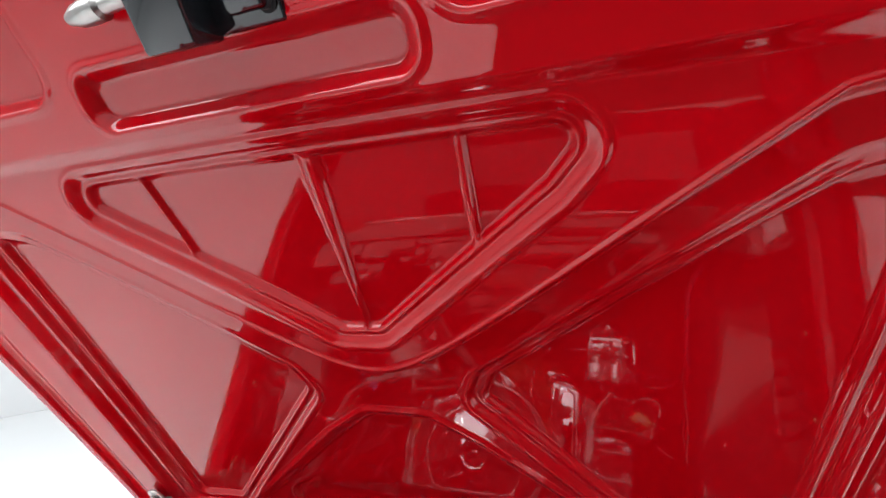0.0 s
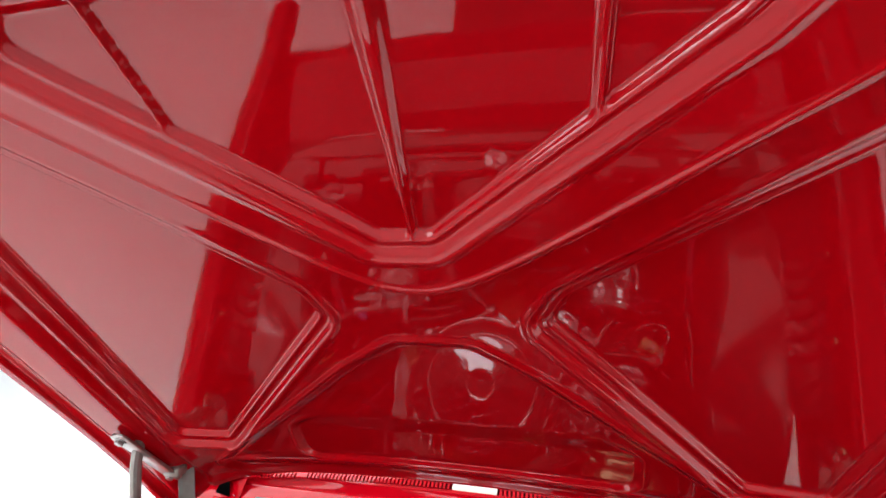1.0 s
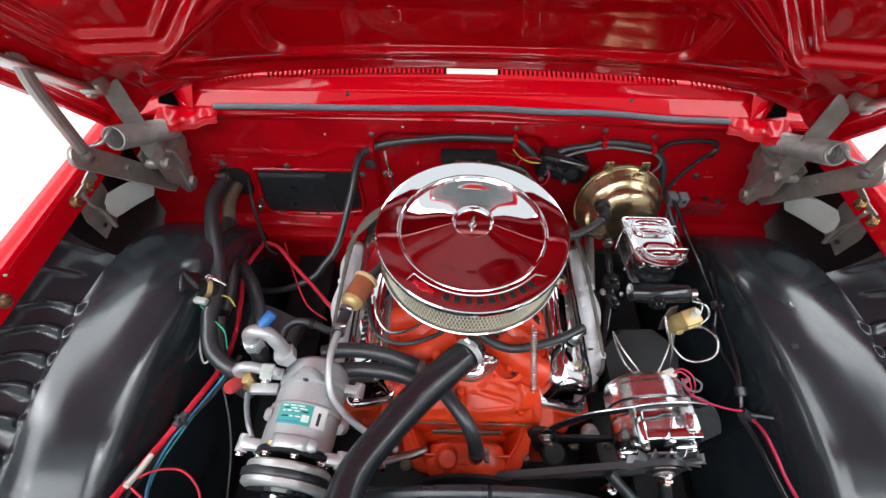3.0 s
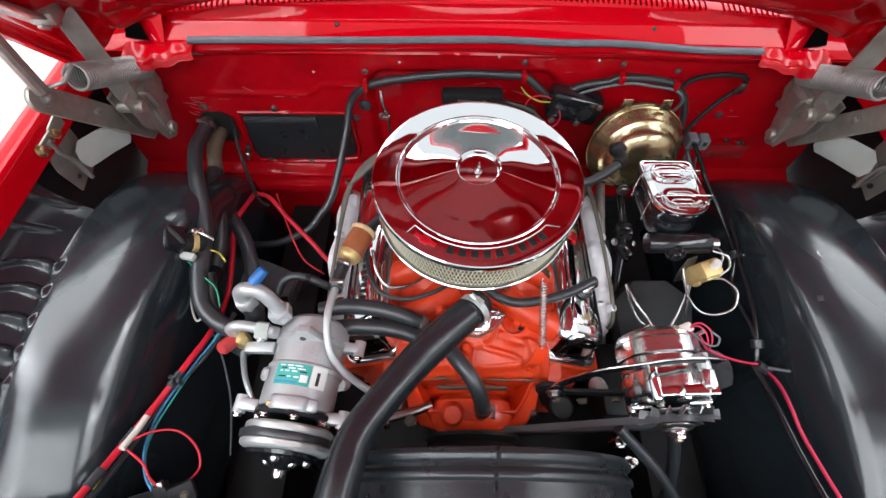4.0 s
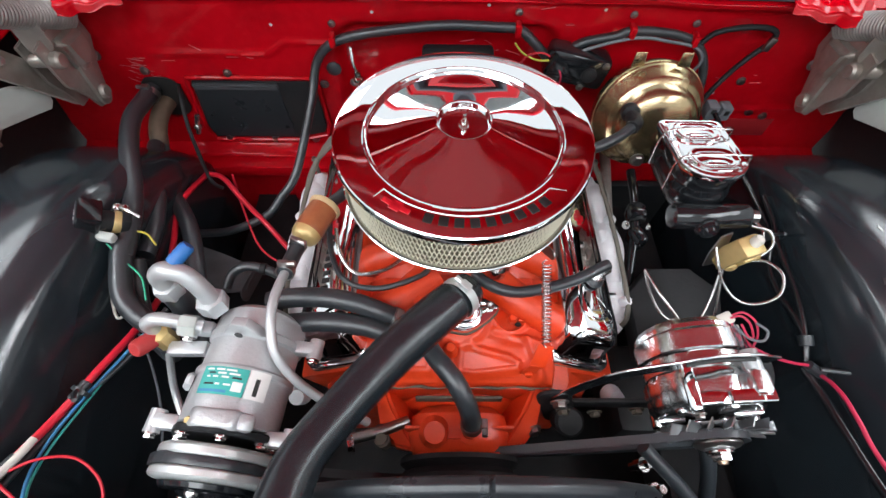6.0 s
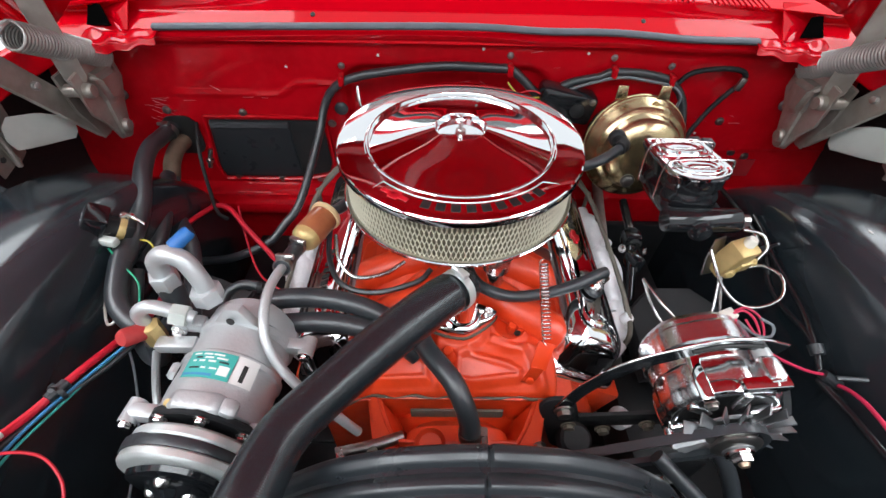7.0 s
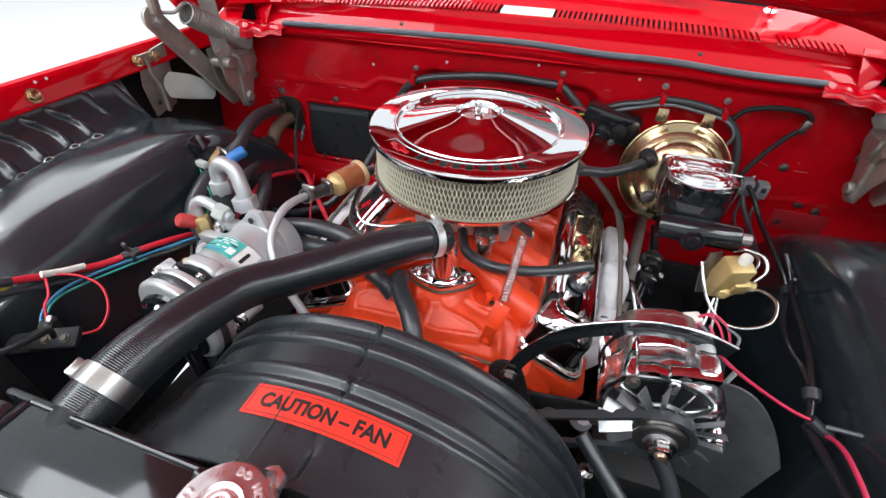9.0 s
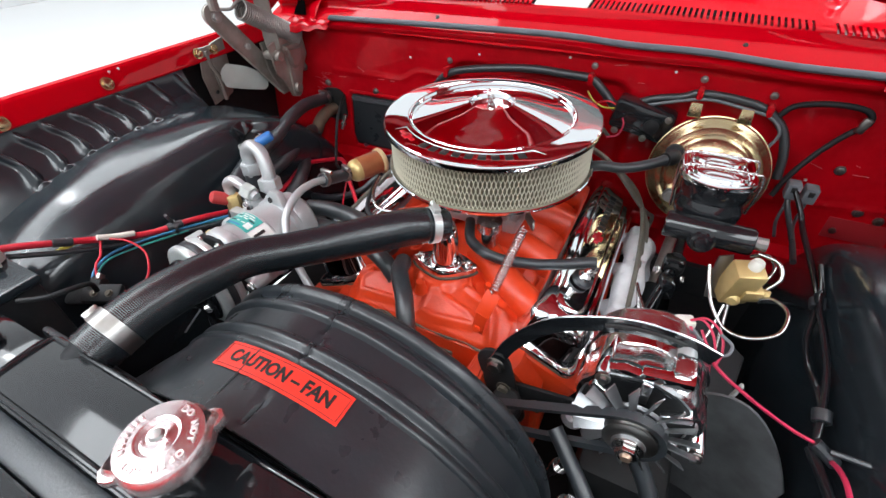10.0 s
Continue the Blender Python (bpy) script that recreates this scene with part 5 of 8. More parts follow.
# ---- alternator side ----
def alternator():
    c = Vector((0.316, -0.352, 0.776))
    top = thing("alternator", (0.316, -0.27, 0.70), "polished chrome alternator with an open fan", "alternator")
    ax = (0, 1, 0)

    def at(d):
        return (c.x, c.y + d, c.z)

    def lobes(k):
        """Flat-sided castings: broad pads with shallow steps between them."""
        q = (k / 72 * 9) % 1
        return 1.0 + (0.035 if q < 0.55 else 0.0)

    part("front_housing", lathe([(0.052, 0.004), (0.060, 0.003), (0.064, 0.006), (0.0665, 0.012), (0.067, 0.040), (0.0645, 0.046)], at(0.036), ax, 72, wobble=lobes), POLISHED, top, smooth=30)
    part("front_web", lathe([(0.0, 0.012), (0.030, 0.012), (0.045, 0.010), (0.058, 0.004), (0.061, 0.008)], at(0.034), ax, 48), MATTBLACK, top, "dark web behind the fan")
    for k in range(6):
        a = radians(30 + 60 * k)
        p = (c.x + 0.044 * math.cos(a), c.y + 0.038, c.z + 0.044 * math.sin(a))
        part("spoke", rounded_box(*p, 0.034, 0.010, 0.012, 0.003, Matrix.Rotation(-a, 4, "Y")), POLISHED, top)
    part("stator_ring", lathe([(0.0645, 0), (0.0660, 0.002), (0.0660, 0.021), (0.0645, 0.023)], at(0.082), ax, 56), ROUGHCHROME, top)
    part("rear_housing", lathe([(0.0650, 0.0), (0.0680, 0.002), (0.0680, 0.026), (0.0655, 0.030), (0.0655, 0.036), (0.060, 0.044), (0.045, 0.050), (0, 0.052)], at(0.105), ax, 72, wobble=lambda k: 1.0 + 0.03 * ((k // 6) % 2)), POLISHED, top, smooth=30)
    # lugs and through bolts
    for ang in (128, 235, 345):
        a = radians(ang)
        p = (c.x + 0.070 * math.cos(a), c.y + 0.04, c.z + 0.070 * math.sin(a))
        part("lug", rounded_box(p[0], p[1] + 0.02, p[2], 0.016, 0.06, 0.016, 0.005, Matrix.Rotation(-a, 4, "Y")), CHROME, top)
        bolt((p[0], p[1] - 0.012, p[2]), (0, -1, 0), STEEL, top, 0.006)
    # flat ledge along the top of the front casting, its ear and the alloy bush
    led = [(-0.044, -0.010), (-0.022, -0.006), (-0.008, -0.006), (0.036, -0.002), (0.040, 0.004), (0.039, 0.011), (-0.008, 0.005), (-0.010, 0.001), (-0.024, 0.003), (-0.046, -0.004)]
    part("ledge", prism(led, 0.016, frame_of((c.x, c.y + 0.052, c.z + 0.068), (1, 0, 0.06), (0, 0, 1)), 0.0025), CHROME, top)
    part("ear", rounded_box(0.3445, -0.292, 0.8475, 0.022, 0.030, 0.022, 0.005), POLISHED, top)
    part("ear_bush", lathe([(0, 0), (0.0085, 0), (0.0095, 0.002), (0.0095, 0.026), (0, 0.026)], (0.3455, -0.280, 0.8490), ax, 20), ALU, top)
    bolt((0.3440, -0.307, 0.8485), (0, -1, 0), ROUGHCHROME, top, 0.0075)
    # fan: a small disc with pitched blades
    part("fan_disc", lathe([(0.018, 0), (0.034, 0.0), (0.036, 0.002), (0.036, 0.0035), (0.018, 0.003)], at(0.022), ax, 40), FANSTEEL, top)
    for k in range(17):
        m = Matrix.Translation(at(0.018)) @ Matrix.Rotation(2 * math.pi * k / 17 + 0.1, 4, "Y")
        bm = bmesh.new()
        lo, hi = [], []
        # a pressed blade: pitched across the shaft, a little broader at its square tip
        for r, chord in ((0.028, 0.0040), (0.044, 0.0058), (0.0655, 0.0074)):
            for q in (-1, 1):
                y, z = q * chord * 0.82, -q * chord * 0.57
                lo.append(bm.verts.new(m @ Vector((r, y - 0.0004, z - 0.0006))))
                hi.append(bm.verts.new(m @ Vector((r, y + 0.0004, z + 0.0006))))
        for q in ((0, 1, 3, 2), (2, 3, 5, 4)):
            bm.faces.new([lo[n] for n in q])
            bm.faces.new([hi[n] for n in q[::-1]])
        for a, b in ((0, 1), (1, 3), (3, 5), (5, 4), (4, 2), (2, 0)):
            bm.faces.new((lo[a], hi[a], hi[b], lo[b]))
        bmesh.ops.recalc_face_normals(bm, faces=bm.faces[:])
        part("fan_blade", bm, FANSTEEL, top, smooth=0)
    # pulley, washer and nut
    part("pulley", lathe([(0, -0.002), (0.022, -0.002), (0.0255, 0.0), (0.028, 0.002), (0.028, 0.004), (0.022, 0.009), (0.028, 0.014), (0.028, 0.016), (0.02, 0.019), (0, 0.019)], at(0.001), ax, 48), STEEL, top, "dull steel pulley")
    part("washer", lathe([(0, 0.003), (0.016, 0.003), (0.0175, 0.0015), (0.0175, 0), (0, 0)], at(-0.001), (0, -1, 0), 28), FANSTEEL, top)
    bolt(at(-0.004), (0, -1, 0), ROUGHCHROME, top, 0.012)
    part("shaft_tip", lathe([(0, 0.006), (0.005, 0.006), (0.0065, 0.003), (0.0065, 0), (0, 0)], at(-0.013), (0, -1, 0), 16), COPPER, top)
    part("plug", rounded_box(0.342, -0.206, 0.832, 0.022, 0.016, 0.013, 0.003, Matrix.Rotation(0.4, 4, "Z")), WIREWHITE, top, "cream plastic plug")


alternator()


def alternator_bracket():
    top = thing("alternator_bracket", (0.14, -0.28, 0.70), "curved chrome slotted alternator strap", "bracket")
    pts = [(0.138, -0.280, 0.724), (0.16, -0.277, 0.774), (0.20, -0.276, 0.826), (0.245, -0.275, 0.853), (0.29, -0.270, 0.864), (0.335, -0.267, 0.862), (0.372, -0.265, 0.850)]
    path = smooth_path(pts, 6)
    secs = []
    for i, p in enumerate(path):
        t = (path[min(i + 1, len(path) - 1)] - path[max(i - 1, 0)]).normalized()
        nrm = Vector((-t.z, 0, t.x))
        w = 0.0085 + 0.0015 * math.sin(i / len(path) * 3.1)
        secs.append([p + nrm * a + Vector((0, b, 0)) for a, b in ((w, -0.002), (w, 0.002), (-w, 0.002), (-w, -0.002))])
    part("strap", loft(secs), GLOSSBLACK, top, smooth=30)
    edge = [(sec[0] + sec[1]) / 2 for sec in secs]
    part("strap_edge", tube(edge, 0.0019, 8, 1), CHROME, top, "bright rolled edge", smooth=80)
    part("slot", tube([q + Vector((0, -0.0022, 0)) for q in path[20:32]], 0.0025, 8, 1), INK, top)
    bolt((0.140, -0.2845, 0.725), (0, -1, 0), STEEL, top, 0.010)
    bm = flat_bar((0.135, -0.276, 0.718), (0.165, -0.280, 0.62), 0.05, 0.006, (0, 1, 0))
    part("lower_arm", bm, MATTBLACK, top)
    part("lower_brace", flat_bar((0.15, -0.27, 0.66), (0.30, -0.28, 0.70), 0.035, 0.006, (0, 1, 0)), MATTBLACK, top)
    for x, z in ((0.155, 0.682), (0.205, 0.672), (0.262, 0.690)):
        bolt((x, -0.286, z), (0, -1, 0), GASKET, top, 0.008)


alternator_bracket()


def belt(name, pts, width=0.011, label="black rubber drive belt"):
    path = [Vector(p) for p in pts]
    secs = []
    for i, p in enumerate(path):
        t = (path[min(i + 1, len(path) - 1)] - path[max(i - 1, 0)]).normalized()
        nrm = Vector((-t.z, 0, t.x))
        secs.append([p + nrm * a + Vector((0, b, 0)) for a, b in ((0.004, -width / 2), (0.004, width / 2), (-0.004, width * 0.32), (-0.004, -width * 0.32))])
    ob = part(name, loft(secs), RUBBER)
    return tagged(ob, label, "belt", "drive belts")


def belts():
    cx, cz, y = 0.316, 0.776, -0.341
    arc = [(cx + 0.033 * math.cos(radians(a)), y, cz + 0.033 * math.sin(radians(a))) for a in range(120, -100, -15)]
    belt("drive_belt", [(-0.06, y, 0.606), (0.10, y, 0.694), (0.25, y, 0.776)] + arc + [(0.22, y, 0.700), (0.10, y, 0.652), (0.0, y, 0.61)])
    belt("drive_belt", [(-0.34, -0.372, 0.70), (-0.352, -0.372, 0.76), (-0.35, -0.372, 0.81)] + [(-0.297 + 0.062 * math.cos(radians(a)), -0.372, 0.785 + 0.062 * math.sin(radians(a))) for a in range(150, -30, -15)] + [(-0.20, -0.372, 0.70), (-0.05, -0.372, 0.60)])
    top = thing("crank_pulley", (0, -0.36, 0.5), "black steel crank pulley", "pulley")
    part("pulley", lathe([(0, 0), (0.09, 0), (0.09, 0.008), (0.08, 0.016), (0.09, 0.024), (0.09, 0.05), (0, 0.05)], (0, -0.33, 0.52), (0, -1, 0), 48), MATTBLACK, top)
    top = thing("pump_pulley", (0, -0.36, 0.64), "black water pump pulley behind the fan", "pulley")
    part("pulley", lathe([(0, 0), (0.085, 0), (0.085, 0.006), (0.075, 0.014), (0.085, 0.022), (0.085, 0.028), (0.0, 0.028)], (0, -0.352, 0.655), (0, -1, 0), 48), MATTBLACK, top)


belts()


def cooling_fan():
    top = thing("cooling_fan", (0, -0.42, 0.65), "black steel cooling fan inside the shroud", "fan")
    part("hub", lathe([(0, 0), (0.055, 0), (0.055, 0.03), (0, 0.03)], (0, -0.39, 0.655), (0, -1, 0), 32), MATTBLACK, top)
    for k in range(6):
        m = Matrix.Translation((0, -0.415, 0.655)) @ Matrix.Rotation(k * math.pi / 3 + 0.3, 4, "Y")
        bm = prism([(0.045, -0.03), (0.20, -0.045), (0.21, 0.03), (0.05, 0.03)], 0.003, m @ Matrix.Rotation(radians(90), 4, "X") @ Matrix.Rotation(radians(25), 4, "X"))
        part("blade", bm, MATTBLACK, top)


cooling_fan()

# ---- fan shroud and radiator ----
SHR, SHZ, SHX = 0.245, 0.660, 0.012


def shroud_point(x, y, lift=0.0):
    """The top of the shroud barrel."""
    r = SHR + 0.0008
    z = SHZ + math.sqrt(max(r * r - min(abs(x - SHX), r) ** 2, 0))
    return Vector((x, y, z + lift))


def fan_shroud():
    top = thing("fan_shroud", (0, -0.5, 0.4), "black plastic fan shroud with stepped ridges and a centre seam", "fan shroud")

    def face(u, v):
        a = radians(205) - radians(230) * u
        # profile along the car: rolled rear lip, two groups of ridges, smooth barrel
        q = np.linspace(0, 1, 19)
        ys = np.array([-0.398, -0.399, -0.404, -0.409, -0.413, -0.420, -0.426, -0.430, -0.434, -0.462, -0.465, -0.468, -0.473, -0.477, -0.481, -0.484, -0.487, -0.54, -0.562])
        rs = np.array([-0.016, -0.003, 0.0, -0.002, -0.008, -0.007, -0.001, -0.001, -0.007, -0.006, -0.001, 0.0, -0.004, -0.006, -0.001, 0.0, -0.003, -0.003, -0.001])
        y = np.interp(v, q, ys)
        r = SHR + np.interp(v, q, rs)
        wide = step(-y, 0.46, 0.56)
        sq = 1 + 0.10 * wide * np.abs(np.sin(2 * a)) ** 1.5
        seam = np.exp(-((a - radians(89) + 0.010 * np.sin(y * 90)) / 0.006) ** 2)
        r = r - 0.004 * seam + 0.0006 * np.sin(a * 21) * np.sin(y * 60)
        return SHX + r * np.cos(a) * sq, y, SHZ + r * np.sin(a)

    sheet("barrel", face, 240, 144, SHROUD, top, thick=0.003, smooth=40)
    pts = [shroud_point(-0.025, y, 0.0003) for y in np.linspace(-0.49, -0.558, 8)]
    part("moulding_line", tube(pts, 0.001, 5, 2), SHROUD, top)
    part("front_flange", rounded_box(0, -0.560, 0.66, 0.60, 0.008, 0.42, 0.004), SHROUD, top)


fan_shroud()


def caution_label():
    def place(x, y, lift):
        return shroud_point(x, y, lift)

    y0, y1, hw, mid = -0.5185, -0.4895, 0.0735, 0.011
    nx, ny = 24, 6
    v = [tuple(place(mid - hw + 2 * hw * i / nx, y0 + (y1 - y0) * j / ny, 0.0008)) for j in range(ny + 1) for i in range(nx + 1)]
    f = [(j * (nx + 1) + i, j * (nx + 1) + i + 1, (j + 1) * (nx + 1) + i + 1, (j + 1) * (nx + 1) + i) for j in range(ny) for i in range(nx)]
    me = bpy.data.meshes.new("caution_label")
    me.from_pydata(v, [], f)
    lab = mesh_part("caution_label", me, LABELRED, None, "", 60)
    tagged(lab, "red-orange sticker with black CAUTION - FAN lettering", "label")
    me = text_mesh("CAUTION \u2013 FAN", 0.029, "lettering")
    xs = [p.co.x for p in me.vertices]
    k = (hw * 1.62) / (max(xs) - min(xs))
    for p in me.vertices:
        w = place(mid + p.co.x * k, (y0 + y1) / 2 + p.co.y * 0.62, 0.0013 + p.co.z * 0.5)
        p.co = w
    mesh_part("lettering", me, INK, lab, "bold black lettering", 0)
    ring = []
    for i in range(25):
        ring.append(place(mid - hw * 0.965 + 1.93 * hw * i / 24, y0 + 0.003, 0.0011))
    for i in range(25):
        ring.append(place(mid + hw * 0.965 - 1.93 * hw * i / 24, y1 - 0.003, 0.0011))
    part("border_line", tube(ring + [ring[0]], 0.0003, 4, 1, caps=False), INK, lab)


caution_label()


def radiator():
    top = thing("radiator", (0, -0.6, 0.3), "black painted radiator with a sloped top tank", "radiator")
    secs = []
    for x, d in ((-0.250, 0.008), (-0.246, 0.002), (-0.238, 0.0), (0.26, 0.0), (0.268, 0.002), (0.272, 0.008)):
        secs.append([(x, -0.566 - d, 0.80), (x, -0.566 - d, 0.889 - d), (x, -0.5675 - d, 0.8935 - d), (x, -0.572, 0.895 - d), (x, -0.626, 0.895 - d), (x, -0.631 + d, 0.8935 - d), (x, -0.633 + d, 0.886), (x, -0.633 + d, 0.80)])
    part("top_tank", loft(secs), GLOSSBLACK, top, "gloss black top tank", smooth=60)
    part("seam_lip", rounded_box(0.011, -0.598, 0.878, 0.53, 0.074, 0.004, 0.0015), GLOSSBLACK, top)
    for y in (-0.5685, -0.6305):
        part("tank_rim", tube([(-0.236, y, 0.8945), (0.0, y, 0.8960), (0.258, y, 0.8945)], 0.0022, 8, 3), GLOSSBLACK, top)
    part("tank_rim", tube([(-0.236, -0.5685, 0.8945), (-0.2375, -0.60, 0.8950), (-0.236, -0.6305, 0.8945)], 0.0022, 8, 3), GLOSSBLACK, top)
    part("core", rounded_box(0, -0.61, 0.60, 0.60, 0.06, 0.40, 0.004), MATTBLACK, top)
    part("tank_step", rounded_box(0.145, -0.598, 0.897, 0.20, 0.055, 0.010, 0.004), GLOSSBLACK, top)
    part("filler_neck", lathe([(0.02, 0), (0.02, 0.03), (0.029, 0.034), (0.029, 0.038), (0.018, 0.038)], (0.0, -0.598, 0.892), (0, 0, 1), 28), GLOSSBLACK, top)
    part("overflow_pipe", tube([(-0.018, -0.588, 0.914), (-0.034, -0.580, 0.914), (-0.046, -0.576, 0.913)], 0.005, 12, 4), GLOSSBLACK, top)
    part("hose_neck", lathe([(0, 0), (0.024, 0), (0.024, 0.03), (0, 0.03)], (-0.200, -0.575, 0.872), (0.05, 0.92, 0.3), 24), MATTBLACK, top)
    for s in (-1, 1):
        part("mount_strap", rounded_box(s * 0.31, -0.60, 0.868, 0.09, 0.06, 0.02, 0.006), GLOSSBLACK, top)
    part("fitting", lathe([(0, 0), (0.009, 0), (0.009, 0.02), (0.006, 0.022), (0.006, 0.034), (0, 0.034)], (0.24, -0.50, 0.66), (1, 0.1, 0), 14), ROUGHCHROME, top)
    return top


RADIATOR = radiator()


def radiator_cap():
    c = Vector((0.0, -0.598, 0.930))
    up = Vector((0, 0, 1))

    def wob(k):
        a = 2 * math.pi * k / 96
        return 1 + 0.16 * (math.exp(-((a - math.pi / 2 + 0.5) / 0.16) ** 2) + math.exp(-((a - 3 * math.pi / 2 + 0.5) / 0.16) ** 2))

    prof = [(0.0, 0.0165), (0.007, 0.0165), (0.0085, 0.0145), (0.0115, 0.0125), (0.013, 0.0125), (0.0145, 0.0150), (0.016, 0.0155), (0.0175, 0.0145), (0.024, 0.0135), (0.0305, 0.0115), (0.0335, 0.007), (0.0335, -0.004), (0.032, -0.005), (0.0, -0.002)]
    bm = lathe(prof[:10], c, up, 96)
    lathe(prof[9:], c, up, 96, bm, wobble=wob)
    cap = part("radiator_cap", bm, CAPSTEEL, RADIATOR, "pinkish metal pressure cap with embossed warning")
    for deg in (62, 242):
        a = radians(deg)
        ear = [(-0.011, -0.006), (0.011, -0.006), (0.008, 0.004), (0.004, 0.0085), (-0.004, 0.0085), (-0.008, 0.004)]
        part("ear", prism(ear, 0.010, Matrix.Translation(c + Vector((0.0335 * math.cos(a), 0.0335 * math.sin(a), -0.004))) @ Matrix.Rotation(a - math.pi / 2, 4, "Z"), 0.002), CAPSTEEL, cap)
    part("rivet", lathe([(0, 0.003), (0.004, 0.0026), (0.006, 0), (0, 0)], c + up * 0.016, up, 18), STEEL, cap)

    def curved(words, start, size):
        for i, ch in enumerate(words):
            if ch == " ":
                continue
            a = radians(start - i * 13.5)
            me = text_mesh(ch, size, "letter")
            m = Matrix.Translation(c + Vector((0.0240 * math.cos(a), 0.0240 * math.sin(a), 0.0140))) @ Matrix.Rotation(a - math.pi / 2, 4, "Z")
            me.transform(m)
            mesh_part("letter", me, LETTERSTEEL, cap, "", 0)

    curved("DO NOT OPEN", 92, 0.0068)
    curved("HOT", -70, 0.0068)
    for k in range(7):
        a = radians(170 + k * 11)
        p = c + Vector((0.0240 * math.cos(a), 0.0240 * math.sin(a), 0.0140))
        part("embossed_bar", rounded_box(*p, 0.0032, 0.0055, 0.0012, 0.0004, Matrix.Rotation(a - math.pi / 2, 4, "Z")), LETTERSTEEL, cap)


radiator_cap()


# ---- air-conditioning compressor and lines ----
CX, CZ = -0.281, 0.789


def compressor():
    top = thing("compressor", (CX, -0.29, 0.72), "cast aluminium air-conditioning compressor with a clutch pulley", "compressor")
    ax = (0, 1, 0)

    def at(y):
        return (CX, y, CZ)

    # front barrel, raised joint, rear barrel and rear head, each a little out of round
    part("body", lathe([(0, 0), (0.052, 0), (0.0575, 0.004), (0.0580, 0.030), (0.0570, 0.056), (0.0575, 0.058), (0.0600, 0.060), (0.0600, 0.066), (0.0570, 0.069), (0, 0.069)], at(-0.340), ax, 56), ALU, top)
    part("rear_barrel", lathe([(0, 0), (0.0560, 0), (0.0555, 0.034), (0.0590, 0.037), (0.0590, 0.045), (0.0560, 0.047), (0, 0.047)], at(-0.271), ax, 56, wobble=lambda k: 1.0 + 0.018 * (k % 14 < 3)), ALU, top)
    part("rear_head", lathe([(0, 0), (0.057, 0), (0.0585, 0.004), (0.056, 0.026), (0.046, 0.034), (0, 0.036)], at(-0.224), ax, 56, wobble=lambda k: 1.0 + 0.05 * math.cos(3 * 2 * math.pi * k / 56 + 0.5)), ALU, top)
    # black front plate with bright bolts
    part("front_plate", lathe([(0, 0), (0.0575, 0), (0.0600, 0.002), (0.0600, 0.007), (0.058, 0.009), (0, 0.009)], at(-0.349), ax, 56, wobble=lambda k: 1.0 + 0.045 * (k % 8 < 3)), MATTBLACK, top, "black front plate")
    for k in range(7):
        a = radians(20 + 51.4 * k)
        p = (CX + 0.0545 * math.cos(a), -0.350, CZ + 0.0545 * math.sin(a))
        bolt(p, (0, -1, 0), ROUGHCHROME, top, 0.0060)
    # nose casting boss on top, with a rusty stain beside it
    secs = [[(CX + 0.004 + x, -0.334 + y, CZ + z) for x, y in stadium(w, l, 0.006, 3)] for w, l, z in ((0.062, 0.024, 0.046), (0.056, 0.022, 0.057), (0.040, 0.018, 0.0625), (0.030, 0.014, 0.0635))]
    part("nose_boss", loft(secs), ALU, top, smooth=50)
    part("side_boss", rounded_box(CX + 0.036, -0.334, CZ + 0.045, 0.020, 0.020, 0.020, 0.006, Matrix.Rotation(0.6, 4, "Y")), ALU, top)
    part("rust_spot", lathe([(0, 0.003), (0.005, 0.003), (0.006, 0), (0, 0)], (CX - 0.022, -0.339, CZ + 0.055), (-0.3, -0.4, 1), 12), BRASS, top, "brass plug")
    # mounting ears
    for s, y, z in ((-1, -0.338, 0.020), (1, -0.343, 0.010), (-1, -0.222, 0.026), (1, -0.228, 0.004)):
        bm = rounded_box(CX + s * 0.066, y, CZ + z, 0.034, 0.018, 0.020, 0.005)
        lathe([(0, -0.013), (0.0095, -0.013), (0.0095, 0.013), (0, 0.013)], (CX + s * 0.080, y, CZ + z), ax, 18, bm)
        part("ear", bm, ALU, top)
        bolt((CX + s * 0.080, y - 0.013, CZ + z), (0, -1, 0), ROUGHCHROME, top, 0.0065)
    bm = prism([(-0.026, 0), (0.026, 0), (0.009, 0.022), (-0.009, 0.022)], 0.014, frame_of((CX + 0.003, -0.224, CZ + 0.053), (1, 0, 0), (0, 0.25, 1)), 0.003)
    part("top_ear", bm, ALU, top)
    part("ear_hole", lathe([(0, 0.001), (0.005, 0.001), (0.005, 0), (0, 0)], (CX + 0.003, -0.2395, CZ + 0.066), (0, -1, 0.2), 14), INK, top)
    part("oil_plug", lathe([(0, 0.008), (0.008, 0.008), (0.011, 0.004), (0.011, 0), (0, 0)], (CX - 0.049, -0.292, CZ + 0.032), (-0.84, 0, 0.54), 6), ALU, top, smooth=0)

    # labels on the curved top: plain teal plate with pale bars, white tag
    def label(name, a0, a1, y0, y1, mat, lift):
        f = lambda u, v: (CX + (0.0600 + lift) * np.cos(radians(a0) + (radians(a1) - radians(a0)) * u), y0 + (y1 - y0) * v, CZ + (0.0600 + lift) * np.sin(radians(a0) + (radians(a1) - radians(a0)) * u))
        return sheet(name, f, 16, 4, mat, top)

    label("teal_label", 117, 64, -0.309, -0.277, TEAL, 0.0004)
    label("white_tag", 63, 39, -0.309, -0.276, WHITELABEL, 0.0003)
    rng = random.Random(3)
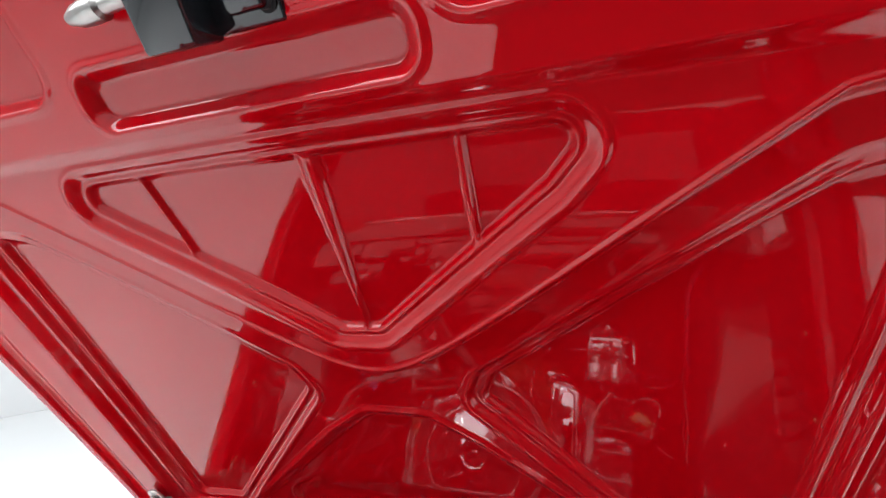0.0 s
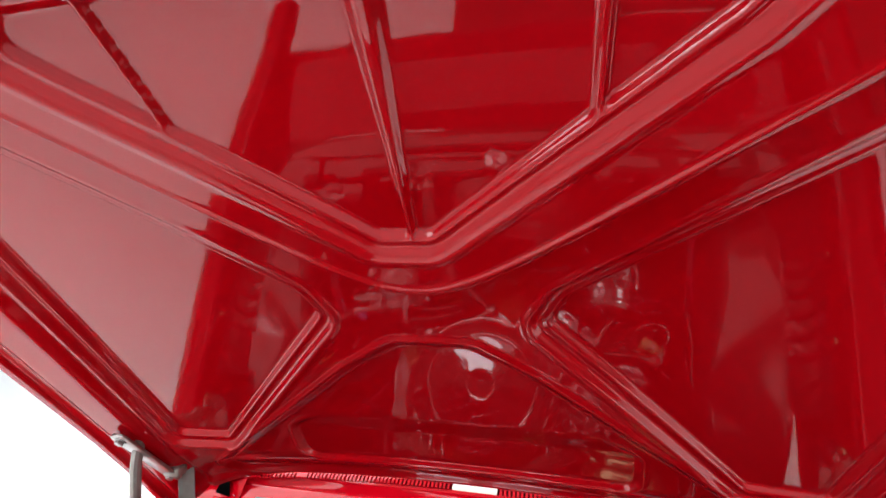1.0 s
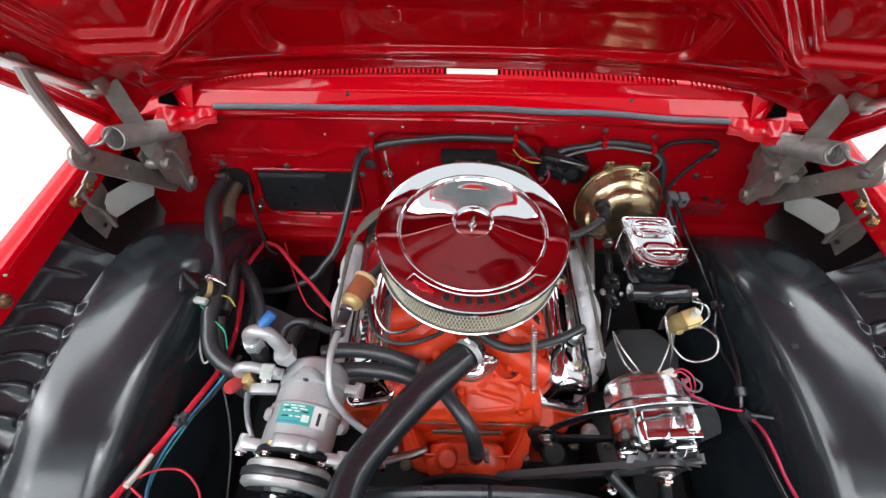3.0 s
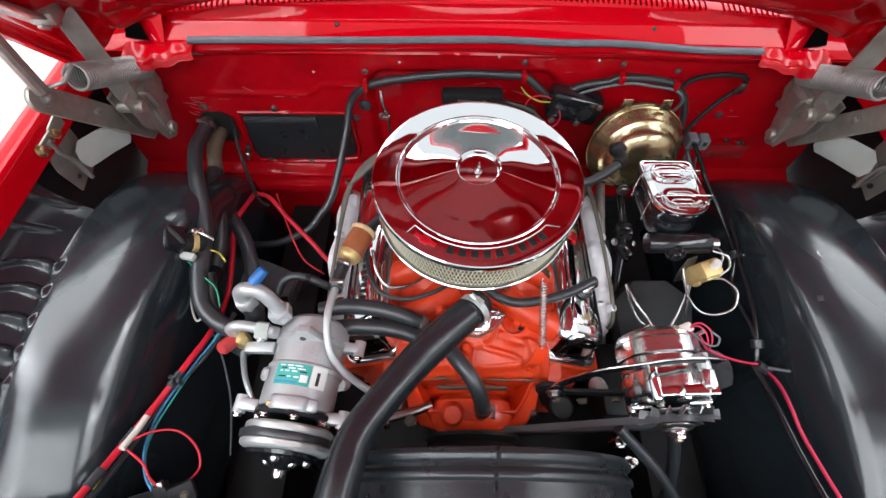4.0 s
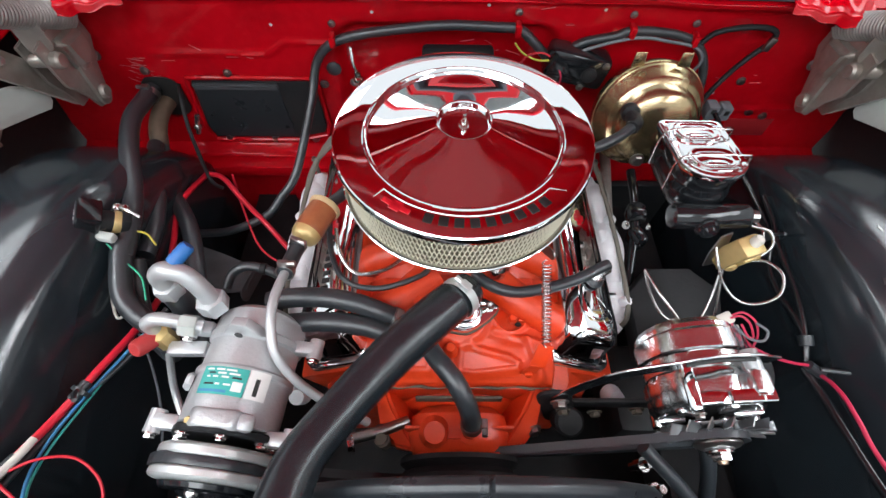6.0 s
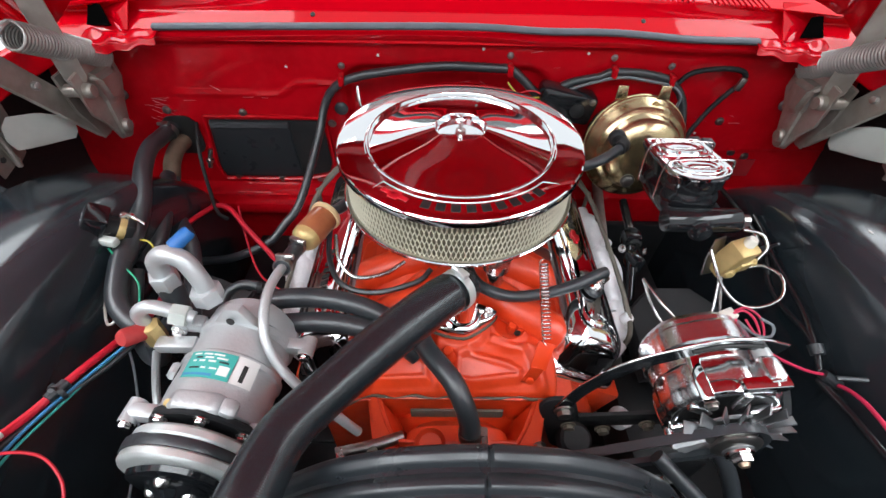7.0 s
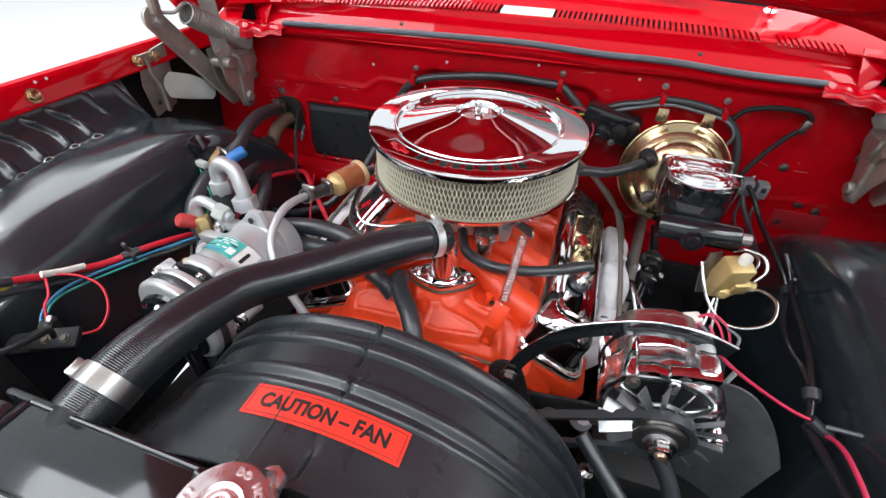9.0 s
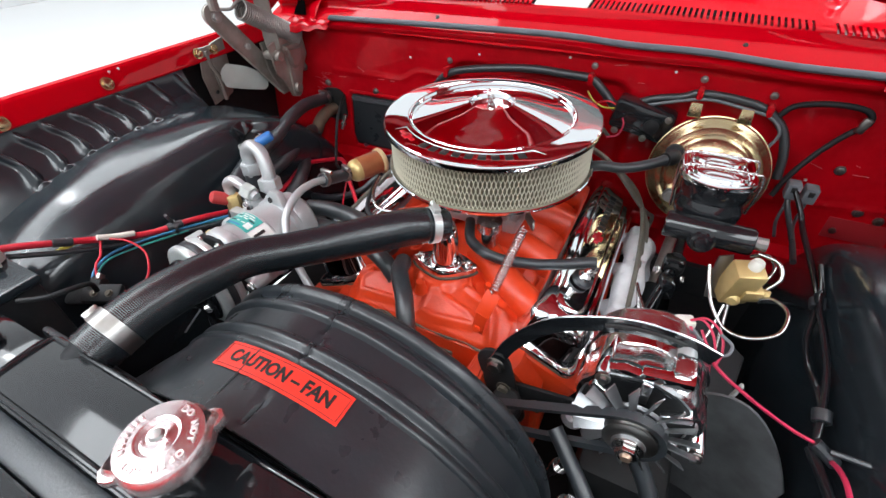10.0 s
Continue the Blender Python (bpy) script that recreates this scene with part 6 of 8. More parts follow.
    for k in range(5):
        y = -0.2805 - 0.0042 * k
        a = 113 - rng.uniform(0, 5)
        while a > 76 and k not in (3,):
            b = a - rng.uniform(4, 13)
            label("print_bar", a, max(b, 70), y - 0.0011, y + 0.0011, WHITELABEL if rng.random() < 0.8 else INK, 0.0008)
            a = b - rng.uniform(1.5, 4)
    label("print_band", 115, 82, -0.3065, -0.3035, WIREBLUE, 0.0008)
    label("print_panel", 78, 67, -0.304, -0.293, WHITELABEL, 0.0009)
    label("code_bar", 55, 50, -0.305, -0.285, INK, 0.0008)
    # clutch: pulley with two bright flanges and the belt between, armature plate and bolts
    part("pulley", lathe([(0.03, 0), (0.061, 0), (0.0655, 0.002), (0.0675, 0.0045), (0.0675, 0.0105), (0.0655, 0.0125), (0.056, 0.0145), (0.056, 0.0225), (0.0645, 0.0245), (0.066, 0.0265), (0.066, 0.0325), (0.064, 0.035), (0.060, 0.037), (0.03, 0.037)], at(-0.396), ax, 64), BRIGHTSTEEL, top, "bright two-flange steel pulley", smooth=30)
    part("groove_band", lathe([(0.0555, 0.0135), (0.0650, 0.0135), (0.0655, 0.0145), (0.0655, 0.0225), (0.0650, 0.0235), (0.0555, 0.0235)], at(-0.396), ax, 56), RUBBER, top, "black belt in the groove")
    part("armature", lathe([(0, -0.006), (0.046, -0.006), (0.052, -0.003), (0.054, 0.002), (0, 0.004)], at(-0.399), ax, 48, wobble=lambda k: 1.0 + 0.07 * math.cos(3 * 2 * math.pi * k / 48)), GLOSSBLACK, top, "black clutch plate")
    part("clutch_hub", lathe([(0, -0.016), (0.014, -0.016), (0.017, -0.012), (0.030, -0.006), (0.034, 0), (0, 0)], at(-0.404), ax, 32), GLOSSBLACK, top)
    for k in range(6):
        a = radians(90 + 60 * k)
        r = 0.036 if k % 2 == 0 else 0.022
        part("rivet", lathe([(0, 0.007), (0.0045, 0.0065), (0.0075, 0.003), (0.0080, 0), (0, 0)], (CX + r * math.cos(a), -0.406 - 0.004 * (k % 2), CZ + r * math.sin(a)), (0, -1, 0), 14), ROUGHCHROME, top)
    part("hub_nut", lathe([(0, 0.012), (0.008, 0.012), (0.010, 0.008), (0.010, 0), (0, 0)], at(-0.419), (0, -1, 0), 16), ROUGHCHROME, top)
    # lower bracket legs
    part("support_leg", flat_bar((CX + 0.01, -0.36, 0.73), (CX + 0.03, -0.37, 0.45), 0.05, 0.006, (0, 1, 0)), MATTBLACK, top)
    part("support_tube", tube([(CX - 0.03, -0.385, 0.735), (CX - 0.04, -0.39, 0.45)], 0.008, 10, 2), STEEL, top)
    part("support_tube", tube([(CX - 0.012, -0.388, 0.735), (CX - 0.018, -0.392, 0.45)], 0.011, 12, 2), GLOSSBLACK, top)
    top.rotation_euler = (0, 0, -0.10)


compressor()


def ac_fittings():
    top = thing("suction_line", (-0.33, -0.19, 0.84), "silver suction elbow with hex nuts and a blue cap", "pipe")
    part("elbow", tube([(-0.318, -0.195, 0.848), (-0.322, -0.19, 0.872), (-0.336, -0.182, 0.898), (-0.356, -0.180, 0.905), (-0.371, -0.180, 0.893), (-0.374, -0.180, 0.872)], 0.0115, 20, 7), ALU, top, smooth=80)
    m = axis_matrix((-0.318, -0.196, 0.838), (-0.1, 0.1, 1))
    hexa = [(0.019 * math.cos(k * math.pi / 3), 0.019 * math.sin(k * math.pi / 3)) for k in range(6)]
    part("hex_nut", prism(hexa, 0.022, m, 0.002), ALU, top)
    m = axis_matrix((-0.374, -0.180, 0.848), (0, 0, 1))
    part("hex_nut", prism([(x * 0.9, y * 0.9) for x, y in hexa], 0.024, m, 0.002), ALU, top)
    part("service_port", tube([(-0.352, -0.176, 0.905), (-0.345, -0.168, 0.912)], 0.007, 12, 2), ALU, top)
    part("blue_cap", lathe([(0, 0.028), (0.007, 0.028), (0.009, 0.024), (0.009, 0.0), (0, 0)], (-0.348, -0.172, 0.909), (0.6, 0.65, 0.35), 18), BLUECAP, top, "blue plastic cap")
    top = thing("discharge_line", (-0.37, -0.23, 0.82), "silver discharge elbow with a dull red cap", "pipe")
    part("elbow", tube([(-0.330, -0.222, 0.835), (-0.352, -0.220, 0.845), (-0.378, -0.220, 0.855), (-0.395, -0.222, 0.845), (-0.396, -0.222, 0.825)], 0.0085, 18, 7), ALU, top, smooth=80)
    m = axis_matrix((-0.336, -0.222, 0.838), (-1, 0, 0.3))
    part("hex_nut", prism([(x * 0.75, y * 0.75) for x, y in hexa], 0.02, m, 0.002), PALE, top)
    m = axis_matrix((-0.390, -0.226, 0.790), (0, 0, 1))
    part("brass_nut", prism([(x * 0.7, y * 0.7) for x, y in hexa], 0.036, m, 0.002), BRASS, top)
    part("red_cap", lathe([(0, 0.026), (0.009, 0.026), (0.0115, 0.022), (0.0115, 0.0), (0, 0)], (-0.399, -0.232, 0.818), (-0.3, -0.75, 0.55), 18), REDCAP, top, "dull red plastic cap")
    part("link_block", rounded_box(-0.358, -0.238, 0.800, 0.05, 0.018, 0.016, 0.003), ALU, top)
    # big hose from the discharge side round to the switch, and from suction to the firewall
    hoses = (
        ("ac_hose", [(-0.374, -0.180, 0.850), (-0.376, -0.185, 0.81), (-0.40, -0.195, 0.77), (-0.45, -0.185, 0.755), (-0.495, -0.15, 0.768), (-0.508, -0.10, 0.788), (-0.510, -0.07, 0.798)], 0.0155),
        ("ac_hose", [(-0.396, -0.226, 0.79), (-0.41, -0.225, 0.745), (-0.455, -0.195, 0.715), (-0.50, -0.14, 0.72), (-0.512, -0.075, 0.755)], 0.013),
        ("heater_hose", [(-0.600, 0.300, 0.789), (-0.602, 0.255, 0.793), (-0.598, 0.20, 0.800), (-0.570, 0.12, 0.805), (-0.530, 0.03, 0.805), (-0.512, -0.03, 0.803), (-0.508, -0.09, 0.790)], 0.0155),
        ("heater_hose", [(-0.592, 0.22, 0.725), (-0.575, 0.17, 0.70), (-0.535, 0.10, 0.70), (-0.478, 0.02, 0.712), (-0.445, -0.06, 0.705), (-0.43, -0.13, 0.68), (-0.42, -0.17, 0.65)], 0.0145),
        ("heater_hose", [(-0.588, 0.20, 0.735), (-0.565, 0.13, 0.745), (-0.535, 0.07, 0.745), (-0.515, 0.0, 0.745), (-0.51, -0.06, 0.745)], 0.0145),
        ("heater_hose", [(-0.270, -0.168, 0.798), (-0.235, -0.163, 0.802), (-0.19, -0.164, 0.804), (-0.145, -0.171, 0.801), (-0.105, -0.182, 0.790), (-0.080, -0.190, 0.778)], 0.0140),
        ("heater_hose", [(-0.260, -0.196, 0.784), (-0.19, -0.194, 0.790), (-0.13, -0.200, 0.787), (-0.080, -0.216, 0.777), (-0.055, -0.225, 0.760)], 0.0140),
    )
    for name, pts, r in hoses:
        t = thing(name, pts[0], "black rubber coolant and refrigerant hose", "hose", "engine bay hoses")
        part("hose", tube(pts, r, 18, 8), RUBBER, t, smooth=80)
        if name == "heater_hose" and pts[0][1] > 0.25:
            clamp((-0.600, 0.285, 0.788), (0, -1, -0.1), 0.0152, t)
    t = thing("heater_elbow", (-0.57, 0.25, 0.73), "rusty brown heater pipe elbow", "pipe")
    part("elbow", tube([(-0.59, 0.307, 0.755), (-0.592, 0.27, 0.755), (-0.594, 0.24, 0.742), (-0.592, 0.215, 0.722)], 0.0165, 18, 7), material("rusty_brown_metal", (0.16, 0.11, 0.075), 0.7, metal=0.2, stain=0.5, stain_size=40, bump=0.5), t, smooth=80)
    clamp((-0.092, -0.186, 0.784), (1, -0.3, -0.4), 0.0148, thing("pipe_clip", (-0.092, -0.186, 0.784), "steel clamp on the heater hose end", "clamp"))


ac_fittings()


def pressure_switch():
    c = Vector((-0.541, -0.058, 0.842))
    ax = Vector((0.70, 0.28, -0.62)).normalized()
    top = thing("pressure_switch", tuple(c), "black plastic pressure switch with a pale printed face", "switch")
    m = axis_matrix((0, 0, 0), ax)
    part("connector", rounded_box(*c, 0.042, 0.042, 0.030, 0.003, m), GLOSSBLACK, top, "black square plastic connector")
    part("face", rounded_box(*(c - ax * 0.0155), 0.032, 0.032, 0.001, 0.0004, m), MATTGREY, top, "grey printed face")
    for k in range(3):
        part("print_bar", rounded_box(*(c - ax * 0.0163 + m.to_3x3() @ Vector((-0.007 + 0.007 * k, 0.003 * (k % 2), 0))), 0.003, 0.012, 0.0006, 0.0002, m), WHITELABEL, top)
    part("barrel", lathe([(0, 0), (0.0145, 0), (0.0155, 0.002), (0.0155, 0.020), (0, 0.020)], c + ax * 0.011, ax, 22), MATTBLACK, top)
    part("valve_collar", lathe([(0, 0), (0.0165, 0), (0.0175, 0.003), (0.0165, 0.010), (0, 0.010)], c + ax * 0.030, ax, 22), BRASS, top, "brass collar")
    part("bracket", rounded_box(*(c + ax * 0.045), 0.030, 0.040, 0.012, 0.003, m), MATTBLACK, top)
    part("pigtail_plug", rounded_box(*(c + ax * 0.030 + Vector((-0.004, -0.026, -0.002))), 0.036, 0.014, 0.013, 0.004, Matrix.Rotation(-0.2, 4, "Z")), PALE, top, "grey pigtail plug")
    p = c + ax * 0.040
    for dx, dy in ((-0.006, 0.02), (0.006, 0.018), (-0.012, -0.016)):
        bolt(p + Vector((dx, dy, 0.012)), (0.1, -0.1, 1), ROUGHCHROME, top, 0.0045)
    part("lever", tube([p + Vector((0.002, 0.016, 0.016)), p + Vector((0.016, 0.010, 0.016)), p + Vector((0.034, 0.002, 0.010))], 0.0028, 8, 5), TUBESTEEL, top)
    wire("white_lead", [(-0.540, -0.078, 0.820), (-0.534, -0.098, 0.792), (-0.531, -0.115, 0.766), (-0.527, -0.145, 0.748), (-0.515, -0.168, 0.740), (-0.506, -0.160, 0.742), (-0.511, -0.135, 0.752)], 0.002, WIREWHITE, top)
    wire("green_lead", [(-0.522, -0.082, 0.812), (-0.50, -0.10, 0.795), (-0.475, -0.12, 0.78), (-0.465, -0.15, 0.765)], 0.0016, WIREGREEN, top)
    wire("yellow_lead", [(-0.505, -0.05, 0.80), (-0.48, -0.055, 0.80), (-0.465, -0.07, 0.79)], 0.0016, WIREYELLOW, top)


pressure_switch()


# ---- fuel filter and lines ----
def fuel_filter():
    a, b = Vector((-0.228, -0.092, 0.838)), Vector((-0.203, -0.030, 0.838))
    d = b - a
    top = thing("fuel_filter", tuple(a), "amber plastic inline fuel filter with a brass base", "fuel filter")
    part("bowl", lathe([(0, 0.018), (0.021, 0.018), (0.0215, 0.020), (0.0215, d.length - 0.004), (0, d.length - 0.004)], a, d, 32), AMBER, top)
    part("brass_base", lathe([(0, -0.006), (0.008, -0.006), (0.010, 0.0), (0.017, 0.004), (0.0205, 0.010), (0.021, 0.019), (0, 0.019)], a, d, 32), BRASS, top)
    part("rim", lathe([(0.02, -0.005), (0.0235, -0.005), (0.0245, -0.002), (0.0245, 0.002), (0.0225, 0.004), (0, 0.004)], b, d, 32), AMBERCAP, top)
    top = thing("fuel_line", (-0.23, -0.15, 0.8), "bright steel fuel line with a short rubber hose", "pipe")
    part("rubber_hose", tube([a - d * 0.05, Vector((-0.232, -0.118, 0.844)), Vector((-0.234, -0.155, 0.856))], 0.0105, 14, 5), RUBBER, top, smooth=80)
    part("pipe", tube([(-0.233, -0.145, 0.853), (-0.236, -0.175, 0.861), (-0.238, -0.205, 0.862), (-0.236, -0.235, 0.853), (-0.230, -0.258, 0.838), (-0.214, -0.277, 0.814), (-0.190, -0.292, 0.788), (-0.160, -0.304, 0.758), (-0.13, -0.31, 0.71)], 0.0062, 12, 8), ALU, top, smooth=80)
    clamp((-0.234, -0.152, 0.855), (0.02, 0.94, -0.3), 0.0112, top, 0.008)
    clamp(a - d * 0.12, d, 0.0112, top, 0.008)
    part("carb_hose", tube([b + d * 0.02, b + d * 0.35 + Vector((0.01, 0, -0.002)), (-0.165, 0.02, 0.83), (-0.12, 0.03, 0.82)], 0.009, 12, 6), RUBBER, top, smooth=80)


fuel_filter()


# ---- brakes ----
def brake_booster():
    c = Vector((0.346, 0.205, 0.820))
    d = Vector((0.0, -0.96, 0.28)).normalized()
    top = thing("brake_booster", tuple(c), "gold zinc plated round brake booster on the firewall", "brake booster")
    part("front_shell", lathe([(0.097, -0.008), (0.097, 0.006), (0.094, 0.012), (0.088, 0.018), (0.083, 0.032), (0.080, 0.035), (0.073, 0.039), (0.068, 0.053), (0.060, 0.062), (0.038, 0.068), (0, 0.068)], c, d, 72), GOLD, top)
    part("clinch_ring", lathe([(0.096, -0.004), (0.099, -0.003), (0.099, 0.003), (0.096, 0.004)], c, d, 72), GOLD, top)
    part("rear_shell", lathe([(0.097, 0.006), (0.095, -0.02), (0.08, -0.05), (0.06, -0.06), (0, -0.06)], c, d, 56), GOLD, top)
    for x in (-0.035, 0.035):
        p = c + Vector((x * 1.1 - 0.01, 0.012, 0.092))
        part("tab", prism([(-0.011, 0), (0.011, 0), (0.009, 0.024), (-0.009, 0.024)], 0.003, frame_of(p, (1, 0, 0), (0, 0.15, 1)), 0.0008), GOLD, top)
    v = c + d * 0.052 + Vector((-0.060, 0, 0.036))
    part("check_valve", lathe([(0, 0), (0.015, 0), (0.015, 0.012), (0.010, 0.016), (0.010, 0.030), (0, 0.030)], v, (-0.1, -0.97, 0.2), 18), MATTBLACK, top, "black rubber check valve")
    part("valve_elbow", tube([v + Vector((0, -0.022, 0.004)), v + Vector((-0.002, -0.040, 0.008)), v + Vector((-0.012, -0.052, 0.009))], 0.0115, 14, 5), MATTBLACK, top, "black elbow", smooth=80)
    hose = thing("vacuum_hose", (0.25, 0.05, 0.82), "black vacuum hose to the brake booster", "hose")
    part("hose", tube([v + Vector((-0.008, -0.048, 0.009)), (0.250, 0.088, 0.872), (0.215, 0.072, 0.866), (0.18, 0.062, 0.868), (0.13, 0.06, 0.85)], 0.0085, 14, 7), RUBBER, hose, smooth=80)


brake_booster()


def master_cylinder():
    d = Vector((0.0, -0.985, 0.15)).normalized()
    up = Vector((0, 0.15, 0.985)).normalized()
    x = Vector((1, 0, 0))
    o = Vector((0.342, 0.018, 0.884))
    top = thing("master_cylinder", tuple(o), "black cast brake master cylinder with a chrome lid", "master cylinder")
    rot = Matrix((x, -d, up)).transposed().to_4x4()

    def loc(a, b, c):
        return o + x * a - d * b + up * c

    def outline(w, l, mid=-0.006):
        """Square towards the booster, rounded at the free end."""
        pts = []
        for k in range(13):
            a = math.pi * (1 + k / 12)
            pts.append((w / 2 * math.cos(a), mid - l / 2 + w * 0.40 + w * 0.40 * math.sin(a)))
        for cx, a0 in ((1, 0), (-1, 90)):
            for k in range(5):
                a = radians(a0 + 90 * k / 4)
                pts.append((cx * (w / 2 - 0.010) + 0.010 * math.cos(a), mid + l / 2 - 0.010 + 0.010 * math.sin(a)))
        return pts

    def shell(rows):
        return loft([[loc(px, py, z) for px, py in outline(w, l)] for w, l, z in rows])

    part("reservoir", shell(((0.064, 0.104, -0.040), (0.076, 0.116, -0.030), (0.085, 0.126, -0.014), (0.086, 0.127, -0.004), (0.080, 0.121, 0.004), (0.080, 0.121, 0.008), (0.086, 0.127, 0.014), (0.087, 0.128, 0.030))), GLOSSBLACK, top, "black cast reservoir", smooth=45)
    part("bore", lathe([(0, 0), (0.022, 0), (0.022, 0.135), (0.019, 0.140), (0, 0.140)], loc(0.0, 0.075, -0.036), d, 28), GLOSSBLACK, top)
    part("cross_bore", lathe([(0, 0), (0.0165, 0), (0.018, 0.003), (0.018, 0.103), (0.0165, 0.106), (0, 0.106)], loc(-0.047, -0.080, -0.026), x, 26), GLOSSBLACK, top)
    part("end_cap", lathe([(0, 0.012), (0.007, 0.012), (0.009, 0.008), (0.013, 0.008), (0.0145, 0.003), (0.017, 0.002), (0.017, 0.0), (0, 0)], loc(0.0, -0.097, -0.032), d, 24), GLOSSBLACK, top)
    # lid: raised double rim and two oval pans
    part("lid", shell(((0.093, 0.134, 0.030), (0.094, 0.135, 0.036), (0.092, 0.133, 0.0385), (0.086, 0.127, 0.0385), (0.081, 0.123, 0.0365), (0.077, 0.119, 0.0365), (0.075, 0.117, 0.0395), (0.071, 0.113, 0.0395), (0.069, 0.111, 0.038))), CHROME, top, "chrome lid", smooth=40)
    for b in (-0.036, 0.026):
        secs = [[loc(px, py + b, z) for px, py in stadium(w, l, min(w, l) * 0.46, 8)] for w, l, z in ((0.068, 0.046, 0.038), (0.066, 0.044, 0.0425), (0.062, 0.040, 0.0430), (0.057, 0.035, 0.0410), (0.046, 0.025, 0.0415), (0.03, 0.014, 0.0435))]
        part("lid_dome", loft(secs), CHROME, top, smooth=60)
    for b in (-0.040, 0.022):
        pts = [loc(-0.046, b + 0.01, -0.020), loc(-0.048, b + 0.005, 0.030), loc(-0.040, b, 0.047), loc(0, b, 0.050), loc(0.038, b, 0.049), loc(0.049, b + 0.003, 0.044), loc(0.050, b + 0.006, 0.020), loc(0.046, b + 0.01, -0.010)]
        part("bail_wire", tube(pts, 0.0017, 8, 7), ROUGHCHROME, top, "bright spring wire bail", smooth=80)
    bolt(loc(-0.045, 0.074, -0.045), d, STEEL, top, 0.009)
    bolt(loc(0.045, 0.074, -0.045), d, STEEL, top, 0.009)
    part("outlet_nut", lathe([(0, 0), (0.009, 0), (0.009, 0.016), (0, 0.016)], loc(0.058, -0.080, -0.026), x, 10), STEEL, top)


master_cylinder()


def proportioning_valve():
    c = Vector((0.400, -0.098, 0.828))
    top = thing("brake_valve", tuple(c), "brass brake proportioning valve with bent steel lines", "valve")
    m = Matrix.Rotation(radians(20), 4, "Z") @ Matrix.Rotation(radians(15), 4, "X")
    part("body", rounded_box(*c, 0.036, 0.030, 0.064, 0.004, m), BRASS, top)
    part("side_boss", rounded_box(*(c + m.to_3x3() @ Vector((0.014, -0.008, -0.008))), 0.024, 0.022, 0.022, 0.003, m), BRASS, top)
    part("front_plug", lathe([(0, 0.009), (0.005, 0.009), (0.009, 0.006), (0.009, 0), (0, 0)], c + m.to_3x3() @ Vector((-0.003, -0.012, -0.020)), (-0.1, -1, 0.1), 18), BRASS, top)
    part("line_nut", lathe([(0, 0.012), (0.005, 0.012), (0.006, 0.009), (0.006, 0), (0, 0)], c + m.to_3x3() @ Vector((0.024, -0.010, -0.006)), (1, -0.2, 0.1), 6), BRASS, top, smooth=0)
    part("sensor", lathe([(0, 0.014), (0.006, 0.014), (0.008, 0.010), (0.008, 0), (0, 0)], c + m.to_3x3() @ Vector((0.004, 0.002, 0.029)), (0.2, 0, 1), 16), WIREWHITE, top, "cream plastic sensor")
    part("bracket", prism([(-0.006, 0), (0.012, 0), (0.014, 0.05), (0.010, 0.070), (-0.006, 0.066), (-0.010, 0.03)], 0.003, frame_of(c + Vector((-0.024, 0.004, -0.040)), (1, 0.25, 0), (0, 0.15, 1)), 0.001), STEEL, top, "flat grey steel bracket")
    lines = (
        [(0.428, -0.105, 0.815), (0.440, -0.112, 0.825), (0.452, -0.135, 0.828), (0.446, -0.160, 0.815), (0.420, -0.168, 0.802), (0.395, -0.160, 0.798), (0.376, -0.14, 0.81), (0.365, -0.12, 0.83), (0.36, -0.10, 0.845)],
        [(0.408, -0.055, 0.842), (0.425, -0.06, 0.852), (0.432, -0.08, 0.850), (0.425, -0.098, 0.838)],
        [(0.410, -0.075, 0.862), (0.432, -0.085, 0.862), (0.438, -0.10, 0.85), (0.428, -0.108, 0.835)],
        [(0.395, -0.105, 0.79), (0.385, -0.14, 0.755), (0.36, -0.17, 0.735), (0.32, -0.16, 0.735), (0.30, -0.13, 0.75), (0.285, -0.10, 0.78)],
        [(0.285, -0.10, 0.78), (0.30, -0.14, 0.775), (0.325, -0.175, 0.76), (0.345, -0.21, 0.735), (0.33, -0.235, 0.725), (0.305, -0.225, 0.73), (0.30, -0.195, 0.745), (0.32, -0.17, 0.75), (0.35, -0.17, 0.74)],
        [(0.40, -0.10, 0.79), (0.402, -0.15, 0.73), (0.40, -0.19, 0.66), (0.41, -0.2, 0.55)],
    )
    for pts in lines:
        part("brake_line", tube(pts, 0.0024, 8, 8), TUBESTEEL, top, smooth=80)


proportioning_valve()


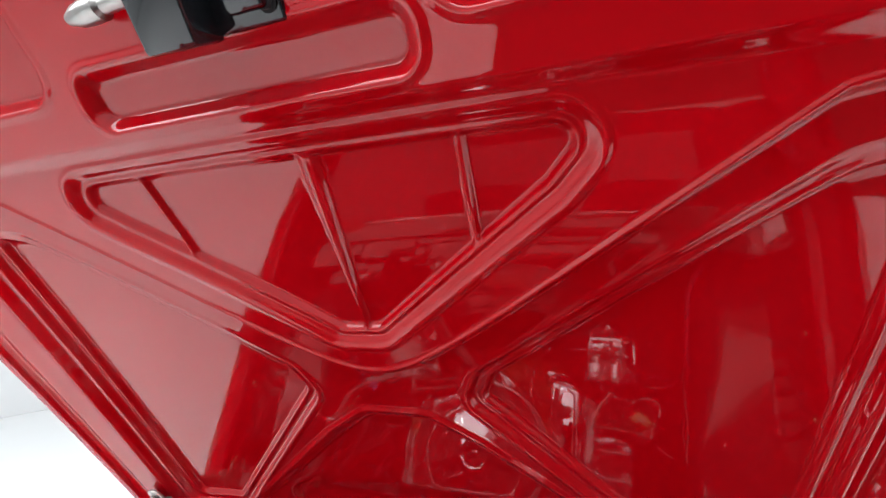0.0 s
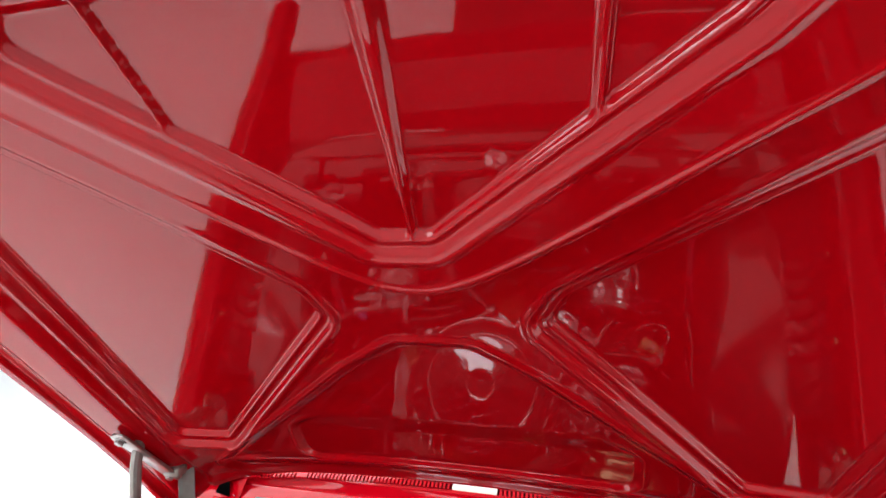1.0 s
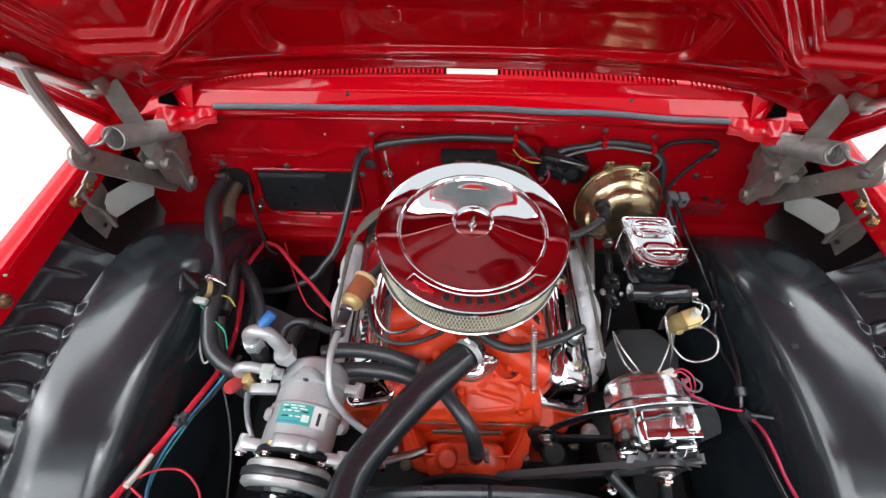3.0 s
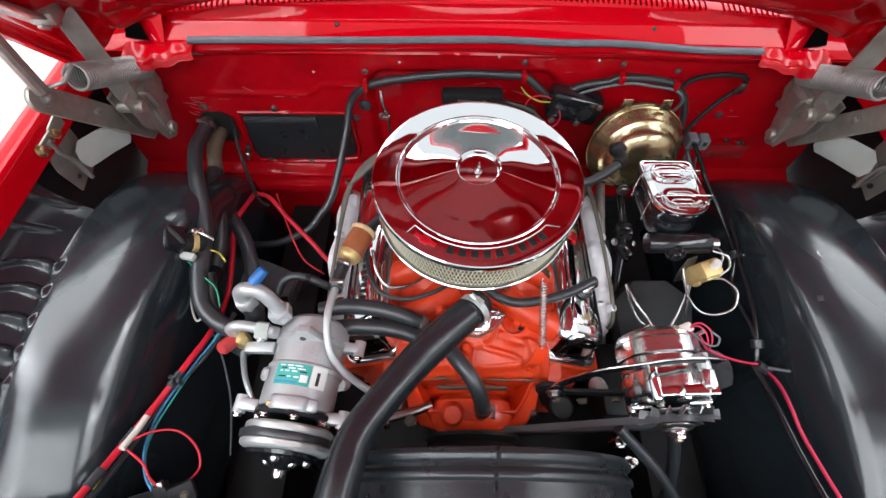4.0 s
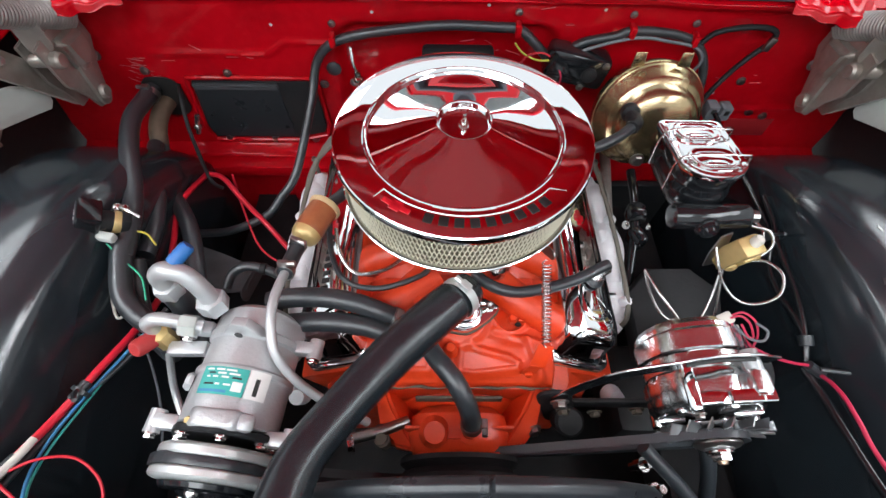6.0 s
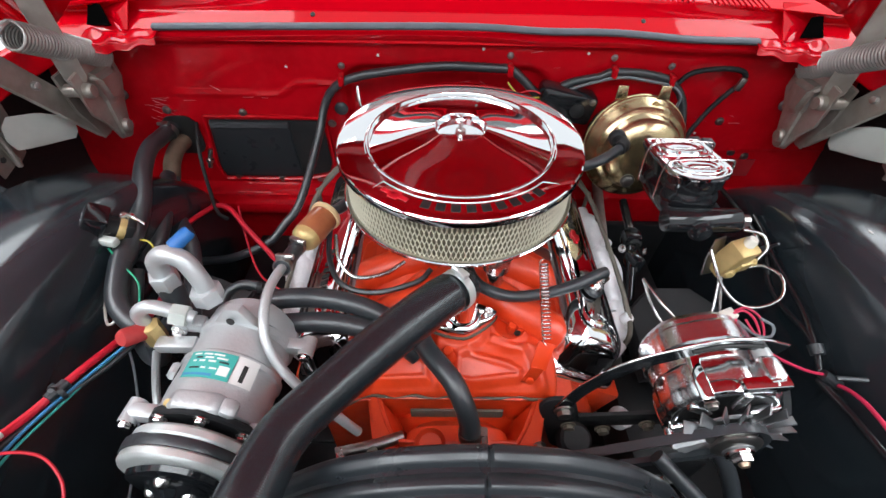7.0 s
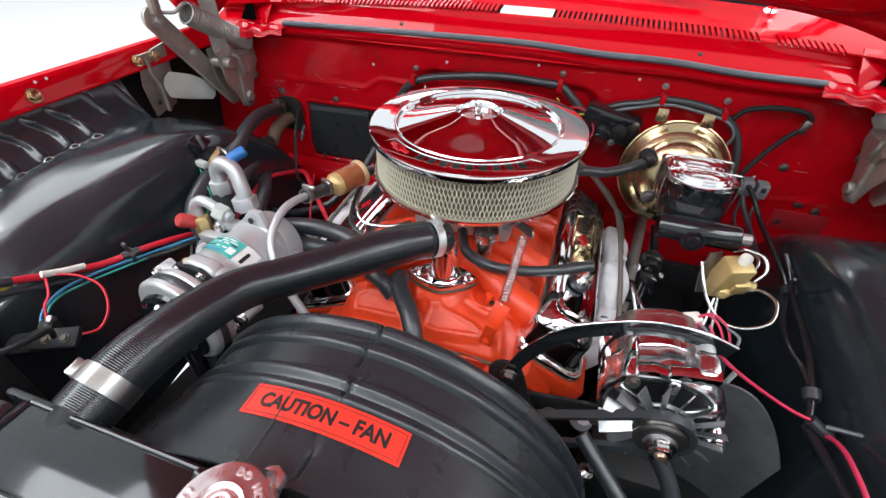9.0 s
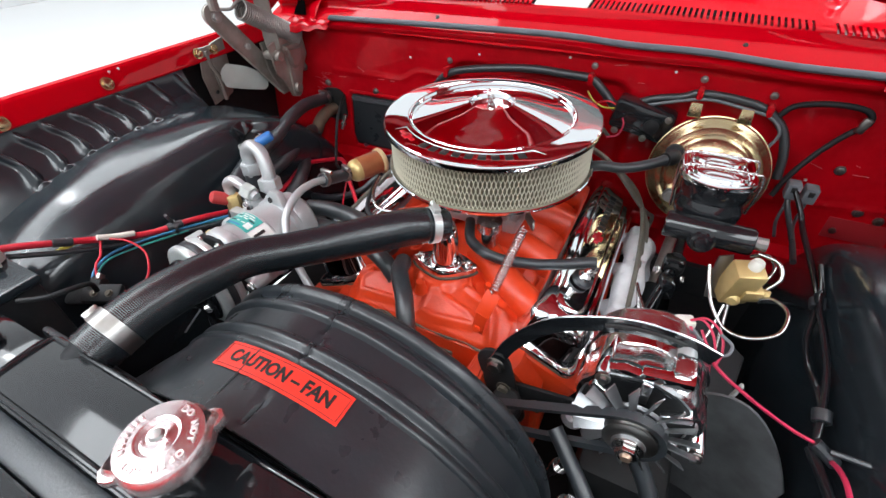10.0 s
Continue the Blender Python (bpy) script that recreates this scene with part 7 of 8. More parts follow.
def steering_shaft():
    top = thing("steering_shaft", (0.30, 0.2, 0.6), "dull steel steering shaft with a universal joint", "steering shaft")
    part("shaft", tube([(0.34, 0.30, 0.66), (0.318, 0.05, 0.60), (0.30, -0.16, 0.545)], 0.011, 14, 2), HINGE, top)
    bm = lathe([(0, 0), (0.02, 0), (0.022, 0.02), (0.018, 0.05), (0, 0.05)], (0.318, 0.05, 0.60), (0.1, 1, 0.25), 16)
    part("joint", bm, MATTBLACK, top)
    part("joint", lathe([(0, 0), (0.02, 0), (0.021, 0.02), (0.017, 0.045), (0, 0.045)], (0.314, 0.02, 0.592), (-0.08, -1, -0.25), 16), MATTBLACK, top)
    part("upper_rod", tube([(0.345, 0.16, 0.72), (0.338, 0.06, 0.703), (0.315, -0.04, 0.67), (0.29, -0.14, 0.63)], 0.0085, 12, 4), GLOSSBLACK, top)
    part("yoke", rounded_box(0.338, 0.065, 0.704, 0.034, 0.030, 0.034, 0.008), GLOSSBLACK, top, "black forged yoke")
    part("yoke", rounded_box(0.334, 0.020, 0.690, 0.024, 0.036, 0.038, 0.007, Matrix.Rotation(0.3, 4, "Z")), GLOSSBLACK, top, "black forged yoke")
    for dx, dz in ((-0.021, 0.004), (0.021, -0.004)):
        bolt((0.336 + dx, 0.040, 0.700 + dz), (dx, -0.01, 0.01), ROUGHCHROME, top, 0.006)
    part("joint", lathe([(0, 0), (0.014, 0), (0.018, 0.006), (0.018, 0.03), (0.013, 0.036), (0, 0.036)], (0.338, 0.05, 0.70), (0.1, 1, 0.2), 10), MATTBLACK, top)
    part("steering_box", rounded_box(0.34, -0.22, 0.52, 0.13, 0.16, 0.12, 0.02), MATTBLACK, top)
    bm = prism([(0, 0), (0.14, 0.0), (0.165, 0.10), (0.12, 0.145), (0.05, 0.15), (0.0, 0.11)], 0.05, frame_of((0.30, -0.19, 0.62), (1, 0.1, 0), (0, 1, 0.25)), 0.008)
    part("box_cover", bm, material("grey_black_casting", (0.02, 0.0205, 0.022), 0.55, spec=0.2, stain=0.4, stain_size=20, bump=0.4), top)


steering_shaft()


# ---- firewall equipment ----
def heater_box():
    top = thing("heater_blank", (-0.40, 0.30, 0.65), "flat black blanking plate set in the firewall", "plate")

    def slab(corners, y0, y1, bevel=0.002):
        bm = loft([[(x, y0, z) for x, z in corners], [(x, y1, z) for x, z in corners]])
        bmesh.ops.bevel(bm, geom=bm.edges[:], offset=bevel, segments=2, affect="EDGES")
        return bm

    part("back_plate", slab([(-0.521, 0.806), (-0.279, 0.807), (-0.276, 0.700), (-0.284, 0.677), (-0.345, 0.662), (-0.527, 0.661), (-0.534, 0.690)], 0.309, 0.3045), MATTBLACK, top)
    part("cover", slab([(-0.517, 0.790), (-0.352, 0.792), (-0.345, 0.668), (-0.523, 0.668), (-0.529, 0.690)], 0.305, 0.3005), SHROUD, top, "smooth black cover")
    part("top_lip", slab([(-0.519, 0.803), (-0.351, 0.804), (-0.351, 0.792), (-0.517, 0.790)], 0.305, 0.296), MATTGREY, top, "grey folded top lip")
    # pressed red rim round the plate
    rim = [(-0.528, 0.3065, 0.812), (-0.40, 0.3065, 0.814), (-0.272, 0.3065, 0.813), (-0.268, 0.3065, 0.70), (-0.278, 0.3065, 0.668), (-0.345, 0.3065, 0.654), (-0.53, 0.3065, 0.653), (-0.541, 0.3065, 0.69)]
    part("rim", tube(rim + [rim[0]], 0.0045, 6, 1, caps=False), FIREWALL, top, "red pressed rim")


heater_box()


def wiper_motor():
    top = thing("wiper_motor", (0.20, 0.26, 0.82), "black wiper motor with bright screws", "motor")
    m = Matrix.Rotation(radians(12), 4, "Y")
    part("gear_case", rounded_box(0.215, 0.278, 0.872, 0.115, 0.05, 0.06, 0.010, m), GLOSSBLACK, top)
    part("motor_can", lathe([(0, 0), (0.022, 0), (0.025, 0.004), (0.025, 0.10), (0.019, 0.108), (0, 0.108)], (0.13, 0.268, 0.842), (-1, 0, 0.25), 28), MATTBLACK, top)
    part("seat", lathe([(0, 0.008), (0.008, 0.008), (0.014, 0.005), (0.014, 0), (0, 0)], (0.235, 0.253, 0.868), (0, -1, 0), 18), MATTBLACK, top)
    for x, z in ((0.262, 0.885), (0.225, 0.842), (0.17, 0.85)):
        bolt((x, 0.253, z), (0, -1, 0), STEEL, top, 0.005)
    pump = thing("washer_pump", (0.05, 0.28, 0.86), "grimy grey washer pump and tubes", "pump")
    part("pump_body", rounded_box(0.0, 0.292, 0.878, 0.13, 0.03, 0.03, 0.008), MATTBLACK, pump)
    for k in range(3):
        part("tube", tube([(-0.03 + 0.05 * k, 0.272, 0.88), (0.02 + 0.05 * k, 0.262, 0.882 - 0.006 * k), (0.07 + 0.04 * k, 0.26, 0.862 - 0.01 * k), (0.10 + 0.03 * k, 0.265, 0.83)], 0.004, 8, 6), GASKET, pump)


wiper_motor()


def firewall_harness():
    y = 0.292
    def w(label, pts, r, mat=RUBBER, name="wiring_loom"):
        ob = wire(name, pts, r, mat)
        tagged(ob, label, "wire", "firewall wiring")
        return ob

    w("black taped wiring loom clipped along the firewall", [(-0.520, 0.073, 0.615), (-0.447, 0.071, 0.630), (-0.374, 0.090, 0.655), (-0.343, 0.116, 0.680), (-0.310, 0.154, 0.715), (-0.278, 0.254, 0.800), (-0.262, y, 0.855), (-0.232, y, 0.892), (-0.185, y, 0.912), (-0.10, y, 0.926), (-0.02, y, 0.934), (0.06, y, 0.932), (0.102, y, 0.929), (0.128, y - 0.004, 0.912), (0.158, y - 0.008, 0.884), (0.178, y - 0.01, 0.870)], 0.0085)
    w("black wiring loom running over the brake booster", [(0.17, y - 0.02, 0.885), (0.22, y, 0.905), (0.275, y, 0.918), (0.30, y, 0.928), (0.36, y, 0.926), (0.41, y, 0.914), (0.445, y, 0.885), (0.462, y - 0.01, 0.845), (0.468, y - 0.02, 0.80)], 0.008)
    w("green-grey lead beside the loom", [(0.17, y - 0.03, 0.888), (0.24, y - 0.012, 0.905), (0.31, y - 0.01, 0.922), (0.37, y - 0.01, 0.916), (0.42, y - 0.01, 0.905), (0.442, y - 0.012, 0.88), (0.43, y - 0.01, 0.84)], 0.003, CONNECTOR)
    w("dark brown hose looped to a clip", [(0.43, y, 0.905), (0.45, y, 0.928), (0.50, y, 0.938), (0.545, y, 0.934), (0.556, y, 0.915), (0.535, y - 0.006, 0.895), (0.51, y - 0.01, 0.86), (0.485, y - 0.02, 0.815), (0.47, y - 0.03, 0.77)], 0.005, MATTBLACK)
    w("thin yellow loose wire behind the filter", [(0.165, 0.262, 0.890), (0.14, 0.27, 0.885), (0.115, 0.28, 0.892), (0.10, 0.288, 0.906)], 0.0017, WIREYELLOW)
    w("thin red loose wire behind the filter", [(0.17, 0.262, 0.892), (0.15, 0.27, 0.898), (0.13, 0.275, 0.893), (0.118, 0.276, 0.882), (0.112, 0.272, 0.868)], 0.0017, WIRERED)
    w("thin pink loose wire behind the filter", [(0.175, 0.258, 0.885), (0.185, 0.25, 0.865), (0.18, 0.245, 0.845), (0.16, 0.24, 0.838)], 0.0017, WIREPINK)
    for x, z in ((-0.222, 0.905), (0.102, 0.930), (0.30, 0.929), (0.415, 0.915)):
        t = thing("cable_clip", (x, y, z), "small red painted strap clip on the firewall", "clip", "firewall clips")
        part("strap", rounded_box(x, y - 0.002, z, 0.011, 0.022, 0.022, 0.003), FIREWALL, t)
        bolt((x, 0.307, z + 0.020), (0, -1, 0), STEEL, t, 0.005)
    t = thing("hose_clip", (0.548, 0.29, 0.91), "bright folded metal hose clip", "clip")
    part("plate", rounded_box(0.548, 0.284, 0.912, 0.014, 0.008, 0.026, 0.003, Matrix.Rotation(0.25, 4, "Y")), STEEL, t)
    t = thing("connector_pair", (0.507, 0.26, 0.795), "pair of grey plastic wiring connectors", "connector")
    for x in (0.494, 0.521):
        part("connector", rounded_box(x, 0.253, 0.795 - (x - 0.49) * 0.1, 0.021, 0.026, 0.030, 0.003), CONNECTOR, t)
        part("socket", rounded_box(x, 0.2395, 0.800 - (x - 0.49) * 0.1, 0.009, 0.002, 0.010, 0.0008), INK, t)
        wire("tail", [(x, 0.248, 0.784), (x - 0.003, 0.238, 0.765), (x - 0.010, 0.21, 0.748), (x - 0.012, 0.17, 0.742)], 0.003, RUBBER, t)
    # small vacuum valve above the carburettor, tall bright stud
    t = thing("bright_stud", (-0.185, 0.29, 0.845), "bright threaded cable end stud", "fitting")
    part("stud", tube([(-0.192, 0.285, 0.895), (-0.188, 0.27, 0.87), (-0.180, 0.262, 0.845), (-0.178, 0.25, 0.81)], 0.003, 8, 5), TUBESTEEL, t)
    part("collar", lathe([(0, 0), (0.008, 0), (0.010, 0.003), (0.010, 0.007), (0.006, 0.010), (0.006, 0.02), (0, 0.02)], (-0.182, 0.264, 0.840), (-0.05, 0.1, 1), 16), ROUGHCHROME, t)
    t = thing("heater_cable", (-0.50, 0.28, 0.74), "black heater cable with a bright ferrule", "cable")
    wire("sheath", [(-0.545, 0.30, 0.80), (-0.535, 0.27, 0.79), (-0.525, 0.23, 0.755), (-0.51, 0.19, 0.70), (-0.50, 0.17, 0.665), (-0.478, 0.16, 0.655)], 0.0038, MATTBLACK, t)
    part("ferrule", lathe([(0, 0), (0.005, 0), (0.005, 0.012), (0.008, 0.012), (0.008, 0.018), (0.005, 0.018), (0.005, 0.04), (0, 0.04)], (-0.515, 0.235, 0.735), (0.25, 0.3, 1), 14), TUBESTEEL, t)
    t = thing("plug_hole_cover", (-0.59, 0.30, 0.77), "dark hose pass-through in the firewall", "opening")
    part("cover", prism([(x, y) for x, y in stadium(0.075, 0.09, 0.025, 5)], 0.003, frame_of((-0.585, 0.3065, 0.768), (1, 0, 0), (0, 0, 1)) ), INK, t)


firewall_harness()


# ---- hinges ----
def hood_hinge(s):
    top = thing("hood_hinge", (s * 0.68, 0.15, 0.85), "grey-brown steel hood hinge with a coil spring", "hood hinge", "hood hinges")

    def P(x, y, z):
        return Vector((s * x, y, z))

    # fender bracket: two folded plates
    bm = prism([(0, 0), (0.034, 0.004), (0.036, 0.07), (0.040, 0.142), (0.0, 0.146), (-0.012, 0.08)], 0.004, frame_of(P(0.775, 0.070, 0.822), (0, 1, 0.1), (-s * 0.22, -0.30, 1)), 0.001)
    part("fender_plate", bm, HINGE, top)
    bm = prism([(0, 0), (0.030, 0.01), (0.042, 0.08), (0.044, 0.145), (0.006, 0.142), (-0.006, 0.07)], 0.004, frame_of(P(0.768, 0.098, 0.826), (0, 1, 0.1), (-s * 0.16, -0.24, 1)), 0.001)
    part("fender_plate", bm, HINGE, top)
    part("plate_fold", tube([P(0.742, 0.072, 0.955), P(0.748, 0.078, 0.92), P(0.750, 0.092, 0.885), P(0.762, 0.100, 0.828)], 0.0045, 8, 5), HINGE, top)
    for y in (0.052, 0.095):
        bolt(P(0.7445, y, 0.953), (-s, 0, 0.28), GOLD, top, 0.0090, label="yellow zinc bolt")
    bolt(P(0.752, 0.105, 0.885), (-s, -0.2, 0.2), STEEL, top, 0.008)
    bolt(P(0.765, 0.082, 0.852), (-s, -0.2, 0.2), INK, top, 0.004)
    # pale gusset
    bm = loft([[P(0.738, 0.112 + 0.026 * math.sin(k * 0.7854), 0.885 + 0.030 * math.cos(k * 0.7854)) for k in range(8)], [P(0.736, 0.155 + 0.026 * math.sin(k * 0.7854), 0.868 + 0.030 * math.cos(k * 0.7854)) for k in range(8)], [P(0.722, 0.195 + 0.018 * math.sin(k * 0.7854), 0.848 + 0.022 * math.cos(k * 0.7854)) for k in range(8)]])
    part("gusset", bm, PALE, top, "pale grey rounded gusset")
    def Q(x, y, z):
        return P(x + 0.045, y + 0.022, z - 0.008)

    # hinge body casting
    for x0, x1, grow in ((0.612, 0.617, 0.0), (0.645, 0.650, -0.008)):
        side = [(0.160 - grow, 0.955), (0.225, 0.966 + grow), (0.283 + grow, 0.958), (0.288 + grow, 0.905), (0.262, 0.868), (0.240, 0.818 - grow), (0.222, 0.808 - grow), (0.203, 0.815), (0.188, 0.855), (0.166 - grow, 0.885)]
        bm = loft([[Q(x0, y, z) for y, z in side], [Q(x1, y, z) for y, z in side]])
        bmesh.ops.bevel(bm, geom=bm.edges[:], offset=0.0018, segments=2, affect="EDGES")
        part("side_plate", bm, HINGE, top)
    bm = loft([[Q(0.617, 0.195, 0.950), Q(0.617, 0.275, 0.945), Q(0.617, 0.272, 0.895), Q(0.617, 0.236, 0.868), Q(0.617, 0.205, 0.880)],
               [Q(0.598, 0.205, 0.938), Q(0.598, 0.262, 0.935), Q(0.598, 0.258, 0.902), Q(0.598, 0.234, 0.882), Q(0.598, 0.213, 0.890)]])
    bmesh.ops.bevel(bm, geom=bm.edges[:], offset=0.007, segments=3, affect="EDGES")
    part("cast_boss", bm, HINGE, top, "rounded cast boss")
    part("web", flat_bar(Q(0.612, 0.225, 0.885), Q(0.612, 0.222, 0.825), 0.030, 0.012, (-s, 0, 0)), HINGE, top)
    part("spacer", lathe([(0, 0), (0.011, 0), (0.011, 0.03), (0, 0.03)], Q(0.617, 0.180, 0.925), (s, 0, 0), 16), HINGE, top)
    bm = prism([(0, 0), (0.045, 0.01), (0.06, 0.05), (0.025, 0.115), (-0.01, 0.10)], 0.004, frame_of(P(0.690, 0.262, 0.845), (-s * 0.35, 0.9, 0), (0.1 * s, 0.05, 1)), 0.001)
    part("firewall_tab", bm, HINGE, top)
    bolt(P(0.672, 0.303, 0.862), (0, -1, 0), STEEL, top, 0.009)
    for y, z in ((0.182, 0.925), (0.222, 0.835)):
        part("pivot", lathe([(0, 0.014), (0.010, 0.014), (0.013, 0.010), (0.013, 0), (0, 0)], Q(0.612, y, z), (-s, 0, 0), 18), HINGE, top)
    # long lower link and its front pivot
    part("lower_link", flat_bar(Q(0.650, 0.215, 0.838), Q(0.668, 0.075, 1.035), 0.044, 0.010, (-s, 0, 0)), HINGE, top)
    bolt(Q(0.660, 0.080, 1.030), (-s, -0.3, 0.2), STEEL, top, 0.009)
    bolt(Q(0.652, 0.135, 0.955), (-s, -0.3, 0.2), STEEL, top, 0.006)
    # arms up to the hood
    part("front_arm", tube([Q(0.658, 0.080, 1.045), P(0.700, 0.100, 1.10), P(0.697, 0.100, 1.17), P(0.688, 0.104, 1.225)], 0.011, 10, 4), HINGE, top)
    part("rear_arm", flat_bar(Q(0.620, 0.185, 0.95), P(0.660, 0.198, 1.135), 0.034, 0.010, (-s * 0.6, -0.8, 0)), HINGE, top)
    a, b = hood_point(s * 0.70, 0.02, 0.052), hood_point(s * 0.672, -0.135, 0.046)
    part("hood_plate", flat_bar(a, b, 0.044, 0.006, tuple(HN)), STEEL, top, "bare steel hinge plate")
    for q in (a, b):
        bolt(q + Vector(HN) * 0.003, tuple(HN), STEEL, top, 0.009)
    part("hood_foot", rounded_box(*(hood_point(s * 0.665, -0.13, 0.038)), 0.040, 0.03, 0.02, 0.004), HINGE, top)
    # coil spring with hooked ends
    p, q = P(0.668, 0.140, 1.034), P(0.660, 0.288, 0.944)
    m = axis_matrix(p, q - p)
    L, n, R = (q - p).length, 30, 0.0205
    pts = [m @ Vector((R * math.cos(2 * math.pi * k / 14), R * math.sin(2 * math.pi * k / 14), L * k / (14 * n))) for k in range(14 * n + 1)]
    part("coil_spring", tube(pts, 0.0028, 6, 1), SPRING, top, "grey coil spring", smooth=80)
    part("front_hook", tube([m @ Vector((0, R, 0.004)), m @ Vector((0, R * 0.4, -0.012)), m @ Vector((s * -0.012, -0.006, -0.014)), Q(0.662, 0.085, 1.045)], 0.0036, 8, 6), SPRING, top)
    part("rear_hook", tube([m @ Vector((0, R, L)), m @ Vector((0, R * 0.3, L + 0.012)), P(0.664, 0.302, 0.925)], 0.0036, 8, 6), SPRING, top)


for s in (-1, 1):
    hood_hinge(s)


# ---- looms on both sides ----
def battery():
    top = thing("battery", (-0.51, -0.55, 0.60), "black plastic car battery with a clamped post", "battery")
    part("case", rounded_box(-0.512, -0.550, 0.740, 0.192, 0.072, 0.224, 0.006), MATTBLACK, top)
    part("lid", rounded_box(-0.512, -0.549, 0.857, 0.200, 0.078, 0.014, 0.004), BLACK, top)
    part("vent_cover", rounded_box(-0.530, -0.556, 0.866, 0.110, 0.030, 0.008, 0.003), BLACK, top)
    part("post", lathe([(0, 0), (0.010, 0), (0.009, 0.018), (0.0075, 0.020), (0, 0.020)], (-0.494, -0.526, 0.862), (0, 0, 1), 18), PALE, top)
    bm = lathe([(0.010, 0), (0.015, 0.0), (0.0155, 0.002), (0.0155, 0.010), (0.015, 0.012), (0.0095, 0.012)], (-0.494, -0.526, 0.866), (0, 0, 1), 24)
    rounded_box(-0.476, -0.530, 0.872, 0.022, 0.012, 0.010, 0.002, None, bm)
    part("post_clamp", bm, PALE, top, "pale lead post clamp")
    bolt((-0.466, -0.530, 0.877), (0, 0, 1), STEEL, top, 0.005)
    part("hold_down", tube([(-0.408, -0.470, 0.800), (-0.372, -0.482, 0.838), (-0.352, -0.505, 0.858), (-0.360, -0.530, 0.862), (-0.392, -0.548, 0.858)], 0.0034, 8, 6), MATTBLACK, top, "thin bent hold-down rod")


battery()


def left_looms():
    t = thing("battery_cable", (-0.5, -0.25, 0.74), "thick red battery cable with black tape wraps", "cable")
    pts = [(-0.512, 0.19, 0.668), (-0.517, 0.08, 0.705), (-0.508, 0.0, 0.695), (-0.500, -0.09, 0.685), (-0.482, -0.18, 0.735), (-0.498, -0.255, 0.757), (-0.520, -0.315, 0.763), (-0.533, -0.37, 0.783), (-0.538, -0.41, 0.805), (-0.545, -0.45, 0.825), (-0.555, -0.49, 0.843), (-0.575, -0.53, 0.853), (-0.63, -0.58, 0.855)]
    part("cable", tube(pts, 0.0054, 12, 9), WIRERED, t, smooth=80)
    path = smooth_path(pts, 9)
    for i in (47, 62, 75):
        d = path[i + 2] - path[i]
        part("tape_wrap", lathe([(0.0054, 0), (0.0072, 0.001), (0.0072, 0.026), (0.0054, 0.027)], path[i], d, 14), RUBBER, t)
    t = thing("red_cable", (-0.40, 0.2, 0.66), "red starter cable crossing the firewall foot", "cable")
    part("cable", tube([(-0.514, 0.185, 0.672), (-0.47, 0.165, 0.682), (-0.42, 0.115, 0.672), (-0.36, 0.06, 0.655), (-0.30, 0.0, 0.64), (-0.26, -0.03, 0.60)], 0.0052, 10, 8), WIRERED, t, smooth=80)
    part("thin_lead", tube([(-0.46, 0.185, 0.67), (-0.42, 0.10, 0.655), (-0.38, 0.03, 0.63), (-0.33, 0.0, 0.61)], 0.0022, 7, 8), WIRERED, t, smooth=80)
    t = thing("side_loom", (-0.52, -0.3, 0.74), "bundle of black and blue side wires", "wire")
    part("dark_wire", tube([(-0.45, -0.15, 0.735), (-0.475, -0.22, 0.735), (-0.508, -0.29, 0.748), (-0.526, -0.35, 0.763), (-0.532, -0.40, 0.784), (-0.54, -0.45, 0.808), (-0.556, -0.50, 0.832)], 0.0042, 10, 8), RUBBER, t, smooth=80)
    part("blue_lead", tube([(-0.46, -0.18, 0.738), (-0.500, -0.28, 0.752), (-0.516, -0.34, 0.762), (-0.512, -0.39, 0.775), (-0.495, -0.43, 0.778), (-0.475, -0.455, 0.770)], 0.0022, 7, 8), WIREBLUE, t, smooth=80)
    part("pale_blue_lead", tube([(-0.47, -0.19, 0.735), (-0.502, -0.29, 0.746), (-0.517, -0.36, 0.758), (-0.508, -0.41, 0.770), (-0.480, -0.45, 0.766)], 0.0018, 7, 8), TEAL, t, smooth=80)
    part("yellow_tag", rounded_box(-0.545, -0.436, 0.806, 0.006, 0.026, 0.007, 0.002), WIREYELLOW, t, "small yellow tag")
    part("cream_splice", tube([(-0.522, -0.345, 0.780), (-0.525, -0.37, 0.790), (-0.529, -0.395, 0.803)], 0.0050, 10, 3), WIREWHITE, t)
    part("cable_tie", lathe([(0.012, 0), (0.0135, 0), (0.0135, 0.006), (0.012, 0.006)], (-0.506, -0.280, 0.757), (-0.4, -0.9, 0.1), 14), RUBBER, t)
    part("tie_tail", tube([(-0.506, -0.284, 0.768), (-0.490, -0.296, 0.790), (-0.472, -0.306, 0.808)], 0.003, 6, 4), RUBBER, t)
    t = thing("relay", (-0.453, -0.453, 0.755), "black horn relay bracket with two bolts and red leads", "relay")
    m = Matrix.Rotation(0.45, 4, "Z") @ Matrix.Rotation(0.45, 4, "X")
    part("base", rounded_box(-0.453, -0.455, 0.760, 0.062, 0.030, 0.012, 0.005, m), MATTBLACK, t)
    part("can", rounded_box(-0.472, -0.448, 0.764, 0.020, 0.024, 0.020, 0.004, m), MATTBLACK, t)
    part("terminal", rounded_box(-0.470, -0.440, 0.776, 0.008, 0.010, 0.012, 0.002, m), STEEL, t)
    part("stay", flat_bar((-0.455, -0.45, 0.752), (-0.53, -0.47, 0.735), 0.03, 0.003, (0, -0.4, 1)), MATTBLACK, t)
    for dx in (-0.006, 0.018):
        bolt((-0.453 + dx * 0.9, -0.460 + dx * 0.43, 0.765), m.to_3x3() @ Vector((0, 0, 1)), GASKET, t, 0.0045)
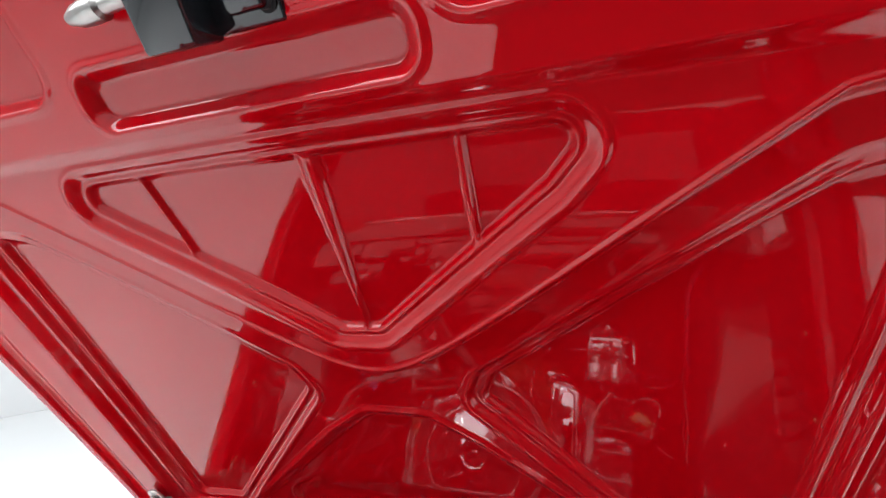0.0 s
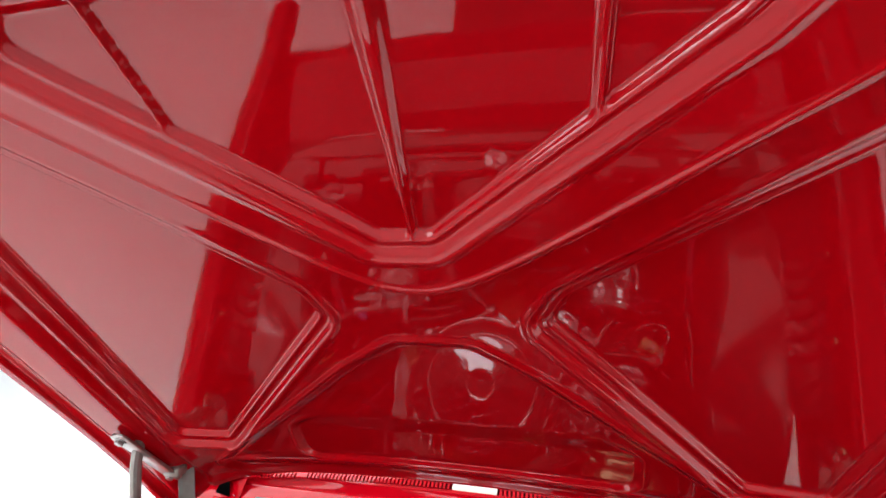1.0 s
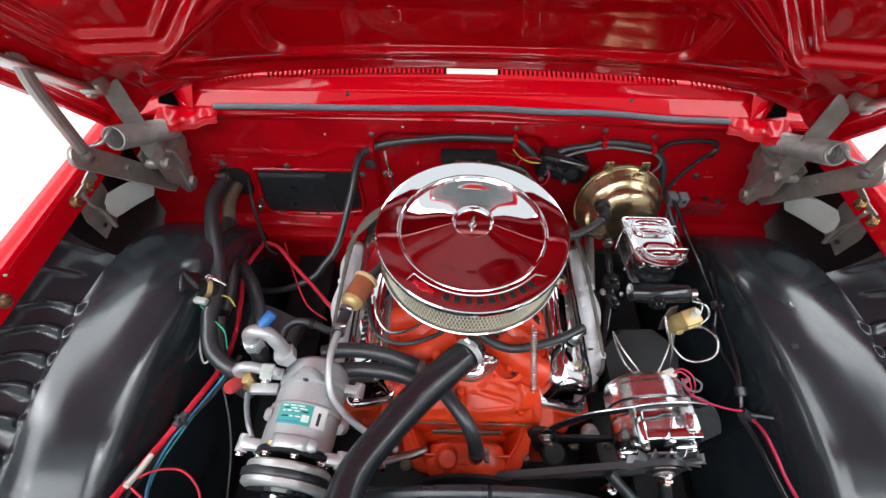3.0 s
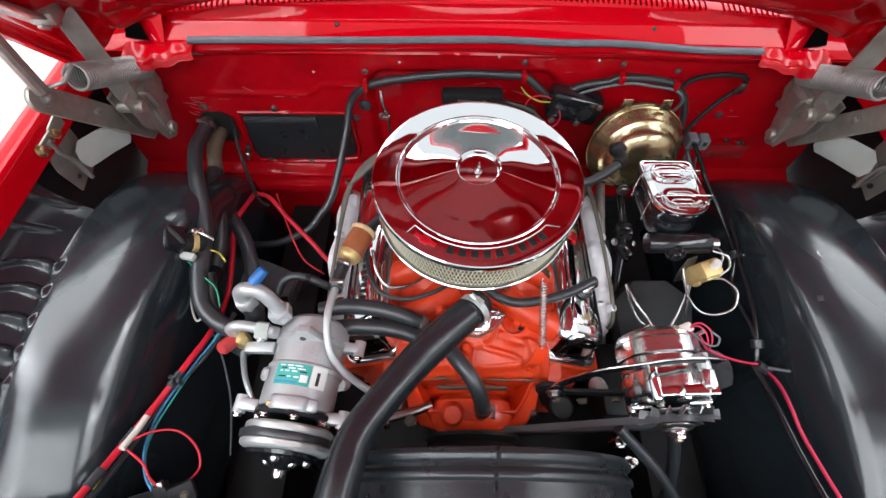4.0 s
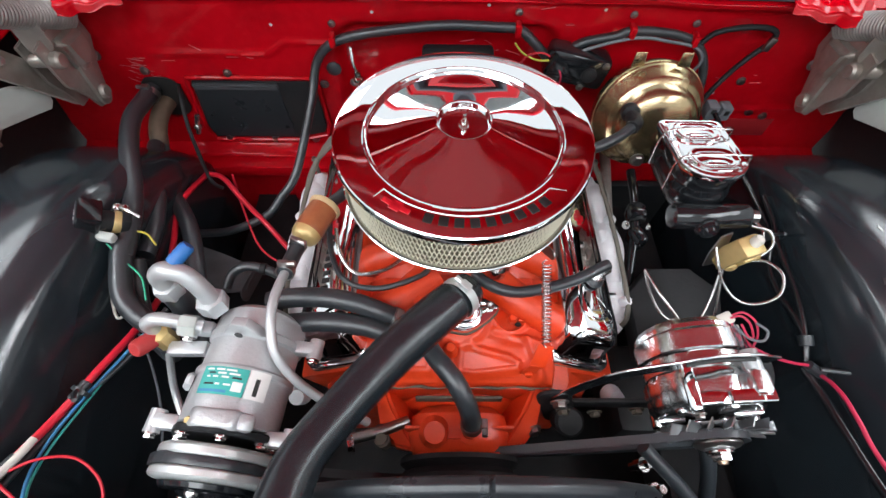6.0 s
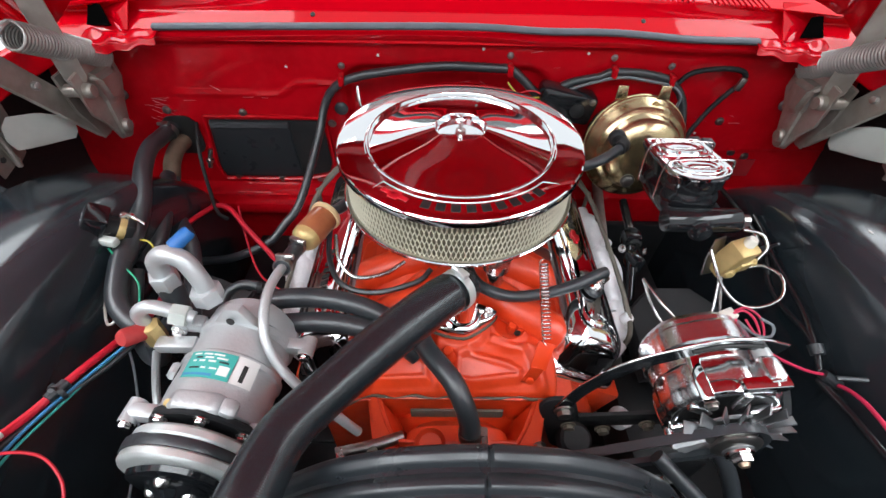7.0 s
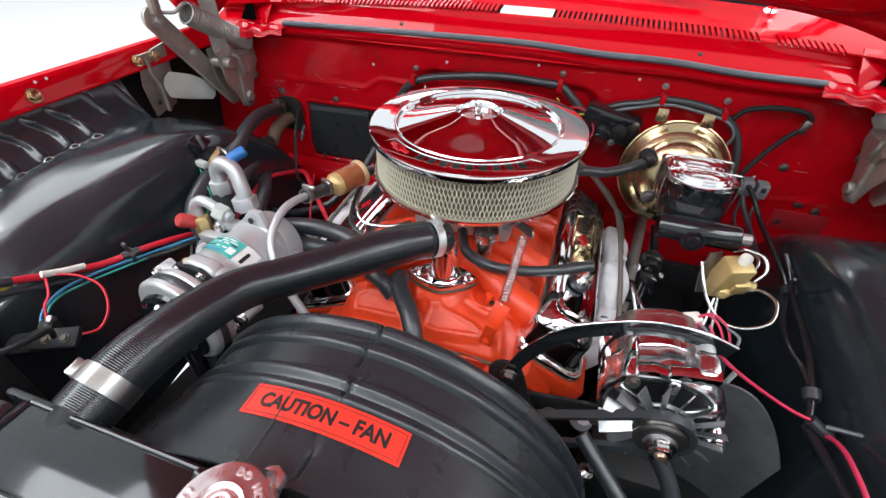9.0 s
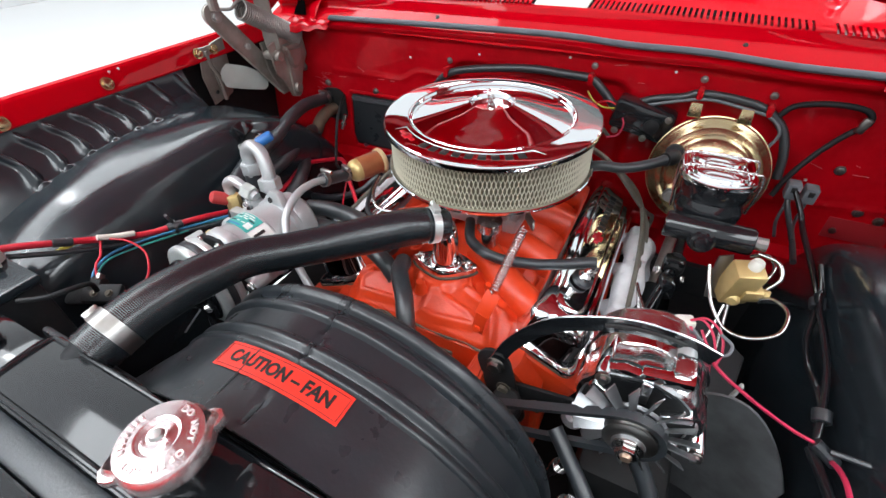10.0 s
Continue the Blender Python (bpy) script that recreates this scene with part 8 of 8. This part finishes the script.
    wire("red_lead", [(-0.528, -0.385, 0.795), (-0.50, -0.368, 0.786), (-0.470, -0.365, 0.770), (-0.445, -0.385, 0.752), (-0.436, -0.412, 0.742), (-0.444, -0.432, 0.748), (-0.462, -0.444, 0.756)], 0.0019, WIRERED, t)
    wire("red_lead", [(-0.470, -0.445, 0.775), (-0.482, -0.432, 0.790), (-0.495, -0.415, 0.793), (-0.525, -0.395, 0.797)], 0.0019, WIRERED, t)
    t = thing("thin_cable", (-0.44, -0.33, 0.6), "thin dark drooping cable on the inner wall", "cable")
    part("cable", tube([(-0.50, -0.16, 0.74), (-0.478, -0.22, 0.68), (-0.468, -0.29, 0.62), (-0.462, -0.38, 0.58)], 0.0018, 6, 8), CONNECTOR, t)
    t = thing("splash_plate", (-0.46, -0.01, 0.61), "dusty dark grey folded plate behind the compressor", "plate")
    grey = material("dusty_grey_sheet", (0.075, 0.08, 0.085), 0.6, stain=0.5, stain_size=30, tint=(0.03, 0.03, 0.032), bump=0.4, bump_size=90)
    sheet("plate", lambda u, v: (-0.535 + (0.142 + 0.006 * v) * u, -0.075 + 0.018 * u + (0.125 - 0.07 * u) * v, 0.622 - 0.035 * np.maximum(0, u - 0.55) * v - 0.02 * np.maximum(0, 0.3 - v)), 16, 12, grey, t, thick=0.003)
    part("folded_lip", flat_bar((-0.394, -0.06, 0.612), (-0.389, -0.005, 0.598), 0.03, 0.003, (1, 0, 0.2)), grey, t)
    t = thing("elbow_hose", (-0.35, -0.05, 0.685), "short black rubber elbow hose beside the cylinder head", "hose")
    part("hose", tube([(-0.405, -0.075, 0.665), (-0.394, -0.055, 0.680), (-0.368, -0.046, 0.688), (-0.335, -0.050, 0.684), (-0.30, -0.06, 0.672), (-0.255, -0.06, 0.65)], 0.0085, 12, 7), RUBBER, t, smooth=80)
    part("collar", lathe([(0.0085, 0), (0.0105, 0.001), (0.0105, 0.010), (0.0085, 0.011)], (-0.345, -0.049, 0.686), (1, -0.1, -0.12), 14), MATTBLACK, t)
    t = thing("drain_tube", (-0.41, -0.26, 0.7), "bent silver tube beside the compressor", "pipe")
    part("pipe", tube([(-0.392, -0.232, 0.79), (-0.405, -0.25, 0.745), (-0.405, -0.275, 0.715), (-0.385, -0.32, 0.69), (-0.375, -0.345, 0.665)], 0.0052, 10, 8), ALU, t)


left_looms()


def right_looms():
    t = thing("alternator_lead", (0.40, -0.2, 0.78), "faded red alternator wire to the side loom", "wire")
    part("wire", tube([(0.345, -0.209, 0.836), (0.362, -0.217, 0.822), (0.390, -0.229, 0.798), (0.43, -0.235, 0.775), (0.48, -0.235, 0.748), (0.512, -0.235, 0.738)], 0.0022, 8, 8), WIREPINK, t, smooth=80)
    part("wire_loop", tube([(0.347, -0.206, 0.838), (0.358, -0.206, 0.844), (0.370, -0.214, 0.838), (0.378, -0.226, 0.824), (0.370, -0.226, 0.826), (0.360, -0.214, 0.836)], 0.0015, 7, 8), WIREPINK, t, smooth=80)
    part("wire_loop", tube([(0.349, -0.202, 0.836), (0.364, -0.200, 0.842), (0.380, -0.210, 0.836), (0.386, -0.224, 0.822), (0.384, -0.234, 0.808)], 0.0015, 7, 8), WIREPINK, t, smooth=80)
    part("grey_lead", tube([(0.352, -0.212, 0.832), (0.372, -0.228, 0.824), (0.388, -0.232, 0.826), (0.392, -0.222, 0.834), (0.380, -0.212, 0.836)], 0.0018, 7, 8), CONNECTOR, t, smooth=80)
    part("sleeve", tube([(0.506, -0.235, 0.740), (0.53, -0.245, 0.728)], 0.0075, 10, 2), RUBBER, t)
    part("lower_wire", tube([(0.524, -0.244, 0.730), (0.524, -0.262, 0.744), (0.523, -0.285, 0.755), (0.521, -0.32, 0.762), (0.521, -0.36, 0.765), (0.522, -0.44, 0.788), (0.53, -0.50, 0.800), (0.56, -0.55, 0.815)], 0.003, 8, 8), WIREPINK, t, smooth=80)
    t = thing("side_loom", (0.49, -0.1, 0.72), "shiny black taped loom along the inner wall", "wire")
    part("loom", tube([(0.495, 0.25, 0.80), (0.508, 0.20, 0.782), (0.512, 0.157, 0.772), (0.514, 0.043, 0.775), (0.514, -0.028, 0.772), (0.509, -0.073, 0.747), (0.509, -0.12, 0.742), (0.512, -0.165, 0.749), (0.514, -0.20, 0.745), (0.510, -0.235, 0.728)], 0.0048, 8, 8), GLOSSBLACK, t, smooth=80)
    part("loom", tube([(0.518, 0.04, 0.79), (0.516, -0.01, 0.786), (0.513, -0.045, 0.778), (0.518, -0.09, 0.768), (0.519, -0.14, 0.760), (0.515, -0.185, 0.750), (0.511, -0.225, 0.734)], 0.0045, 8, 8), GLOSSBLACK, t, smooth=80)
    for y, z in ((-0.030, 0.774), (-0.200, 0.746)):
        part("tape_wrap", lathe([(0.006, -0.008), (0.0095, -0.007), (0.0100, 0.007), (0.006, 0.008)], (0.514, y, z), (0, 1, 0.35), 12), RUBBER, t)
    part("tie_tail", tube([(0.512, -0.032, 0.776), (0.500, -0.045, 0.800), (0.498, -0.055, 0.815)], 0.0022, 6, 4), RUBBER, t)
    part("lower_loom", tube([(0.508, -0.235, 0.725), (0.518, -0.28, 0.728), (0.518, -0.33, 0.738), (0.518, -0.38, 0.748), (0.518, -0.44, 0.765), (0.525, -0.50, 0.782), (0.55, -0.55, 0.80)], 0.006, 10, 8), GLOSSBLACK, t, smooth=80)
    part("branch", tube([(0.508, -0.02, 0.752), (0.48, -0.03, 0.76), (0.445, -0.05, 0.765)], 0.0025, 7, 5), GLOSSBLACK, t)
    part("firewall_run", tube([(0.505, 0.10, 0.745), (0.51, 0.18, 0.74), (0.495, 0.24, 0.77), (0.49, 0.25, 0.80)], 0.005, 8, 6), RUBBER, t, smooth=80)
    part("cable_tie", tube([(0.520, -0.242, 0.742), (0.555, -0.252, 0.755), (0.575, -0.255, 0.758)], 0.0035, 7, 4), RUBBER, t)
    t = thing("side_hose", (0.36, -0.36, 0.66), "black side hose curving to the radiator", "hose")
    part("hose", tube([(0.335, -0.315, 0.70), (0.365, -0.345, 0.66), (0.375, -0.40, 0.60), (0.36, -0.46, 0.55), (0.33, -0.50, 0.52)], 0.011, 14, 8), RUBBER, t, smooth=80)
    part("hose", tube([(0.24, -0.345, 0.735), (0.30, -0.40, 0.70), (0.34, -0.45, 0.665), (0.345, -0.49, 0.655), (0.31, -0.505, 0.655), (0.27, -0.50, 0.66)], 0.0095, 14, 8), RUBBER, t, smooth=80)
    t = thing("splash_flap", (0.42, -0.25, 0.5), "matt black rubber splash flap by the alternator", "flap")
    sheet("flap", lambda u, v: (0.365 + 0.150 * u - 0.02 * (1 - v) * u, -0.215 - 0.035 * u + 0.02 * np.sin(3 * u), 0.44 + (0.268 + 0.03 * np.sin(3.14 * u) - 0.07 * u ** 4) * v), 16, 16, material("dusty_grey_rubber", (0.10, 0.104, 0.108), 0.45, stain=0.7, stain_size=14, tint=(0.045, 0.045, 0.047), grain=0.4, grain_size=35, bump=0.3), t, thick=0.004)
    part("bright_edge", rounded_box(0.437, -0.165, 0.66, 0.004, 0.008, 0.11, 0.001, Matrix.Rotation(0.12, 4, "Y")), PALE, t)
    for k, (x, z) in enumerate(((0.30, 0.66), (0.318, 0.64), (0.29, 0.63))):
        t2 = thing("line_fitting", (x, -0.36, z), "small bright hydraulic line fitting", "fitting", "line fittings")
        part("fitting", lathe([(0, 0), (0.007, 0), (0.007, 0.014), (0.010, 0.014), (0.010, 0.026), (0.006, 0.026), (0.006, 0.04), (0, 0.04)], (x - 0.05, -0.36 - 0.03 * k, z), (0.3, 0, 1), 12), ROUGHCHROME, t2)


right_looms()


def vacuum_lines():
    t = thing("choke_line", (-0.15, -0.08, 0.8), "bright thin fuel and choke lines by the valve cover", "pipe")
    part("line", tube([(-0.185, -0.06, 0.825), (-0.175, -0.10, 0.815), (-0.15, -0.125, 0.805), (-0.11, -0.115, 0.80), (-0.08, -0.09, 0.80)], 0.003, 8, 7), TUBESTEEL, t)
    part("black_line", tube([(-0.20, -0.02, 0.82), (-0.195, -0.08, 0.80), (-0.17, -0.128, 0.792), (-0.12, -0.14, 0.788), (-0.06, -0.12, 0.79), (-0.04, -0.10, 0.795)], 0.0042, 8, 7), RUBBER, t)


vacuum_lines()
